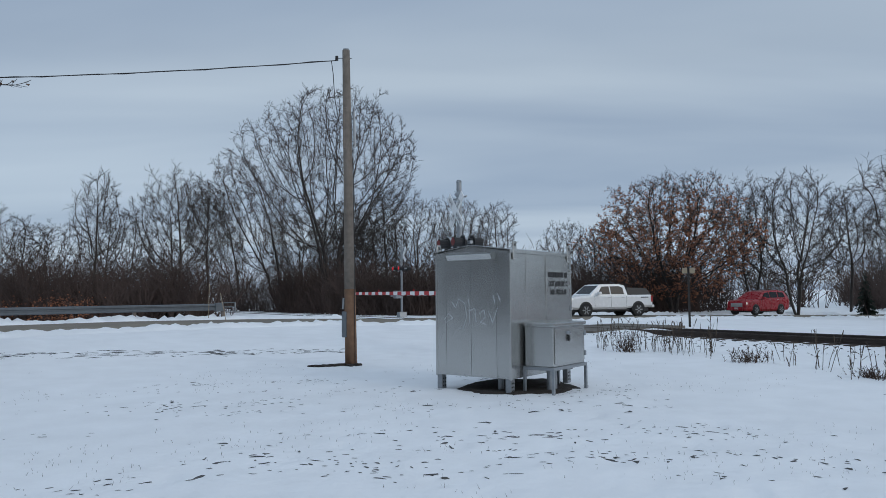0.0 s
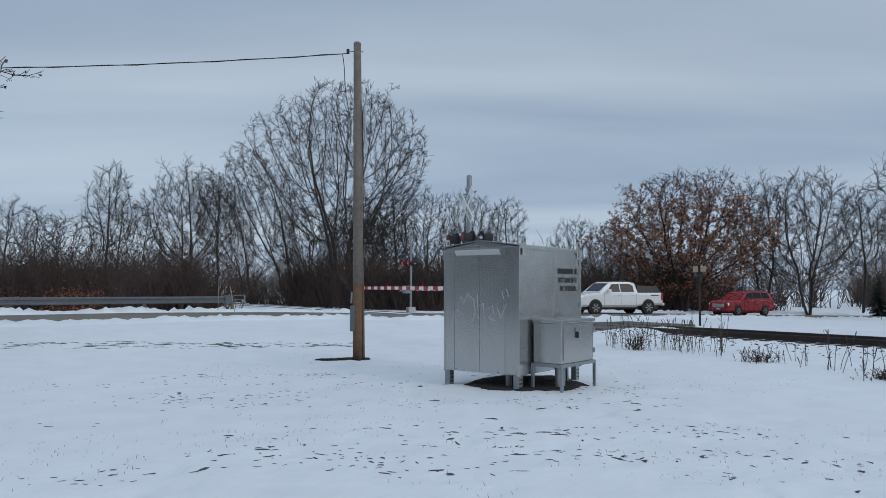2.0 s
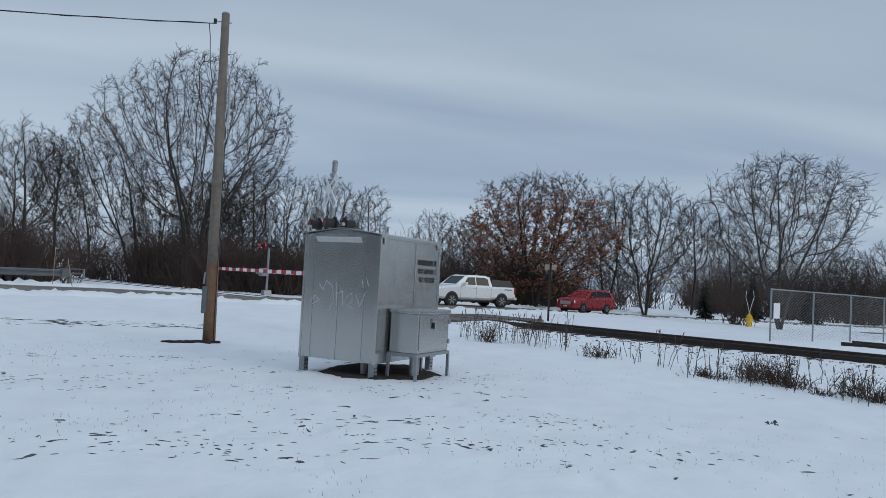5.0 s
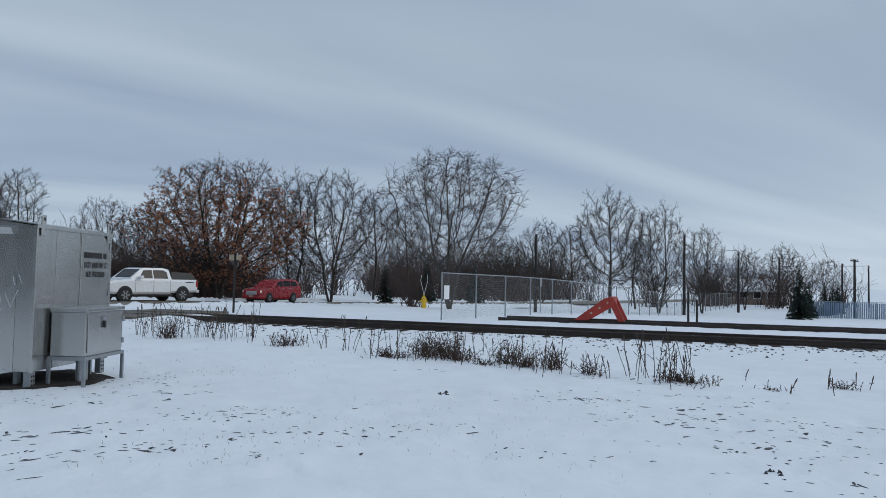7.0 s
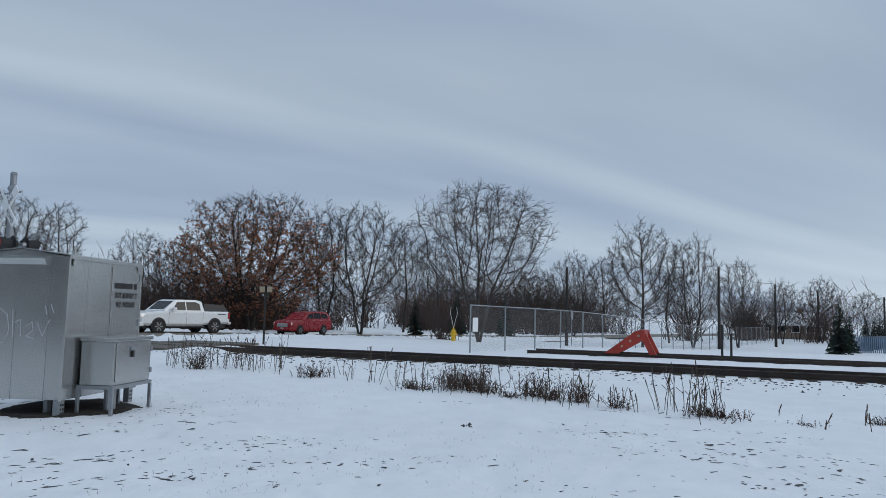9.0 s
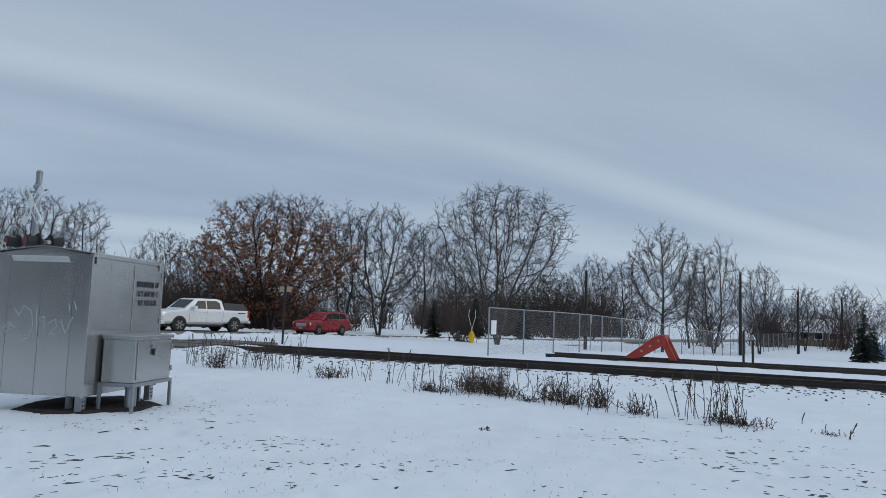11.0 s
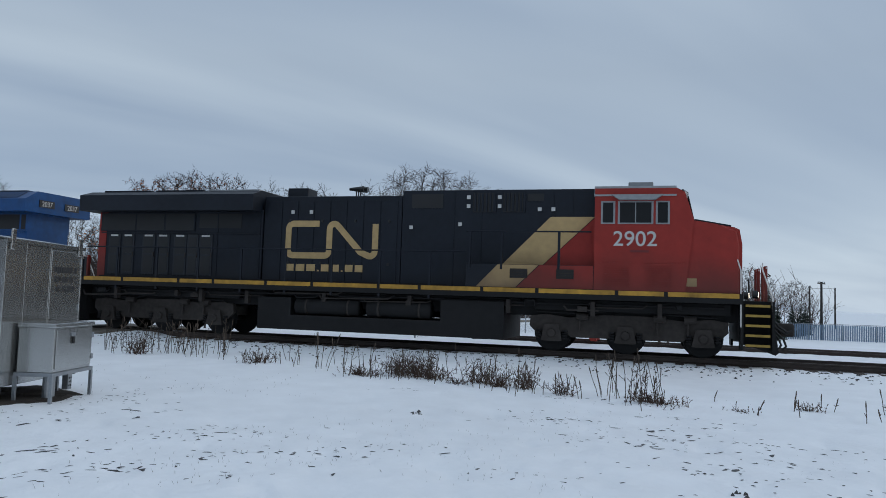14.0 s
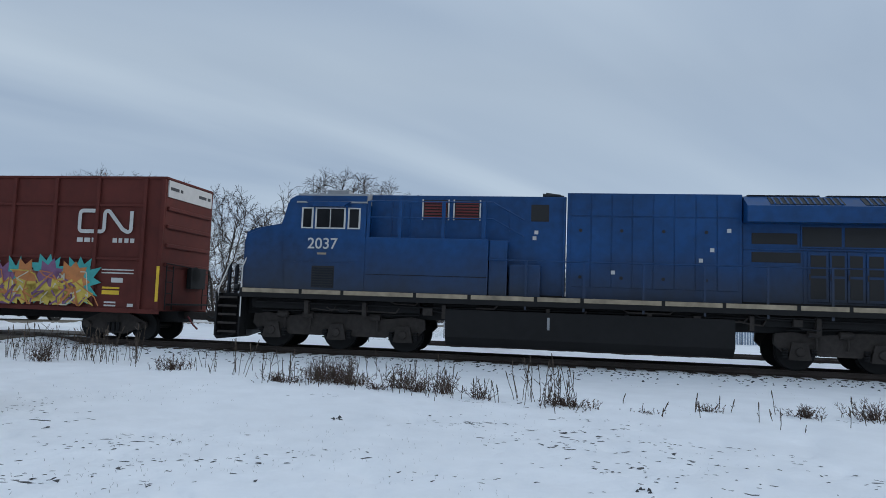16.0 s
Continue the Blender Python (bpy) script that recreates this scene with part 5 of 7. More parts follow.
def battery_box():
    c = thing("battery_box", CAB, "small aluminium equipment box on an angle-iron stand", "equipment box")
    P = lambda n, bm, m_, lab="": part(n, bm, m_, c, lab)
    x0, x1, y0, y1, z0, z1 = 0.34, 1.42, -0.56, -0.06, 0.42, 1.05
    P("body", box(x0, x1, y0, y1, z0, z1, 0.01), ALU)
    P("lid", box(x0 - 0.03, x1 + 0.03, y0 - 0.03, y1 + 0.01, z1, z1 + 0.06, 0.012), ALU)
    d = P("door", box(x0 + 0.05, x1 - 0.02, y0 - 0.016, y0, z0 + 0.05, z1 - 0.02, 0.006), ALU)
    part("hasp", box(x0 + 0.42, x0 + 0.52, y0 - 0.04, y0 - 0.016, z1 - 0.13, z1 - 0.08, 0.005), GALV, d)
    part("padlock", box(x0 + 0.45, x0 + 0.50, y0 - 0.05, y0 - 0.02, z1 - 0.24, z1 - 0.14, 0.012), DARKIN, d)
    for z in (z0 + 0.12, z1 - 0.18):
        part("hinge", box(x1 - 0.03, x1 + 0.02, y0 - 0.03, y0 - 0.005, z, z + 0.08, 0.004), GALV, d)
    P("stand_frame", box(x0 - 0.04, x1 + 0.04, y0 - 0.03, y0 + 0.02, z0 - 0.05, z0, 0.004), GALV)
    P("stand_frame", box(x0 - 0.04, x1 + 0.04, y1 - 0.02, y1 + 0.02, z0 - 0.05, z0, 0.004), GALV)
    P("stand_frame", box(x0 - 0.04, x0, y0 + 0.02, y1 - 0.02, z0 - 0.05, z0, 0.004), GALV)
    P("stand_frame", box(x1, x1 + 0.04, y0 + 0.02, y1 - 0.02, z0 - 0.05, z0, 0.004), GALV)
    for x in (x0 - 0.02, x1 + 0.02):
        for y in (y0 - 0.01, y1):
            P("leg", box(x - 0.022, x + 0.022, y - 0.022, y + 0.022, -0.12, z0 - 0.05, 0.003), GALV)
    P("conduit", tube((x0 + 0.35, (y0 + y1) / 2, -0.1), (x0 + 0.35, (y0 + y1) / 2, z0), 0.055, None, 12), GALV)
    P("conduit", tube((x0 + 0.5, (y0 + y1) / 2, -0.1), (x0 + 0.5, (y0 + y1) / 2, z0), 0.04, None, 12), GALV)
    return c


def ground_patch(cx, cy, rx, ry, yaw, seed, label, rim=0.35):
    """A dark patch of ground: a low uneven pad with a ragged rim."""
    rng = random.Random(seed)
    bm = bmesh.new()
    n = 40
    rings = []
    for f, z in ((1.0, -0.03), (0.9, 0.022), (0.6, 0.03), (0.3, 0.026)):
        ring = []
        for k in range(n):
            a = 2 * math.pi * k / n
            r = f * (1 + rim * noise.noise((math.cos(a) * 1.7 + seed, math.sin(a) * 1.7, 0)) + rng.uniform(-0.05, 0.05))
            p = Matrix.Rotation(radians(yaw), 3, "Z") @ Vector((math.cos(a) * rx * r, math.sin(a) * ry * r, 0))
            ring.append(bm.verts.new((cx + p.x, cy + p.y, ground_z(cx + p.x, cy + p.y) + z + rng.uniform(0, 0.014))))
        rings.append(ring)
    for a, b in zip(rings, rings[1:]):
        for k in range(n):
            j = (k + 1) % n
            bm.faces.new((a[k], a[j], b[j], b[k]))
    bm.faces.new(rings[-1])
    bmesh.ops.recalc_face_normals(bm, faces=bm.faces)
    ob = part("dark_ground_patch", bm, DARKGND)
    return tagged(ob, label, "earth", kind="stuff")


signal_cabinet()
battery_box()
ground_patch(*(CAB @ Vector((0.85, 0.42, 0)))[:2], 1.30, 0.98, 53, 3, "dark bare earth under the cabinet")
ground_patch(-2.15, 16.42, 0.22, 0.2, 15, 8, "dark bare earth at the pole's foot", 0.9)
ground_patch(-2.6, 16.2, 0.34, 0.13, 14, 15, "bare earth streak by the pole", 1.2)


# ---- utility pole ----
def wood_pole():
    p = thing("utility_pole", pose(-2.08, 16.5, 0), "weathered wooden utility pole standing in snow", "pole")
    part("shaft", tube((0, 0, -0.2), (-0.11, 0, 7.21), 0.135, 0.085, 16), POLEWOOD, p, smooth=True)
    part("butt", tube((0, 0, -0.2), (-0.028, 0, 1.7), 0.1375, 0.127, 16), mat("pole_butt", (0.20, 0.115, 0.07), 0.9, var=0.4, scale=7, bump=0.5, bscale=30), p, "browner wood near the ground", smooth=True)
    part("top_cap", tube((-0.11, 0, 7.21), (-0.11, 0, 7.24), 0.085, 0.07, 12), GALV, p)
    part("sister_board", box(-0.17, -0.08, -0.1, 0.02, 4.9, 5.85, 0.01), POLEWOOD, p)
    part("conduit", pipe([(0.08, -0.09, 5.75), (0.10, -0.08, 4.95)], 0.03), GALV, p)
    part("meter_box", box(-0.2, -0.09, -0.12, 0.02, 0.62, 1.2, 0.02), GUARD, p)
    part("riser_pipe", pipe([(-0.18, -0.05, 1.25), (-0.16, -0.05, 1.5)], 0.025), GALV, p)
    part("ground_wire", pipe([(0.1, -0.1, 0.0), (0.06, -0.09, 4.9)], 0.008), PRINT, p)
    part("eye_bolt", tube((-0.32, -0.02, 7.02), (0.03, 0, 7.02), 0.012, None, 6), GALV, p)
    part("insulator", tube((-0.32, -0.02, 6.97), (-0.32, -0.02, 7.07), 0.035, None, 8), PRINT, p)
    return p


wood_pole()


def overhead_wire():
    a = Vector((-2.40, 16.48, 6.97))
    b = Vector((-26, 14.5, 6.75))
    pts = []
    for i in range(41):
        f = i / 40
        q = a.lerp(b, f)
        q.z -= 0.42 * 4 * f * (1 - f) * 1.25
        pts.append(q)
    bm = pipe(pts, 0.011, 5)
    twist = [q + Vector((0, 0.012 * math.cos(i * 2.2), 0.016 * math.sin(i * 2.2))) for i, q in enumerate(pts)]
    add_path(bm, twist, 0.009, 5)
    w = part("overhead_cable", bm, PRINT)
    tagged(w, "sagging black twisted service cable", "cable")
    part("drop_loop", pipe([a, a + Vector((-0.12, -0.03, -0.02)), a + Vector((-0.08, -0.04, -0.3)), a + Vector((-0.04, -0.05, -0.9)), a + Vector((0.05, -0.06, -1.4))], 0.009, 5), PRINT, w)


overhead_wire()


# ---- crossing signals and gates ----
WHITEP = mat("sign_white", (0.78, 0.79, 0.8), 0.5, var=0.06)
REDP = mat("reflective_red", (0.45, 0.02, 0.025), 0.45, var=0.1)
REDLAMP = mat("red_lens", (0.5, 0.01, 0.01), 0.25, var=0.05, emit=(1.0, 0.03, 0.04, 0.5))


def crossing_signal(x, y, yaw, height, arm_len, lit, label, arm_z=1.15, lamp_z=2.75):
    """yaw: the way its crossbuck faces; the gate arm leaves to that side's right."""
    root = thing("crossing_signal", pose(x, y, ground_z(x, y), 0, 0, yaw), label, "crossing signal", "crossing signals")
    P = lambda n, bm, m_, lab="": part(n, bm, m_, root, lab)
    P("mast", tube((0, 0, 0), (0, 0, height), 0.075, 0.07, 14), GALV)
    P("base", prism([(-0.3, -0.2), (0.3, -0.2), (0.2, 0.35), (-0.2, 0.35)], -0.25, 0.25), GALV)
    P("mast_cap", tube((0, 0, height), (0, 0, height + 0.06), 0.085, 0.05, 12), GALV)
    bz = lamp_z + 0.92
    for sg in (-1, 1):
        b = part("crossbuck_blade", box(-0.6, 0.6, -0.012, 0.012, -0.115, 0.115, 0.01, Matrix.Translation((0, -0.11 - 0.013 * sg, bz)) @ pose(0, 0, 0, 0, sg * 45, 0)), WHITEP, root, "white crossbuck blade with black letters")
        if sg > 0:
            pairs = (("RAIL", -0.34), ("ROAD", 0.34))
        else:
            pairs = (("CROSSING", 0.0),)
        for tx, dx in pairs:
            words("lettering", tx, 0.17, PRINT, b, Matrix.Translation((0, -0.125 - 0.013 * sg, bz)) @ pose(0, 0, 0, 0, sg * 45, 0) @ Matrix.Translation((dx, 0, -0.06)) @ pose(0, 0, 0, 90, 0, 0), 0.001, 0.9)
    P("crossarm", tube((-0.75, 0, lamp_z), (0.75, 0, lamp_z), 0.045, None, 10), GALV)
    P("side_bracket", tube((-0.42, 0.02, bz + 0.35), (0.42, 0.02, bz + 0.35), 0.025, None, 8), GALV)
    P("bell", tube((0, 0, height - 0.35), (0, -0.1, height - 0.35), 0.13, 0.05, 14), GALV)
    for sx in (-1, 1):
        for sy in (-1, 1):
            xx = sx * 0.48
            h = P("lamp_hood", tube((xx, sy * 0.06, lamp_z), (xx, sy * 0.42, lamp_z + 0.02), 0.11, 0.135, 16), PRINT)
            part("backboard", tube((xx, sy * 0.14, lamp_z), (xx, sy * 0.15, lamp_z), 0.2, None, 20), PRINT, h, "black round backboard")
            part("lens", tube((xx, sy * 0.425, lamp_z + 0.02), (xx, sy * 0.43, lamp_z + 0.02), 0.11, None, 16), REDLAMP if lit > 1 else BRAKE, h)
    P("gate_mechanism", box(-0.25, 0.25, 0.1, 0.5, arm_z - 0.25, arm_z + 0.25, 0.03), GALV)
    P("counterweight", box(0.55, 1.1, 0.2, 0.34, arm_z - 0.14, arm_z + 0.1, 0.02), GALV)
    ga = P("gate_arm", box(-arm_len, 0.9, 0.22, 0.26, arm_z - 0.045, arm_z + 0.045, 0.005), WHITEP, "red and white striped gate arm")
    k = 0
    xx = 0.3
    while xx < arm_len - 0.2:
        part("stripe", box(-xx - 0.4, -xx, 0.212, 0.268, arm_z - 0.058, arm_z + 0.058), REDP if k % 2 == 0 else WHITEP, ga)
        xx += 0.4
        k += 1
    for f in (0.35, 0.65, 0.98):
        part("gate_lamp", tube((-arm_len * f, 0.24, arm_z + 0.05), (-arm_len * f, 0.24, arm_z + 0.12), 0.025, None, 8), REDP, ga)
    return root


crossing_signal(0.47, 20.0, -66, 4.66, 11.6, 1, "crossing mast beside the road with crossbuck, red lamps and lowered gate", arm_z=1.6, lamp_z=2.95)
crossing_signal(-2.72, 48.0, 117, 4.6, 6.0, 2, "crossing mast beyond the tracks with lit red lamps and lowered gate", arm_z=1.5, lamp_z=3.2)


# ---- vehicles ----
WHITE = mat("white_paint", (0.80, 0.81, 0.82), 0.25, var=0.05)
RED = mat("red_paint", (0.34, 0.022, 0.03), 0.28, var=0.12)
TRIM = mat("black_trim", (0.025, 0.025, 0.027), 0.5, var=0.2)
CHROME = mat("alloy", (0.55, 0.56, 0.57), 0.3, 0.8, var=0.1)
CARLAMP = mat("car_headlamp", (0.85, 0.85, 0.82), 0.1, var=0.03, emit=(1.0, 0.93, 0.8, 0.35))
TAILRED = mat("tail_lamp", (0.35, 0.012, 0.012), 0.25, var=0.1)


def loft_body(sections, bm=None):
    """Cross sections (x, half widths and heights) joined to a closed shell. Each section: x, list of (y, z) for the +y side, bottom to top."""
    bm = bm or bmesh.new()
    rings = []
    for x, pr in sections:
        ring = [bm.verts.new((x, y, z)) for y, z in pr] + [bm.verts.new((x, -y, z)) for y, z in reversed(pr)]
        rings.append(ring)
    n = len(rings[0])
    for a, b in zip(rings, rings[1:]):
        for k in range(n):
            j = (k + 1) % n
            bm.faces.new((a[k], a[j], b[j], b[k]))
    bm.faces.new(rings[0])
    bm.faces.new(rings[-1][::-1])
    bmesh.ops.recalc_face_normals(bm, faces=bm.faces)
    return bm


def car_wheel(root, x, y, r, w):
    sy = 1 if y > 0 else -1
    t = part("wheel", tube((x, y - sy * w, r), (x, y, r), r, None, 24), RUBBER, root)
    part("rim", tube((x, y, r), (x, y + sy * 0.012, r), r * 0.66, r * 0.6, 18), TRIM, t)
    for k in range(6):
        a = k * math.pi / 3
        bm = bmesh.new()
        add_box(bm, 0.06, r * 0.62, -0.03, 0.03, -0.01, 0.012, 0.0, Matrix.Translation((x, y + sy * 0.018, r)) @ pose(0, 0, 0, 90, 0, 0) @ pose(0, 0, 0, 0, 0, math.degrees(a)))
        part("spoke", bm, GALV, t)
    return t


def pickup():
    root = thing("pickup_truck", Matrix.Identity(4), "white crew-cab pickup with a black bed cover waiting on the road", "pickup truck")
    P = lambda n, bm, m_, lab="", sm=False: part(n, bm, m_, root, lab, sm)
    w = 0.98
    prof = lambda z0, z1, k=1.0: [(w * 0.9 * k, z0), (w * k, z0 + 0.12), (w * k, z1 - 0.12), (w * 0.93 * k, z1)]
    low = [(-1.05, prof(0.62, 1.05, 0.86)), (-0.98, prof(0.5, 1.12, 0.95)), (-0.6, prof(0.45, 1.2)), (0.0, prof(0.5, 1.26)), (0.45, prof(0.45, 1.28)), (2.9, prof(0.45, 1.28)), (3.0, prof(0.5, 1.28)), (4.68, prof(0.55, 1.28)), (4.75, prof(0.6, 1.22, 0.98))]
    P("body", loft_body(low), WHITE)
    cabp = lambda z, hw, zb=1.24: [(0.95, zb), (hw, z)]
    P("cab", loft_body([(0.35, cabp(1.3, 0.93)), (1.05, cabp(1.86, 0.76)), (1.3, cabp(1.92, 0.75)), (2.5, cabp(1.92, 0.75)), (2.85, cabp(1.84, 0.76)), (2.98, cabp(1.32, 0.9))]), WHITE)
    for sy in (-1, 1):
        for o in ([(0.85, 1.34), (1.22, 1.78), (1.72, 1.80), (1.72, 1.33)], [(1.80, 1.33), (1.80, 1.80), (2.45, 1.80), (2.68, 1.70), (2.72, 1.33)]):
            bm = bmesh.new()
            vs = []
            for x, z in o:
                y = 0.95 - (z - 1.24) * 0.2 / 0.68 - 0.01
                vs.append(bm.verts.new((x, sy * y, z)))
            f = bm.faces.new(vs)
            ex = bmesh.ops.extrude_face_region(bm, geom=[f])
            bmesh.ops.translate(bm, vec=(0, sy * 0.025, 0), verts=[v for v in ex["geom"] if isinstance(v, bmesh.types.BMVert)])
            bmesh.ops.recalc_face_normals(bm, faces=bm.faces)
            P("side_window", bm, GLASS)
        P("mirror", box(0.78, 0.98, *sorted((sy * 0.98, sy * 1.2)), 1.3, 1.48, 0.03), WHITE)
        for x in (1.55, 2.5):
            P("door_handle", box(x, x + 0.2, *sorted((sy * 0.975, sy * 1.0)), 1.12, 1.16, 0.008), CHROME)
        for x in (0.62, 1.76, 2.86):
            P("door_seam", box(x, x + 0.012, *sorted((sy * 0.97, sy * 0.984)), 0.58, 1.22), TRIM)
        P("running_board", box(0.5, 3.0, *sorted((sy * 0.8, sy * 0.99)), 0.36, 0.44, 0.02), TRIM)
        for x in (0.0, 3.7):
            bm = bmesh.new()
            add_tube(bm, (x, sy * 0.80, 0.46), (x, sy * 0.99, 0.46), 0.455, None, 24)
            P("wheel_arch", bm, TRIM)
            car_wheel(root, x, sy * 1.01, 0.41, 0.27)
        P("headlamp", box(-1.03, -0.72, *sorted((sy * 0.62, sy * 0.94)), 0.92, 1.1, 0.03), CARLAMP)
        P("tail_lamp", box(4.62, 4.77, *sorted((sy * 0.86, sy * 0.99)), 0.85, 1.22, 0.02), TAILRED)
        P("fender_badge", box(3.9, 4.45, *sorted((sy * 0.98, sy * 0.985)), 1.1, 1.16), TRIM)
    P("windscreen", prism([(0.42, 1.36), (1.02, 1.84), (1.04, 1.82), (0.45, 1.33)], -0.72, 0.72), GLASS)
    P("grille", box(-1.09, -1.0, -0.6, 0.6, 0.72, 1.08, 0.04), CHROME)
    P("bumper", box(-1.15, -0.85, -0.95, 0.95, 0.42, 0.66, 0.06), WHITE)
    P("rear_bumper", box(4.68, 4.92, -0.95, 0.95, 0.5, 0.68, 0.04), CHROME)
    P("bed_cover", loft_body([(3.0, [(0.9, 1.26), (0.82, 1.72)]), (4.4, [(0.9, 1.26), (0.82, 1.68)]), (4.68, [(0.9, 1.26), (0.84, 1.36)])]), TRIM, "black soft bed cover")
    P("underbody", box(-0.8, 4.6, -0.75, 0.75, 0.3, 0.6), TRIM)
    return root


def hatchback():
    root = thing("red_wagon_car", Matrix.Identity(4), "red high-roofed wagon with headlamps on, on the road", "car")
    P = lambda n, bm, m_, lab="", sm=False: part(n, bm, m_, root, lab, sm)
    w = 0.87
    prof = lambda z0, z1, k=1.0: [(w * 0.92 * k, z0), (w * k, z0 + 0.12), (w * k, z1 - 0.1), (w * 0.9 * k, z1)]
    P("body", loft_body([(-0.85, prof(0.4, 0.82, 0.82)), (-0.78, prof(0.3, 0.92, 0.92)), (-0.4, prof(0.26, 1.0)), (0.35, prof(0.26, 1.06)), (2.6, prof(0.26, 1.1)), (3.45, prof(0.3, 1.1)), (3.6, prof(0.42, 1.05, 0.95))]), RED)
    P("roof_shell", loft_body([(0.3, [(0.84, 1.04), (0.8, 1.08)]), (1.0, [(0.84, 1.04), (0.64, 1.52)]), (1.5, [(0.84, 1.06), (0.63, 1.63)]), (2.6, [(0.84, 1.06), (0.63, 1.64)]), (3.3, [(0.84, 1.06), (0.63, 1.56)]), (3.55, [(0.82, 1.06), (0.72, 1.12)])]), RED)
    for sy in (-1, 1):
        for o in ([(0.72, 1.12), (1.12, 1.46), (1.55, 1.52), (1.55, 1.14)], [(1.63, 1.14), (1.63, 1.53), (2.4, 1.53), (2.4, 1.15)], [(2.48, 1.15), (2.48, 1.53), (3.1, 1.48), (3.2, 1.16)]):
            bm = bmesh.new()
            vs = []
            for x, z in o:
                y = 0.845 - (z - 1.06) * 0.21 / 0.57 - 0.01
                vs.append(bm.verts.new((x, sy * y, z)))
            f = bm.faces.new(vs)
            ex = bmesh.ops.extrude_face_region(bm, geom=[f])
            bmesh.ops.translate(bm, vec=(0, sy * 0.025, 0), verts=[v for v in ex["geom"] if isinstance(v, bmesh.types.BMVert)])
            bmesh.ops.recalc_face_normals(bm, faces=bm.faces)
            P("side_window", bm, GLASS)
        P("mirror", box(0.7, 0.88, *sorted((sy * 0.86, sy * 1.03)), 1.08, 1.2, 0.03), RED)
        for x in (1.38, 2.25):
            P("door_handle", box(x, x + 0.16, *sorted((sy * 0.865, sy * 0.885)), 0.98, 1.01, 0.006), CHROME)
        for x in (0.6, 1.59, 2.44):
            P("door_seam", box(x, x + 0.012, *sorted((sy * 0.86, sy * 0.874)), 0.42, 1.05), TRIM)
        for x in (0.0, 2.63):
            bm = bmesh.new()
            add_tube(bm, (x, sy * 0.70, 0.36), (x, sy * 0.875, 0.36), 0.37, None, 24)
            P("wheel_arch", bm, TRIM)
            car_wheel(root, x, sy * 0.89, 0.33, 0.22)
        P("headlamp", box(-0.82, -0.55, *sorted((sy * 0.5, sy * 0.8)), 0.68, 0.86, 0.04), CARLAMP)
        P("tail_lamp", box(3.5, 3.62, *sorted((sy * 0.68, sy * 0.82)), 0.75, 1.0, 0.02), TAILRED)
        P("roof_rail", pipe([(1.4, sy * 0.58, 1.66), (3.1, sy * 0.58, 1.66)], 0.02), TRIM)
    P("windscreen", prism([(0.4, 1.14), (0.98, 1.50), (1.0, 1.48), (0.44, 1.11)], -0.6, 0.6), GLASS)
    P("grille", box(-0.88, -0.8, -0.45, 0.45, 0.55, 0.8, 0.03), CHROME)
    P("number_plate", box(-0.90, -0.87, -0.16, 0.16, 0.38, 0.5), WHITE, "blank plate")
    P("bumper", box(-0.9, -0.7, -0.78, 0.78, 0.3, 0.5, 0.05), RED)
    P("underbody", box(-0.6, 3.3, -0.65, 0.65, 0.18, 0.4), TRIM)
    return root


truck = pickup()
truck.matrix_basis = pose(7.9, 43.15, 0.09, 0, 0, 22.5)
wagon = hatchback()


# ---- trees and woods ----
LEAFD = mat("dull_leaf", (0.10, 0.06, 0.04), 0.85, var=0.5, scale=2, big=0.6)
BRUSH = mat("brush_stems", (0.075, 0.05, 0.042), 0.95, var=0.45, scale=0.6, big=0.15)
NEEDLE = mat("spruce_needles", (0.018, 0.032, 0.022), 0.9, var=0.5, scale=3, big=0.8)
BIG = make_tree(3, 19.4, 8.9, 0.25, "tall bare deciduous tree with a wide twiggy crown", stems=4, buds=2300, flare=0.58, up=0.14, bark=BARK, step=0.5, fork=0.9)
stand(BIG, -8.7, 62, 20)
SLIM = make_tree(5, 11.6, 2.3, 0.34, "slim bare tree at the wood's edge", buds=420, flare=0.5, up=0.2, bark=BARK, step=0.36, tip=0.015)
stand(SLIM, -25.4, 62)
MID = make_tree(8, 16.5, 4.6, 0.22, "bare leaning many-stemmed tree at the wood's edge", stems=3, lean=-0.28, buds=1000, flare=0.6, up=0.12, bark=BARK, leaves=0.5, leaf_mat=LEAFD, leaf_size=0.075, leaf_top=1.1)
stand(MID, -12.6, 74)
BROWN = make_tree(13, 11.0, 7.2, 0.10, "broad maple still holding rusty brown leaves", stems=5, buds=1900, flare=0.42, up=0.14, bark=BARK, leaves=3.0, leaf_mat=LEAFB, leaf_size=0.105, leaf_top=0.9, fork=1.2, twigs=4, twig_len=0.6, tip=0.015)
stand(BROWN, 17.6, 58.5, 40)
GREY = make_tree(21, 11.6, 5.0, 0.18, "bare grey tree with spreading limbs", stems=3, buds=1000, flare=0.5, up=0.12, bark=BARKG, fork=1.1)
stand(GREY, 25.9, 63)
VASE = make_tree(34, 11.0, 5.2, 0.24, "vase-shaped bare tree on the snowy lawn", stems=3, buds=1200, flare=0.62, up=0.10, hang=0.10, bark=BARKG, fork=0.85, step=0.42, twigs=4, twig_len=0.7, tip=0.014)
stand(VASE, 35.2, 49.5, 30)
ROUND = make_tree(55, 11.8, 4.3, 0.20, "rounded bare street tree behind the fence", stems=2, buds=900, flare=0.55, up=0.14, bark=BARK, fork=1.1, step=0.42)
stand(ROUND, 47.6, 70)
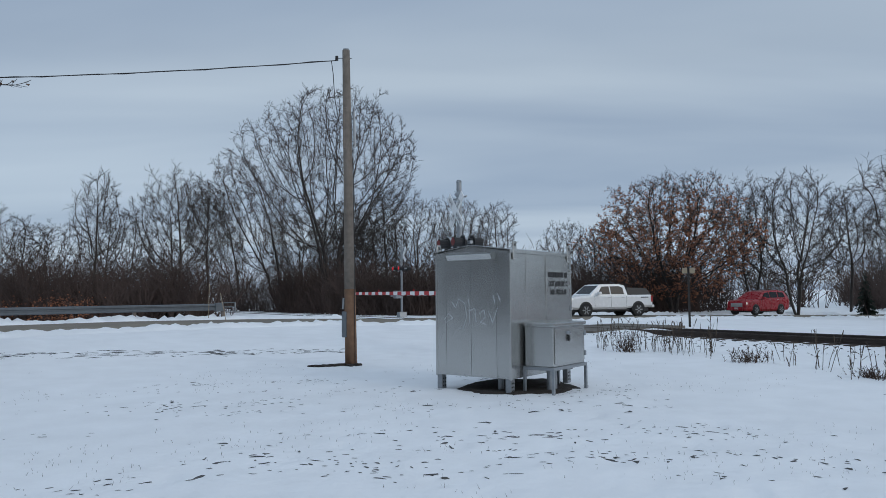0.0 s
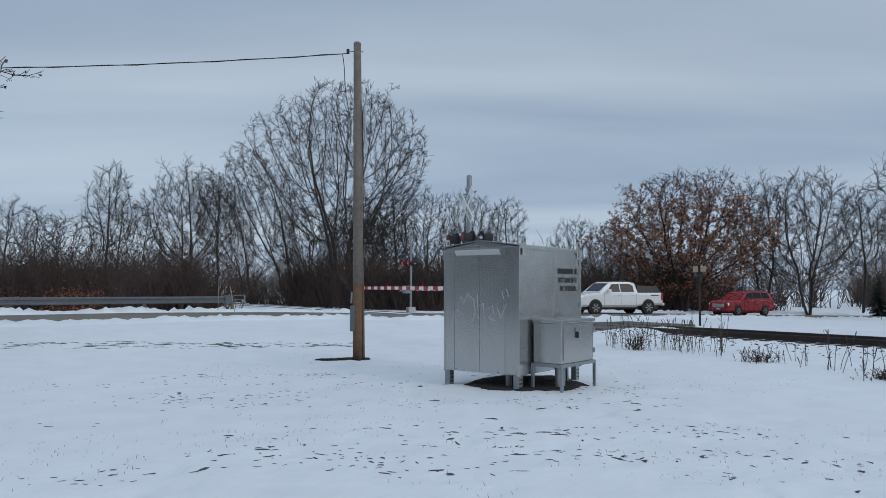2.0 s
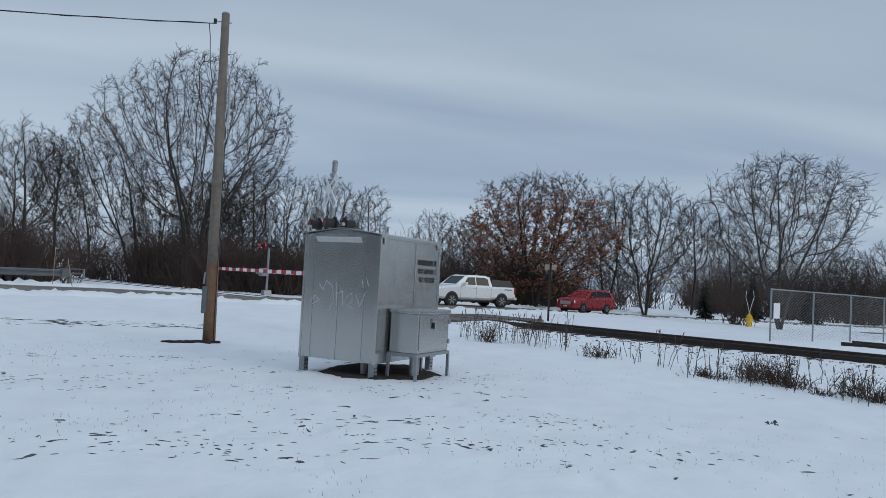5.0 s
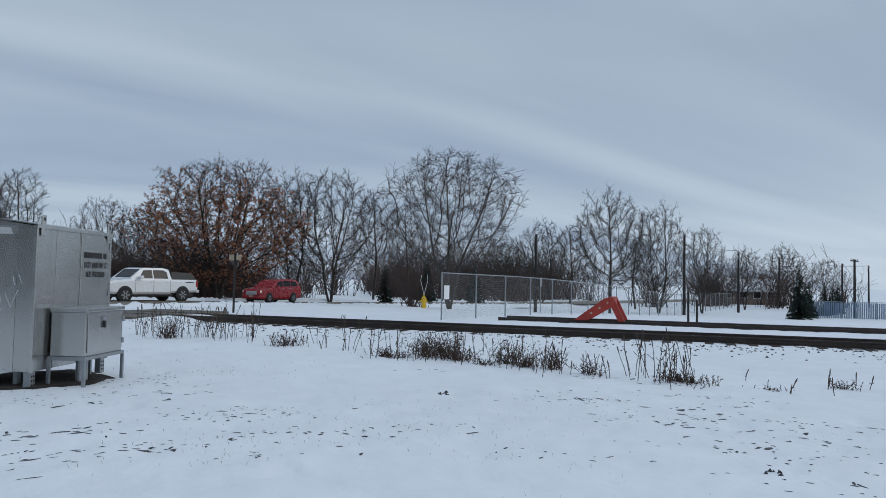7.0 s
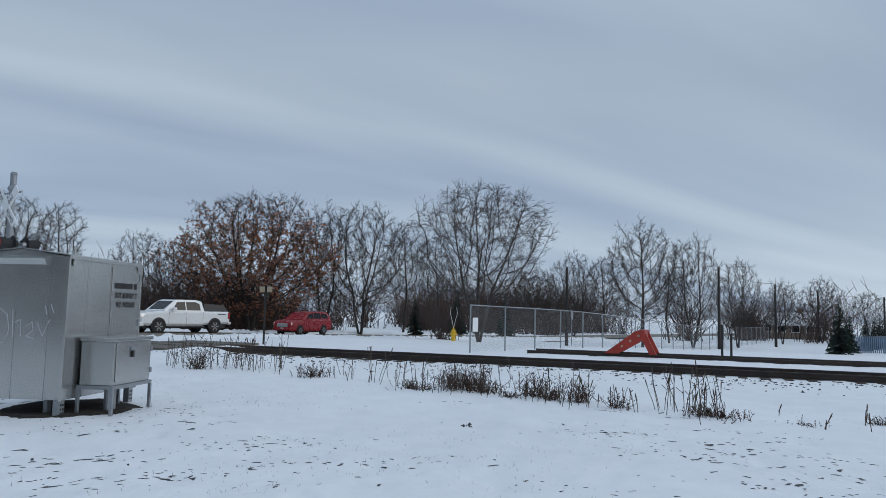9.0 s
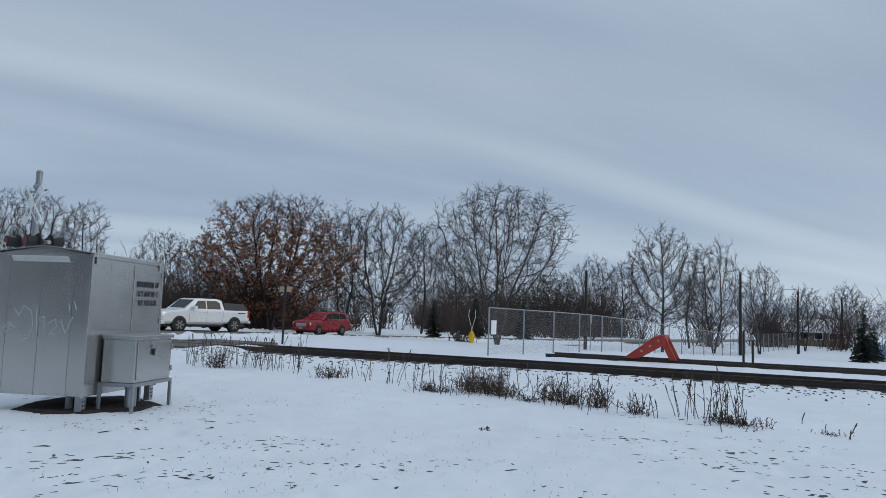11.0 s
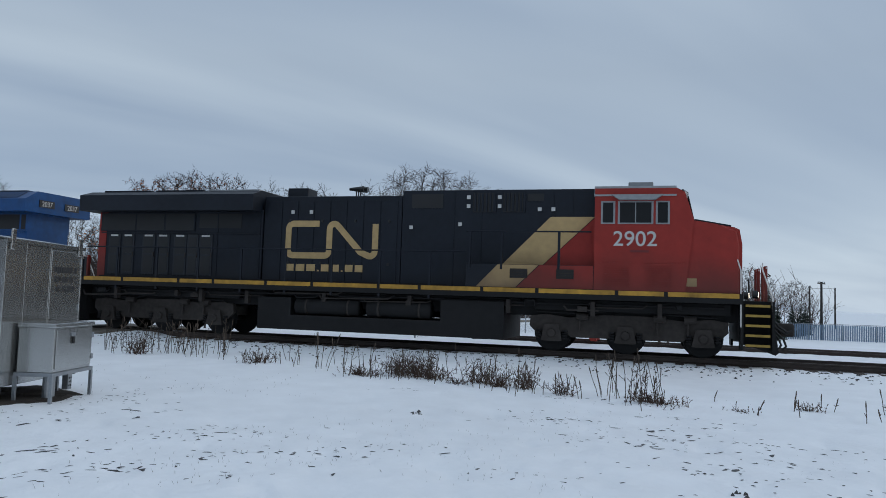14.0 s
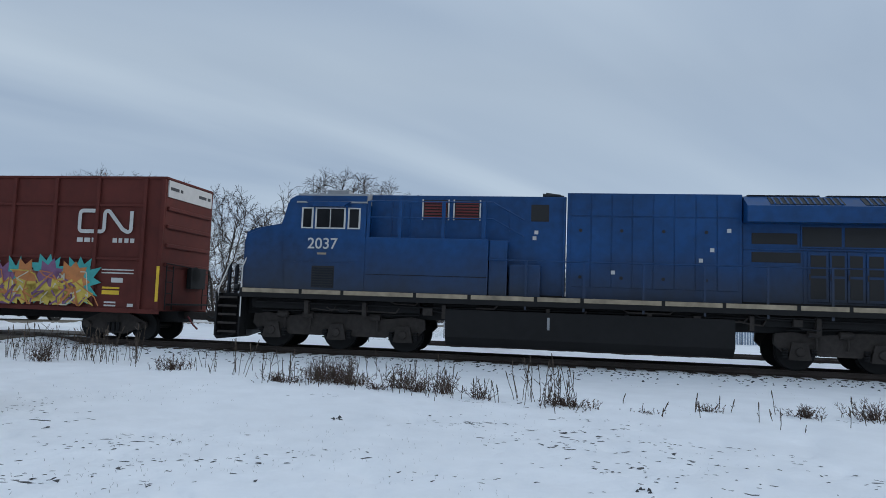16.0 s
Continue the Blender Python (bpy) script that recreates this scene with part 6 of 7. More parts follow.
for proto, az, d, k, yaw, wide in (
    (ROUND, -20.2, 62, 1.02, 80, 0.95), (SLIM, -18.0, 66, 0.95, 200, 1.1), (ROUND, -31.0, 70, 0.78, 30, 1.15), (GREY, -28.2, 70, 0.72, 130, 1.1), (ROUND, -34.5, 68, 0.68, 300, 1.2),
    (MID, -15.6, 82, 0.9, 10, 1.0), (GREY, -7.5, 80, 1.0, 60, 1.0), (SLIM, -4.6, 66, 0.98, 45, 1.25), (GREY, -1.6, 70, 0.98, 110, 0.85), (ROUND, 1.5, 66, 0.92, 10, 0.85),
    (SLIM, 4.2, 70, 0.92, 45, 1.2), (GREY, 9.6, 72, 0.78, 250, 0.8), (ROUND, 12.0, 78, 0.72, 20, 0.9), (ROUND, 23.0, 66, 0.98, 60, 0.8), (SLIM, 29.2, 70, 0.95, 20, 1.2),
    (ROUND, 51.2, 74, 0.93, 140, 0.8), (GREY, 54.3, 78, 0.78, 100, 0.75), (ROUND, 42.4, 92, 0.9, 60, 0.95), (SLIM, 44.6, 90, 0.85, 0, 1.4), (ROUND, 59.7, 110, 0.76, 200, 0.9),
    (GREY, 39.4, 96, 0.72, 120, 0.9), (SLIM, 49.5, 86, 0.75, 200, 1.5), (ROUND, 57.2, 96, 0.66, 10, 0.9), (SLIM, 31.6, 82, 0.95, 75, 1.3), (GREY, 62.5, 125, 0.66, 130, 1.0), (ROUND, -24.0, 84, 0.95, 15, 1.0), (ROUND, -5.8, 84, 1.0, 75, 1.2), (MID, -9.8, 88, 0.85, 190, 1.0), (GREY, -11.5, 86, 1.0, 300, 1.0)):
    plant(proto, az, d, k, yaw, wide)


def mesh_arrays(ob):
    n = len(ob.data.vertices)
    v = np.empty(n * 3)
    ob.data.vertices.foreach_get("co", v)
    f = [tuple(p.vertices) for p in ob.data.polygons]
    return v.reshape(-1, 3), f


def baked(name, protos, spots, material, label):
    """Many turned copies of a few meshes in one mesh."""
    vs, fs, base = [], [], 0
    arr = [mesh_arrays(o) for o in protos]
    for i, (x, y, k, a) in enumerate(spots):
        v, f = arr[i % len(arr)]
        c, s = math.cos(a), math.sin(a)
        w = np.stack([(v[:, 0] * c - v[:, 1] * s) * k + x, (v[:, 0] * s + v[:, 1] * c) * k + y, v[:, 2] * k + ground_z(x, y) - 0.1], 1)
        vs.append(w)
        fs += [tuple(q + base for q in p) for p in f]
        base += len(v)
    me = bpy.data.meshes.new(name)
    me.from_pydata(np.concatenate(vs).tolist(), [], fs)
    me.update()
    me.materials.append(material)
    return tagged(new(name, me), label, name.replace("_", " "), kind="stuff")


def woods():
    rng = random.Random(77)
    protos = [bush_mesh(100 + i, 60, 1.6, h, "brush", "brush", BRUSH, 1, 0.022) for i, h in enumerate((3.0, 3.6, 2.4, 4.2))]
    spots = []
    while len(spots) < 185:
        az = rng.uniform(-40, 33)
        d = rng.uniform(52, 72)
        x, y = d * math.sin(radians(az)), d * math.cos(radians(az))
        n = x * TN.x + y * TN.y - TRACK0
        if abs(n) < 3.8 or road_near(x, y)[0] < 7.5:
            continue
        spots.append((x, y, rng.uniform(1.0, 1.55), rng.random() * 6.28))
    while len(spots) < 290:
        az, d = rng.uniform(-34, -1), rng.uniform(53, 74)
        x, y = d * math.sin(radians(az)), d * math.cos(radians(az))
        if abs(x * TN.x + y * TN.y - TRACK0) > 3.8 and road_near(x, y)[0] > 7.5:
            spots.append((x, y, rng.uniform(1.0, 1.6), rng.random() * 6.28))
    baked("undergrowth", protos, spots, BRUSH, "dense brown winter undergrowth along the wood")
    spots = []
    while len(spots) < 130:
        az = rng.uniform(-42, 64) if len(spots) < 70 else rng.uniform(26, 64)
        d = rng.uniform(85, 150)
        x, y = d * math.sin(radians(az)), d * math.cos(radians(az))
        n = x * TN.x + y * TN.y - TRACK0
        if abs(n) < 4 or road_near(x, y)[0] < 8 or (az > 34 and d < 95):
            continue
        spots.append((x, y, rng.uniform(1.1, 1.8) * (1.3 if az < 30 else 1.55), rng.random() * 6.28))
    baked("far_undergrowth", protos, spots, BRUSH, "far brown treeline behind the snowy lawns")
    for p in protos:
        bpy.data.objects.remove(p)
    sp = []
    while len(sp) < 5:
        az = rng.uniform(-42, 40)
        d = rng.uniform(95, 140)
        x, y = d * math.sin(radians(az)), d * math.cos(radians(az))
        n = x * TN.x + y * TN.y - TRACK0
        if abs(n) < 6 or road_near(x, y)[0] < 8:
            continue
        sp.append((x, y, rng.uniform(0.75, 1.1), rng.random() * 6.28))
    baked("far_woods", [c for c in GREY.children if c.name.startswith(("crown",))] + [c for c in SLIM.children if c.name.startswith("crown")], sp, TWIG, "far bare treetops")
    # unseen trees and hedges added behind the camera, to darken the cabinet's reflections
    protos = [bush_mesh(200 + i, 40, 1.6, h, "brush", "brush", BRUSH, 1, 0.022) for i, h in enumerate((3.0, 3.6))]
    spots = []
    while len(spots) < 170:
        az = rng.uniform(180, 306) if len(spots) < 40 else rng.uniform(215, 300)
        d = rng.uniform(30, 48)
        x, y = d * math.sin(radians(az)), d * math.cos(radians(az))
        if abs(x * TN.x + y * TN.y - TRACK0) < 6 or road_near(x, y)[0] < 7:
            continue
        spots.append((x, y, rng.uniform(1.8, 2.8), rng.random() * 6.28))
    baked("hedge_trees", protos, spots, BRUSH, "unseen brown hedge and trees added to darken the cabinet's reflections")
    for p in protos:
        bpy.data.objects.remove(p)


woods()


def rusty_bush(x, y, seed, w, h):
    rng = random.Random(seed)
    b = bush_mesh(seed, 50, w, h, "rusty_bush", "low bush with rusty leaves at the wood's edge", BRUSH)
    b.matrix_basis = pose(x, y, ground_z(x, y))
    v, f = [], []
    for _ in range(700):
        q = Vector((rng.gauss(0, 0.55) * w, rng.gauss(0, 0.5) * w, abs(rng.gauss(0.5, 0.25)) * h))
        a = Vector((rng.gauss(0, 1), rng.gauss(0, 1), rng.gauss(0, 1))).normalized() * 0.07
        c = a.orthogonal().normalized() * 0.05
        i = len(v)
        v += [q - a, q + c, q + a, q - c]
        f += [(i, i + 1, i + 2, i + 3)]
    me = bpy.data.meshes.new("leaves")
    me.from_pydata(v, [], f)
    me.update()
    me.materials.append(LEAFB)
    o = new("leaves", me)
    o.parent = b


for i, (x, y) in enumerate(((-28.5, 46.0), (-26.0, 47.0), (-24.2, 47.5), (-31, 45))):
    rusty_bush(x, y, 400 + i, 1.5, 1.5)


def spruce(x, y, h, seed, label="small dark green spruce on the lawn"):
    rng = random.Random(seed)
    root = thing("spruce", pose(x, y, ground_z(x, y)), label, "tree")
    part("trunk", tube((0, 0, -0.2), (0, 0, h * 0.96), h * 0.022, 0.015, 8), BARK, root)
    v, f = [], []
    z = h * 0.06
    while z < h:
        R = (h - z) * 0.22 + 0.08
        n = 16
        for k in range(n):
            a = rng.random() * 6.283
            L = R * rng.uniform(0.6, 1.12)
            lift = rng.uniform(-0.03, 0.03) * h
            d = Vector((math.cos(a), math.sin(a), 0))
            s = Vector((-d.y, d.x, 0))
            for j in range(7):
                q0 = d * L * (j / 7) + Vector((0, 0, z + lift - L * 0.3 * (j / 7)))
                for sg in (-1, 1):
                    t = q0 + d * L * 0.22 + s * sg * L * 0.24 * (1.1 - j / 8) + Vector((0, 0, rng.uniform(-0.3, 0.05) * L))
                    i = len(v)
                    v += [q0, q0 + d * L * 0.16, t]
                    f.append((i, i + 1, i + 2))
        z += h * 0.035
    me = bpy.data.meshes.new("crown")
    me.from_pydata(v, [], f)
    me.update()
    me.materials.append(NEEDLE)
    o = new("crown", me)
    o.parent = root


for i, (x, y, h) in enumerate(((61.0, 34.1, 4.9), (33.1, 57.1, 3.6), (41.5, 63, 4.6), (43.5, 66, 5.0), (66, 36, 3.6), (70, 38.5, 3.2), (74, 38.8, 3.4), (78, 40, 3.2), (83, 42, 3.5), (47, 62, 4.6))):
    spruce(x, y, h, 50 + i)


# leafy twigs of a tree that reaches in over the lawn
def oak():
    o = make_tree(44, 9.4, 6.8, 0.3, "oak with withered brown leaves", buds=900, flare=0.5, bark=BARK, leaves=1.2, leaf_mat=LEAFD, leaf_size=0.07, leaf_top=1.3, name="oak_tree")
    o.matrix_basis = pose(-15.95, 14.2, 0, 0, 0, 200)


oak()


# ---- fence, bumping post, posts, hydrant ----
MESHW = mat("fence_wire", (0.30, 0.31, 0.32), 0.5, 0.6, var=0.2)
BUMPRED = mat("bumping_post_red", (0.36, 0.035, 0.022), 0.6, var=0.35, scale=5)
HYD = mat("hydrant_yellow", (0.75, 0.47, 0.02), 0.5, var=0.15)
DARKP = mat("dark_post", (0.03, 0.026, 0.024), 0.8, var=0.3)
BLUEF = mat("blue_slats", (0.20, 0.28, 0.38), 0.7, var=0.25, scale=3)


def chain_fence(name, p0, dirv, n, step, h, label, mesh_gap, slats=None):
    root = thing(name, Matrix.Identity(4), label, "fence", kind="structure")
    a = Vector(p0)
    d = Vector(dirv).normalized()
    pts = []
    for i in range(n):
        q = a + d * step * i
        z = ground_z(q.x, q.y)
        pts.append(Vector((q.x, q.y, z)))
    for q in pts:
        part("post", tube(q - Vector((0, 0, 0.2)), q + Vector((0, 0, h)), 0.032, None, 8), GALV, root)
    for q, r in zip(pts, pts[1:]):
        u = Vector((0, 0, 1))
        part("top_rail", tube(q + u * (h - 0.03), r + u * (h - 0.03), 0.022, None, 6), GALV, root)
        v, f = [], []

        def strand(s0, z0, s1, z1, w=0.0035):
            b0, b1 = q.lerp(r, s0) + u * z0, q.lerp(r, s1) + u * z1
            nrm = u * w
            sd = (r - q).normalized() * w
            i = len(v)
            v.extend([b0 - nrm - sd, b0 + nrm + sd, b1 + nrm + sd, b1 - nrm - sd])
            f.append((i, i + 1, i + 2, i + 3))
        ln = (r - q).length
        k = -h
        while k < ln:
            for up in (0, 1):
                s0, s1 = k, k + h
                z0, z1 = (0.05, h - 0.05) if up else (h - 0.05, 0.05)
                if s0 < 0:
                    z0 = z0 + (z1 - z0) * (-s0 / h); s0 = 0
                if s1 > ln:
                    z1 = z1 - (z1 - z0) * ((s1 - ln) / (s1 - s0)); s1 = ln
                strand(s0 / ln, z0, s1 / ln, z1)
            k += mesh_gap
        me = bpy.data.meshes.new("wire_mesh")
        me.from_pydata(v, [], f)
        me.update()
        me.materials.append(MESHW)
        o = new("wire_mesh", me)
        o.parent = root
        if slats:
            k = 0.1
            while k < ln - 0.05:
                c = q.lerp(r, k / ln)
                part("slat", box(c.x - 0.04, c.x + 0.04, c.y - 0.04, c.y + 0.04, c.z + 0.05, c.z + h - 0.1), slats, root)
                k += 0.16
    return root, pts


_, fpts = chain_fence("chain_link_fence", (16.75, 24.3, 0), (0.903, 0.43, 0), 26, 3.05, 1.96, "galvanised chain-link fence along the siding", 0.11)
chain_fence("slatted_fence", (66.5, 36.5, 0), (0.75, -0.66, 0), 9, 3.05, 1.6, "chain-link fence with blue-grey slats", 0.4, BLUEF)

sg = thing("fence_sign", pose(*fpts[0], 0, 0, 25.5), "blank white sign wired to the fence", "sign")
part("plate", box(0.1, 0.52, -0.06, -0.045, 0.85, 1.42, 0.004), WHITEP, sg)


def bumping_post():
    m = Matrix.Translation(TN * (TRACK0 + 6.5) + Vector((0, 0, RAILZ))) @ pose(0, 0, 0, 0, 0, TRACK_YAW)
    root = thing("bumping_post", m, "red steel bumping post at the siding's end", "buffer stop")
    for y in (-0.75, 0.75):
        part("strut", prism([(-3.75, 0.0), (-3.25, 0.0), (-2.35, 0.55), (-2.3, 0.84), (-2.62, 0.84)], y - 0.13, y + 0.13), BUMPRED, root)
        part("leg", prism([(-2.55, 0.87), (-2.3, 0.87), (-1.88, 0.0), (-2.12, 0.0)], y - 0.1, y + 0.1), BUMPRED, root)
        for x, z in ((-3.1, 0.28), (-2.8, 0.48), (-2.5, 0.68)):
            part("bolt", tube((x, y - 0.13, z), (x, y - 0.15, z), 0.045, None, 8), CREAM, root)
    part("cross_head", box(-2.52, -2.28, -0.9, 0.9, 0.55, 0.89, 0.03), BUMPRED, root)
    return root


bumping_post()


def hydrant():
    x, y = 26.3, 40.2
    root = thing("fire_hydrant", pose(x, y, ground_z(x, y)), "yellow fire hydrant in snow", "fire hydrant")
    part("barrel", tube((0, 0, -0.1), (0, 0, 0.62), 0.14, 0.13, 14), HYD, root, smooth=False)
    part("bonnet", tube((0, 0, 0.62), (0, 0, 0.8), 0.17, 0.06, 14), HYD, root)
    part("flange", tube((0, 0, 0.58), (0, 0, 0.63), 0.19, None, 14), HYD, root)
    part("nut", tube((0, 0, 0.8), (0, 0, 0.88), 0.04, None, 6), HYD, root)
    for a in (0, 120, 240):
        d = Vector((math.cos(radians(a)), math.sin(radians(a)), 0))
        part("nozzle", tube(d * 0.1 + Vector((0, 0, 0.45)), d * 0.24 + Vector((0, 0, 0.45)), 0.075, None, 10), HYD, root)
    for sx in (-1, 1):
        part("marker_rod", pipe([(0, 0, 0.85), (sx * 0.12, 0, 1.3), (sx * 0.28, 0, 1.8), (sx * 0.22, 0, 2.2)], 0.014), WHITEP, root)


hydrant()


def sign_post():
    x, y = 10.6, 31.4
    root = thing("sign_post", pose(x, y, ground_z(x, y), 0, 0, -15), "dark post with two small white boards", "post")
    part("shaft", box(-0.045, 0.045, -0.045, 0.045, -0.2, 2.6, 0.008), DARKP, root)
    for s in (-1, 1):
        part("board", box(*sorted((s * 0.05, s * 0.26)), -0.1, -0.06, 2.3, 2.54, 0.01), CREAM, root)
        part("back_box", box(*sorted((s * 0.06, s * 0.26)), -0.06, 0.08, 2.3, 2.5, 0.01), DARKP, root)


sign_post()
for i, (x, y, h) in enumerate(((25.9, 19.3, 1.35), (26.9, 19.6, 0.95))):
    p = thing("iron_post", pose(x, y, ground_z(x, y)), "short dark iron post beside the siding", "post", "posts by the siding")
    part("shaft", tube((0, 0, -0.1), (0, 0, h), 0.05, 0.045, 10), DARKP, p)
    part("cap", tube((0, 0, h), (0, 0, h + 0.04), 0.06, 0.03, 10), DARKP, p)


def stop_sign():
    x, y = 41.0, 45.0
    root = thing("stop_sign", pose(x, y, ground_z(x, y), 0, 0, 35), "back of an octagonal road sign on a post", "road sign")
    part("post", box(-0.04, 0.04, 0.0, 0.05, -0.1, 2.9), GALV, root)
    bm = bmesh.new()
    bmesh.ops.create_circle(bm, cap_ends=True, segments=8, radius=0.42, matrix=Matrix.Translation((0, -0.02, 2.5)) @ pose(0, 0, 0, 90, 22.5, 0))
    ex = bmesh.ops.extrude_face_region(bm, geom=bm.faces[:])
    bmesh.ops.translate(bm, vec=(0, 0.015, 0), verts=[v for v in ex["geom"] if isinstance(v, bmesh.types.BMVert)])
    part("plate", bm, GALV, root)


stop_sign()


def power_pole(x, y, h, arms, yaw, wires=()):
    root = thing("power_pole", pose(x, y, ground_z(x, y), 0, 0, yaw), "dark wooden power pole with a crossarm", "power pole", "power poles")
    part("shaft", tube((0, 0, -0.3), (0, 0, h), 0.15, 0.10, 10), DARKP, root)
    for z in arms:
        part("crossarm", box(-1.1, 1.1, -0.05, 0.05, h - z - 0.1, h - z), DARKP, root)
        for xx in (-1.0, -0.45, 0.45, 1.0):
            part("insulator", tube((xx, 0, h - z), (xx, 0, h - z + 0.16), 0.04, 0.03, 8), GALV, root)
    return root


power_pole(57.5, 43.3, 7.6, (0.15,), 40)
power_pole(71, 46.5, 6.6, (0.15, 0.7), 30)
power_pole(95, 56, 7.0, (0.2,), 30)
power_pole(41.5, 46.2, 6.6, (), 0)
power_pole(103, 51.5, 6.3, (0.2,), 20)
power_pole(118, 55, 6.5, (0.2,), 20)
power_pole(71.5, 34.6, 5.6, (0.1,), 10)
for (a, b) in (((57.5, 43.3, 6.4), (71, 46.5, 5.6)), ((71, 46.5, 5.4), (95, 56, 5.8)), ((95, 56, 5.8), (118, 55, 5.3))):
    A, B = Vector(a), Vector(b)
    bm = bmesh.new()
    add_path(bm, [A.lerp(B, i / 10) - Vector((0, 0, 0.5 * 4 * (i / 10) * (1 - i / 10))) for i in range(11)], 0.02, 4)
    tagged(part("power_line", bm, PRINT), "thin dark power line between poles", "cable")


def house(x, y, yaw, w, d, h, rise, wallm, label):
    root = thing("house", pose(x, y, ground_z(x, y), 0, 0, yaw), label, "house")
    part("wall", box(-w / 2, w / 2, -d / 2, d / 2, -0.5, h), wallm, root)
    part("roof", prism([(-d / 2 - 0.5, h - 0.05), (0, h + rise), (d / 2 + 0.5, h - 0.05), (d / 2 + 0.5, h + 0.12), (0, h + rise + 0.2), (-d / 2 - 0.5, h + 0.12)], -w / 2 - 0.4, w / 2 + 0.4), SNOW, root, "snow-covered gabled roof", m=pose(0, 0, 0, 0, 0, 90))
    for k in range(4):
        xx = -w / 2 + w * (k + 0.5) / 4
        fr = part("window", box(xx - 0.6, xx + 0.6, -d / 2 - 0.06, -d / 2 + 0.02, 1.0, 2.2), WHITEP, root)
        part("pane", box(xx - 0.5, xx + 0.5, -d / 2 - 0.08, -d / 2 - 0.06, 1.1, 2.1), GLASS, fr)
    part("chimney", box(w * 0.2, w * 0.2 + 0.7, -0.3, 0.4, h, h + rise + 0.7), mat("house_brick", (0.22, 0.12, 0.09), 0.85, var=0.3), root)


WALLA = mat("house_tan", (0.26, 0.2, 0.16), 0.85, var=0.2, scale=4)
WALLB = mat("house_grey", (0.22, 0.22, 0.22), 0.85, var=0.2, scale=4)
house(108, 69, -52, 8, 7, 2.1, 1.9, WALLA, "low brown house with snow on its roof")


# ---- guardrail ----
def guardrail():
    root = thing("guardrail", Matrix.Identity(4), "galvanised guardrail with a crash terminal beyond the road", "guardrail", kind="structure")
    pts = [Vector((-40, 8.5, 0)), Vector((-26.5, 20.7, 0)), Vector((-17.3, 28.3, 0)), Vector((-13.5, 32.0, 0)), Vector((-10.6, 34.6, 0))]
    prof = [(0.0, -0.155), (0.045, -0.12), (0.045, -0.055), (0.0, -0.02), (0.0, 0.02), (0.045, 0.055), (0.045, 0.12), (0.0, 0.155)]
    for a, b in zip(pts, pts[1:]):
        n = max(1, round((b - a).length / 3.8))
        d = (b - a).normalized()
        nn = Vector((d.y, -d.x, 0))
        for i in range(n):
            p, q = a.lerp(b, i / n), a.lerp(b, (i + 1) / n)
            p.z = q.z = 1.02
            bm = bmesh.new()
            for side in (0.0, -0.006):
                va = [bm.verts.new(p + nn * (o + side) + Vector((0, 0, z))) for o, z in prof]
                vb = [bm.verts.new(q + nn * (o + side) + Vector((0, 0, z))) for o, z in prof]
                for k in range(7):
                    bm.faces.new((va[k], va[k + 1], vb[k + 1], vb[k]))
            part("beam", bm, GUARD, root)
            part("post", box(-0.06, 0.06, -0.09, 0.09, 0, 0.75), POLEWOOD, root, m=Matrix.Translation((p.x - nn.x * 0.14, p.y - nn.y * 0.14, ground_z(p.x, p.y) - 0.05)) @ pose(0, 0, 0, 0, 0, math.degrees(math.atan2(d.y, d.x))))
    e = pts[-1]
    m = Matrix.Translation((e.x, e.y, 1.02)) @ pose(0, 0, 0, 0, 0, math.degrees(math.atan2(pts[-1].y - pts[-2].y, pts[-1].x - pts[-2].x)))
    part("terminal", box(-0.25, 0.15, -0.12, 0.1, -0.2, 0.2, 0.03), GUARD, root, m=m)
    for z in (-0.2, 0.0, 0.2):
        part("terminal_bar", box(0.15, 0.75, -0.1, -0.06, z - 0.025, z + 0.025), GUARD, root, m=m)
    part("terminal_bar", box(0.72, 0.77, -0.1, -0.06, -0.22, 0.22), GALV, root, m=m)
    part("terminal_post", box(0.1, 0.22, -0.08, 0.08, -0.7, -0.1), POLEWOOD, root, m=m)
    mk = thing("marker_rod", pose(-10.9, 33.9, ground_z(-10.9, 33.9)), "thin leaning marker rod beside the road", "rod")
    part("rod", tube((0, 0, 0), (0.02, 0, 1.7), 0.014, None, 6), CREAM, mk)
    mk = thing("marker_rod", pose(-8.0, 27.0, ground_z(-8.0, 27.0)), "thin leaning marker rod in the snow", "rod")
    part("rod", tube((0, 0, 0), (-0.25, 0, 1.2), 0.012, None, 6), CREAM, mk)


guardrail()


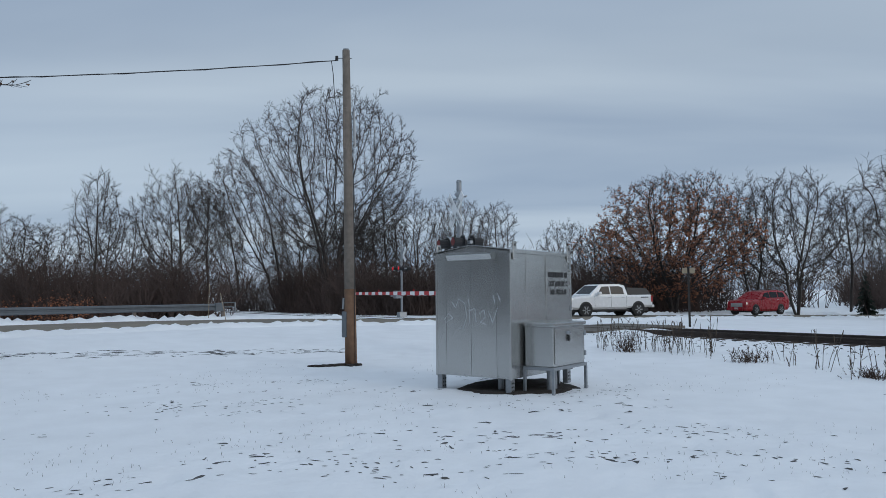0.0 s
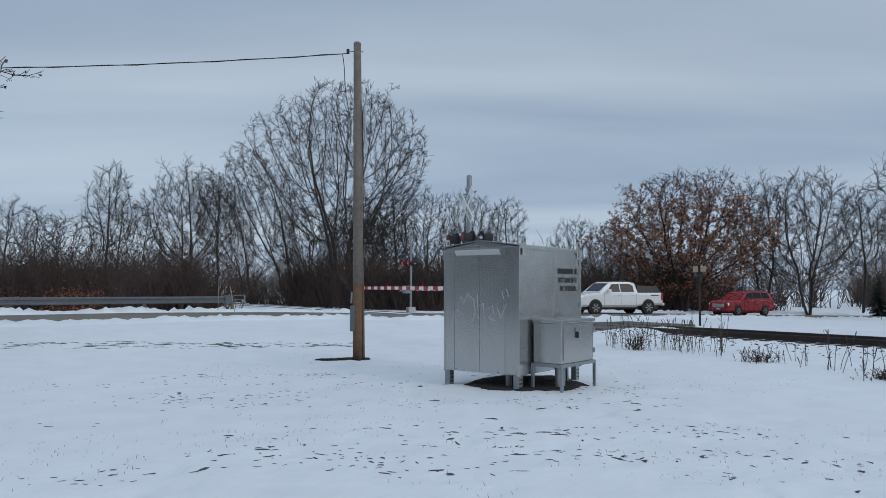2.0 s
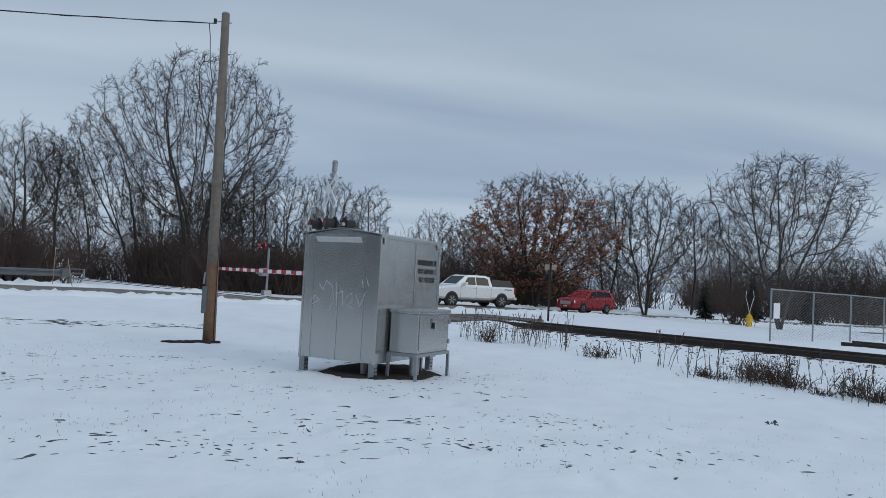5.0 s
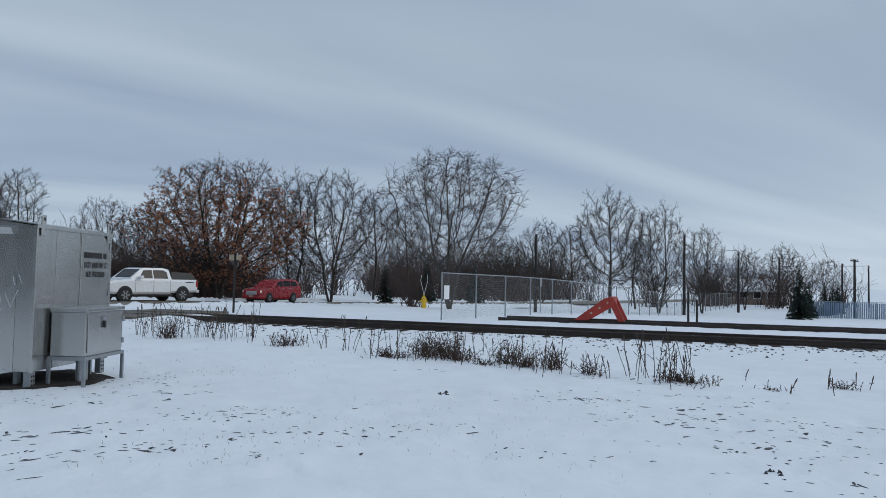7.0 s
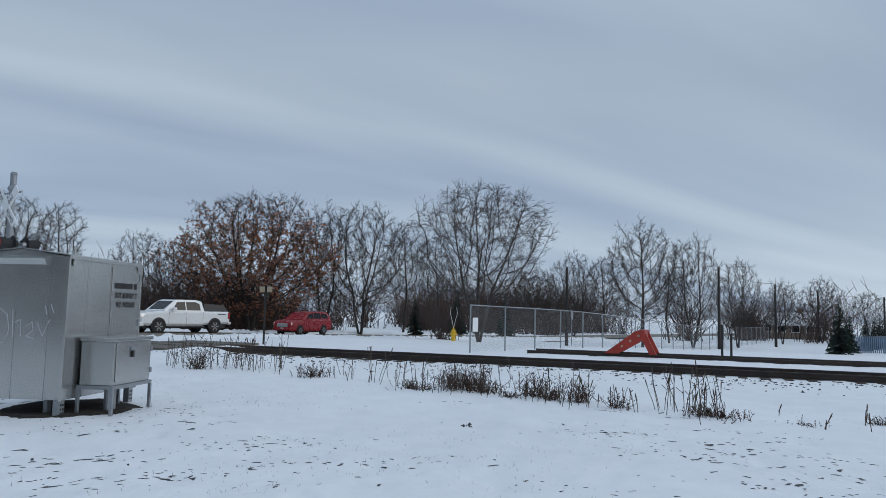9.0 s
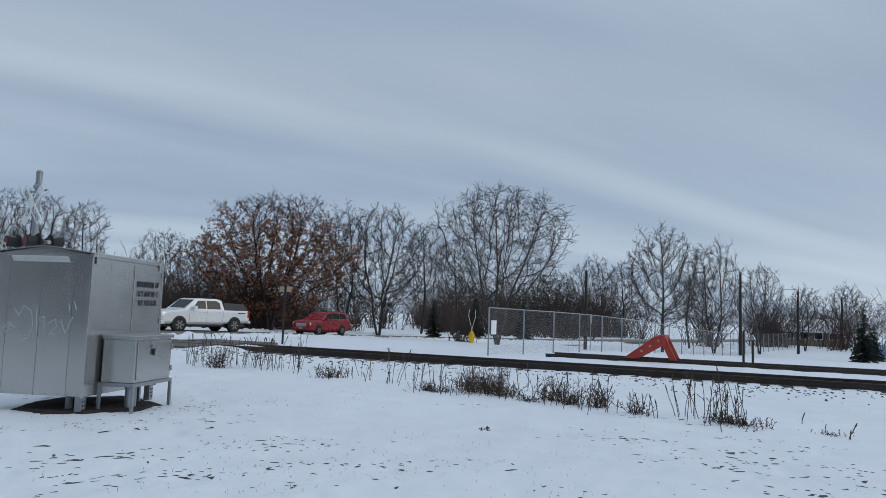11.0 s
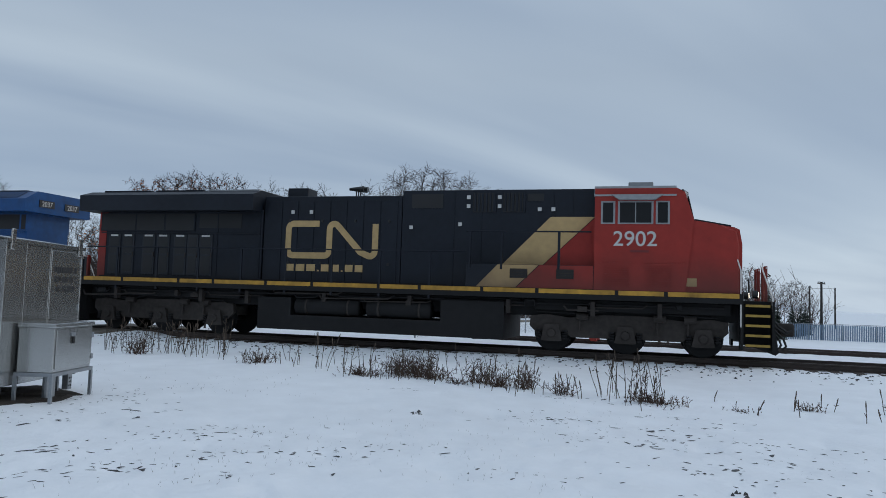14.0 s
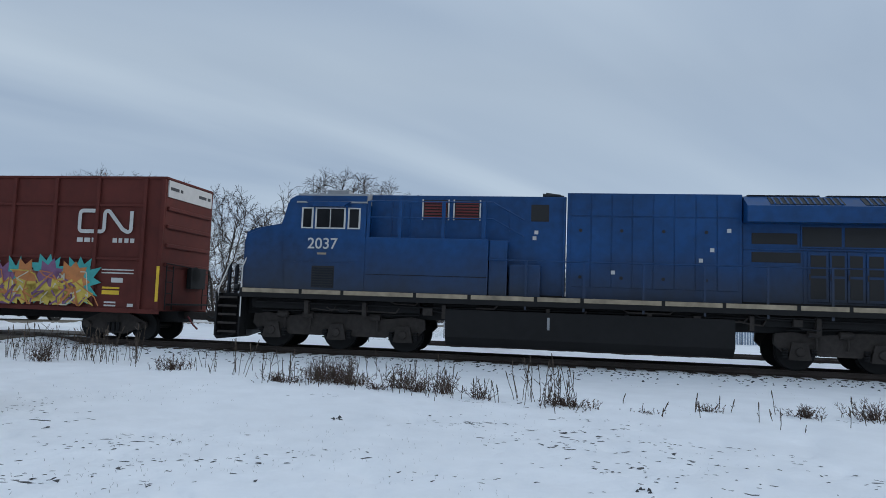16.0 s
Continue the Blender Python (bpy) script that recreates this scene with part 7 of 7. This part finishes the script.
# ---- snow banks along the road, crossing panel ----
def snow_bank(side, x0, x1, h, seed):
    dense = []
    for (ax, ay), (bx, by) in zip(ROAD, ROAD[1:]):
        k = max(1, int(math.hypot(bx - ax, by - ay) / 0.22))
        dense += [(ax + (bx - ax) * i / k, ay + (by - ay) * i / k) for i in range(k)]
    dense = [p for p in dense if x0 < p[0] < x1]
    v, f = [], []
    K = 9
    for i, (x, y) in enumerate(dense):
        a, b = dense[max(0, i - 6)], dense[min(len(dense) - 1, i + 6)]
        d = Vector((b[0] - a[0], b[1] - a[1])).normalized()
        for k in range(K):
            o = 3.35 + 1.7 * k / (K - 1)
            px, py = x - d.y * o * side, y + d.x * o * side
            n = px * TN.x + py * TN.y - TRACK0
            prof = math.sin(math.pi * k / (K - 1))
            lump = 0.5 + 0.4 * noise.noise((px * 0.6, py * 0.6, seed)) + 0.6 * noise.noise((px * 2.6, py * 2.6, seed)) + 0.5 * noise.noise((px * 6.5, py * 6.5, seed))
            hh = h * max(0.0, lump) * prof * smooth(1.8, 3.2, abs(n)) * smooth(1.8, 3.2, abs(n - 0.0))
            v.append((px, py, ground_z(px, py) + hh - 0.02 + (0 if 0 < k < K - 1 else -0.06)))
            if i and k:
                q = i * K + k
                f.append((q - K - 1, q - K, q, q - 1) if side > 0 else (q - 1, q, q - K, q - K - 1))
    me = bpy.data.meshes.new("snow_bank")
    me.from_pydata(v, [], f)
    me.update()
    for p in me.polygons:
        p.use_smooth = True
    me.materials.append(SNOW)
    tagged(new("snow_bank", me), "lumpy ploughed snow bank along the road", "snow bank", kind="stuff")


snow_bank(-1, -40, 60, 0.24, 3)
snow_bank(1, -40, 60, 0.34, 9)

# asphalt apron over the rails at the grade crossing
ap = bmesh.new()
for off in (-2.6, -0.62, 0.86):
    w = {-2.6: 1.75, -0.62: 1.24, 0.86: 1.9}[off]
    add_box(ap, -20.2, -16.9, off, off + w, -0.12, -0.008, 0.01)
apron = part("crossing_panel", ap, ASPHALT, m=Matrix.Translation(TN * TRACK0 + Vector((0, 0, RAILZ))) @ pose(0, 0, 0, 0, 0, TRACK_YAW))
tagged(apron, "wet asphalt panel between the rails at the crossing", "crossing panel", kind="structure")


# ---- dry weeds, clods, dent-shade slivers and grass in the snow ----
STALK = mat("dry_stalk", (0.085, 0.062, 0.045), 0.9, var=0.5, scale=3, big=0.7)
CLUMP = mat("dry_clump", (0.085, 0.052, 0.038), 0.95, var=0.55, scale=8, big=1.5)
GRASS = mat("dead_grass", (0.06, 0.05, 0.035), 0.95, var=0.5, scale=6, big=1.0)


def polar(az, n):
    """A spot seen at that bearing, n metres out along the line square to the track."""
    a = radians(az)
    u = Vector((math.sin(a), math.cos(a), 0))
    return u * (n / u.dot(TN))


def stalks():
    rng = random.Random(5)
    chains, sides = [], []
    groups = [(11.8, 20.5, 16.4, 95, 0.85), (21, 26, 15.2, 18, 0.4), (26.8, 27.8, 14.6, 7, 0.8), (28, 33, 14.3, 15, 0.6), (33, 39, 14.2, 24, 0.65), (39, 44, 13.9, 20, 0.65), (44, 48, 13.5, 10, 0.55), (48.8, 53.8, 13.1, 32, 0.8), (57, 66, 13.0, 10, 0.3), (66, 78, 12.8, 14, 0.4)]
    for a0, a1, n0, cnt, h in groups:
        for _ in range(cnt):
            p = polar(rng.uniform(a0, a1), n0 + rng.gauss(0, 0.55))
            p.z = ground_z(p.x, p.y) - 0.03
            d = Vector((rng.gauss(0, 0.12), rng.gauss(0, 0.12), 1)).normalized()
            hh = h * rng.uniform(0.35, 1.1)
            c = [(p, 0.007)]
            q = p
            for i in range(3):
                d = (d + Vector((rng.gauss(0, 0.1), rng.gauss(0, 0.1), 0))).normalized()
                q = q + d * hh / 3
                c.append((q, 0.007 - 0.001 * i))
            chains.append(c); sides.append(3)
            if rng.random() < 0.6:
                chains.append([(q - d * 0.1, 0.007), (q, 0.011), (q + d * 0.05, 0.005)]); sides.append(5)
            for _ in range(rng.randint(0, 3)):
                e = (d + Vector((rng.gauss(0, 0.7), rng.gauss(0, 0.7), 0.2))).normalized()
                s = p.lerp(q, rng.uniform(0.4, 0.9))
                chains.append([(s, 0.005), (s + e * hh * 0.2, 0.006)]); sides.append(3)
    v, f = tube_mesh(chains, sides)
    me = bpy.data.meshes.new("dry_stalks")
    me.from_pydata(v, [], f)
    me.update()
    me.materials.append(STALK)
    tagged(new("dry_stalks", me), "upright dry weed stalks standing out of the snow", "weeds", kind="stuff")


stalks()


def weed_clump(az, n, w, h, seed):
    p = polar(az, n)
    b = bush_mesh(seed, int(120 * w), w, h, "weed_clump", "tangled brown weed clump in the snow", CLUMP, 3, 0.008)
    b.matrix_basis = pose(p.x, p.y, ground_z(p.x, p.y))
    b["kind"] = "stuff"
    return b


for i, (az, n, w, h) in enumerate(((14.0, 15.6, 0.5, 0.55), (22.5, 15.0, 0.5, 0.4), (30.2, 14.0, 0.5, 0.3), (31.4, 13.9, 0.45, 0.22), (33.6, 14.5, 0.7, 0.5), (34.9, 14.4, 0.75, 0.55), (36.2, 14.2, 0.5, 0.32), (38.0, 13.7, 0.4, 0.22), (40.0, 14.0, 0.6, 0.52), (41.2, 13.8, 0.4, 0.3), (43.3, 13.8, 0.45, 0.45), (46.2, 13.2, 0.3, 0.35), (52.4, 12.9, 0.5, 0.32), (53.8, 12.8, 0.5, 0.25), (59, 12.6, 0.35, 0.15), (63.5, 13.2, 0.3, 0.22), (70, 13.0, 0.5, 0.3), (74, 13.1, 0.55, 0.4))):
    weed_clump(az, n, w, h, 600 + i)


def scatter():
    rng = random.Random(9)
    v, f = [], []

    def lump(x, y, rx, ry, h, yaw, bend=0.0):
        """A low dark mark: a flat, bent, ragged sliver for dent shade or a small stone."""
        c, s = math.cos(yaw), math.sin(yaw)
        i = len(v)
        ring = []
        for k in range(8):
            a = k * math.pi / 4
            q = rng.uniform(0.75, 1.2)
            X, Y = math.cos(a) * rx * q, math.sin(a) * ry * q + bend * rx * (math.cos(a) ** 2)
            px, py = x + X * c - Y * s, y + X * s + Y * c
            v.append((px, py, surf_z(px, py) + (0.001 if h < 0.012 else -0.01)))
        v.append((x, y, surf_z(x, y) + h))
        for k in range(8):
            f.append((i + k, i + (k + 1) % 8, i + 8))
    # stones showing on the ballast slope
    for _ in range(1500):
        s = rng.uniform(-17, 16)
        n = -1.55 - abs(rng.gauss(0, 1.1))
        if rng.random() > 0.3 + 0.7 * max(0, noise.noise((s * 0.5, n * 0.9, 2)) + 0.2):
            continue
        p = TN * (TRACK0 + n) + TD * s
        lump(p.x, p.y, rng.uniform(0.02, 0.09), rng.uniform(0.015, 0.045), rng.uniform(0.012, 0.035), TH + rng.gauss(0, 0.6))
    # lawn slivers and clods: dent shade put in as dark colour, with trodden grass
    spots = [(-1.6, 8.2), (-0.4, 8.6), (0.5, 8.4), (-3.2, 9.8), (-2.9, 10.6), (-5.5, 12.2), (1.9, 8.2), (2.7, 8.0), (3.4, 8.2), (-1.0, 7.2), (6.6, 7.6), (7.4, 7.0), (8.2, 6.0), (6.8, 4.6), (9.2, 6.6), (4.4, 6.6), (8.8, 4.6), (-4.6, 8.4), (-6.2, 10.0)]
    while len(spots) < 115:
        az, d = radians(rng.uniform(-38, 80)), rng.uniform(6.5, 14)
        x, y = d * math.sin(az), d * math.cos(az)
        if noise.noise((x * 0.3, y * 0.3, 5)) > -0.05:
            spots.append((x, y))
    for cx, cy in spots:
        across = math.atan2(cy, cx) + math.pi / 2
        a0 = across + rng.gauss(0, 0.25)
        for _ in range(rng.randint(6, 15)):
            u, w_ = rng.gauss(0, 0.45), rng.gauss(0, 0.16)
            x = cx + u * math.cos(across) - w_ * math.sin(across)
            y = cy + u * math.sin(across) + w_ * math.cos(across)
            L = rng.uniform(0.012, 0.045) * (2.2 if rng.random() < 0.15 else 1)
            lump(x, y, L, 0.006 + L * rng.uniform(0.12, 0.3), rng.uniform(0.003, 0.007), a0 + rng.gauss(0, 0.6), rng.gauss(0, 0.3))
    for cx, cy in ((5.98, 8.61), (6.0, 3.6)):
        for _ in range(9):
            lump(cx + rng.gauss(0, 0.06), cy + rng.gauss(0, 0.05), rng.uniform(0.02, 0.05), rng.uniform(0.012, 0.025), rng.uniform(0.015, 0.035), rng.random() * 3)
    # wheel line across the lawn
    for _ in range(420):
        x = rng.uniform(-13, -2.6)
        y = 15.2 + (x + 13) * 0.48 + rng.gauss(0, 0.16) + (0.5 if rng.random() < 0.5 else 0)
        if rng.random() < 0.5 + 0.5 * noise.noise((x * 1.3, y, 0)) + 0.25:
            lump(x, y, rng.uniform(0.03, 0.2), rng.uniform(0.012, 0.035), rng.uniform(0.004, 0.01), 0.43, rng.gauss(0, 0.15))
    me = bpy.data.meshes.new("clods")
    me.from_pydata(v, [], f)
    me.update()
    # one dark colour for stones, clods and the shade painted into snow dents
    me.materials.append(mat("stone_and_dent_shade", (0.085, 0.085, 0.088), 0.95, var=0.5, scale=3, big=1.0))
    tagged(new("clods", me), "dark stones, clods and slivers standing in for shade in snow dents", "clods", kind="stuff")
    # short grass tips
    gv, gf = [], []
    for _ in range(7000):
        az = radians(rng.uniform(-42, 88))
        d = 2.5 + 15 * rng.random() ** 1.3
        x, y = d * math.sin(az), d * math.cos(az)
        if noise.noise((x * 0.35, y * 0.35, 7)) + 0.6 * noise.noise((x * 1.4, y * 1.4, 3)) < 0.12:
            continue
        z = surf_z(x, y)
        L = rng.uniform(0.015, 0.042)
        dx, dy = rng.gauss(0, 0.6) * L, rng.gauss(0, 0.6) * L
        i = len(gv)
        gv += [(x - 0.003, y, z - 0.02), (x + 0.003, y + 0.002, z - 0.02), (x + dx, y + dy, z + L)]
        gf.append((i, i + 1, i + 2))
    me = bpy.data.meshes.new("grass_tips")
    me.from_pydata(gv, [], gf)
    me.update()
    me.materials.append(GRASS)
    tagged(new("grass_tips", me), "dead grass tips poking through thin snow", "grass", kind="stuff")


scatter()


# ---- what moves ----
def train_pose(s, turn=0):
    return Matrix.Translation(track(s)) @ pose(0, 0, 0, 0, 0, TRACK_YAW + turn)


def motions():
    # rolling in at 17 m/s and easing off a little
    runs = [(t, -30.12 + 17.02 * (t - 12.0)) for t in (0.0, 4.0, 8.0, 11.0)]
    runs += [(t, 3.4 + 16.5 * (t - 14.0) - 0.13 * min(0.0, t - 14.0) ** 2) for t in (12.0, 13.0, 14.0, 15.0, 16.0)]
    for ob, back, turn in ((lead, 0.0, 0), (blue, 47.2, 180), (boxcar, 48.8, 0)):
        walk(ob, [(t, train_pose(s - back, turn)) for t, s in runs])
    way = Vector((0.89, 0.46, 0.02))
    rest = Vector((18.1, 48.3, -0.14))
    walk(wagon, [(t, Matrix.Translation(rest + way * d) @ pose(0, 0, 0, 0, 0, 30)) for t, d in ((0.0, 2.7), (0.5, 1.55), (1.0, 0.75), (1.5, 0.25), (2.0, 0.0), (16.0, 0.0))])


motions()
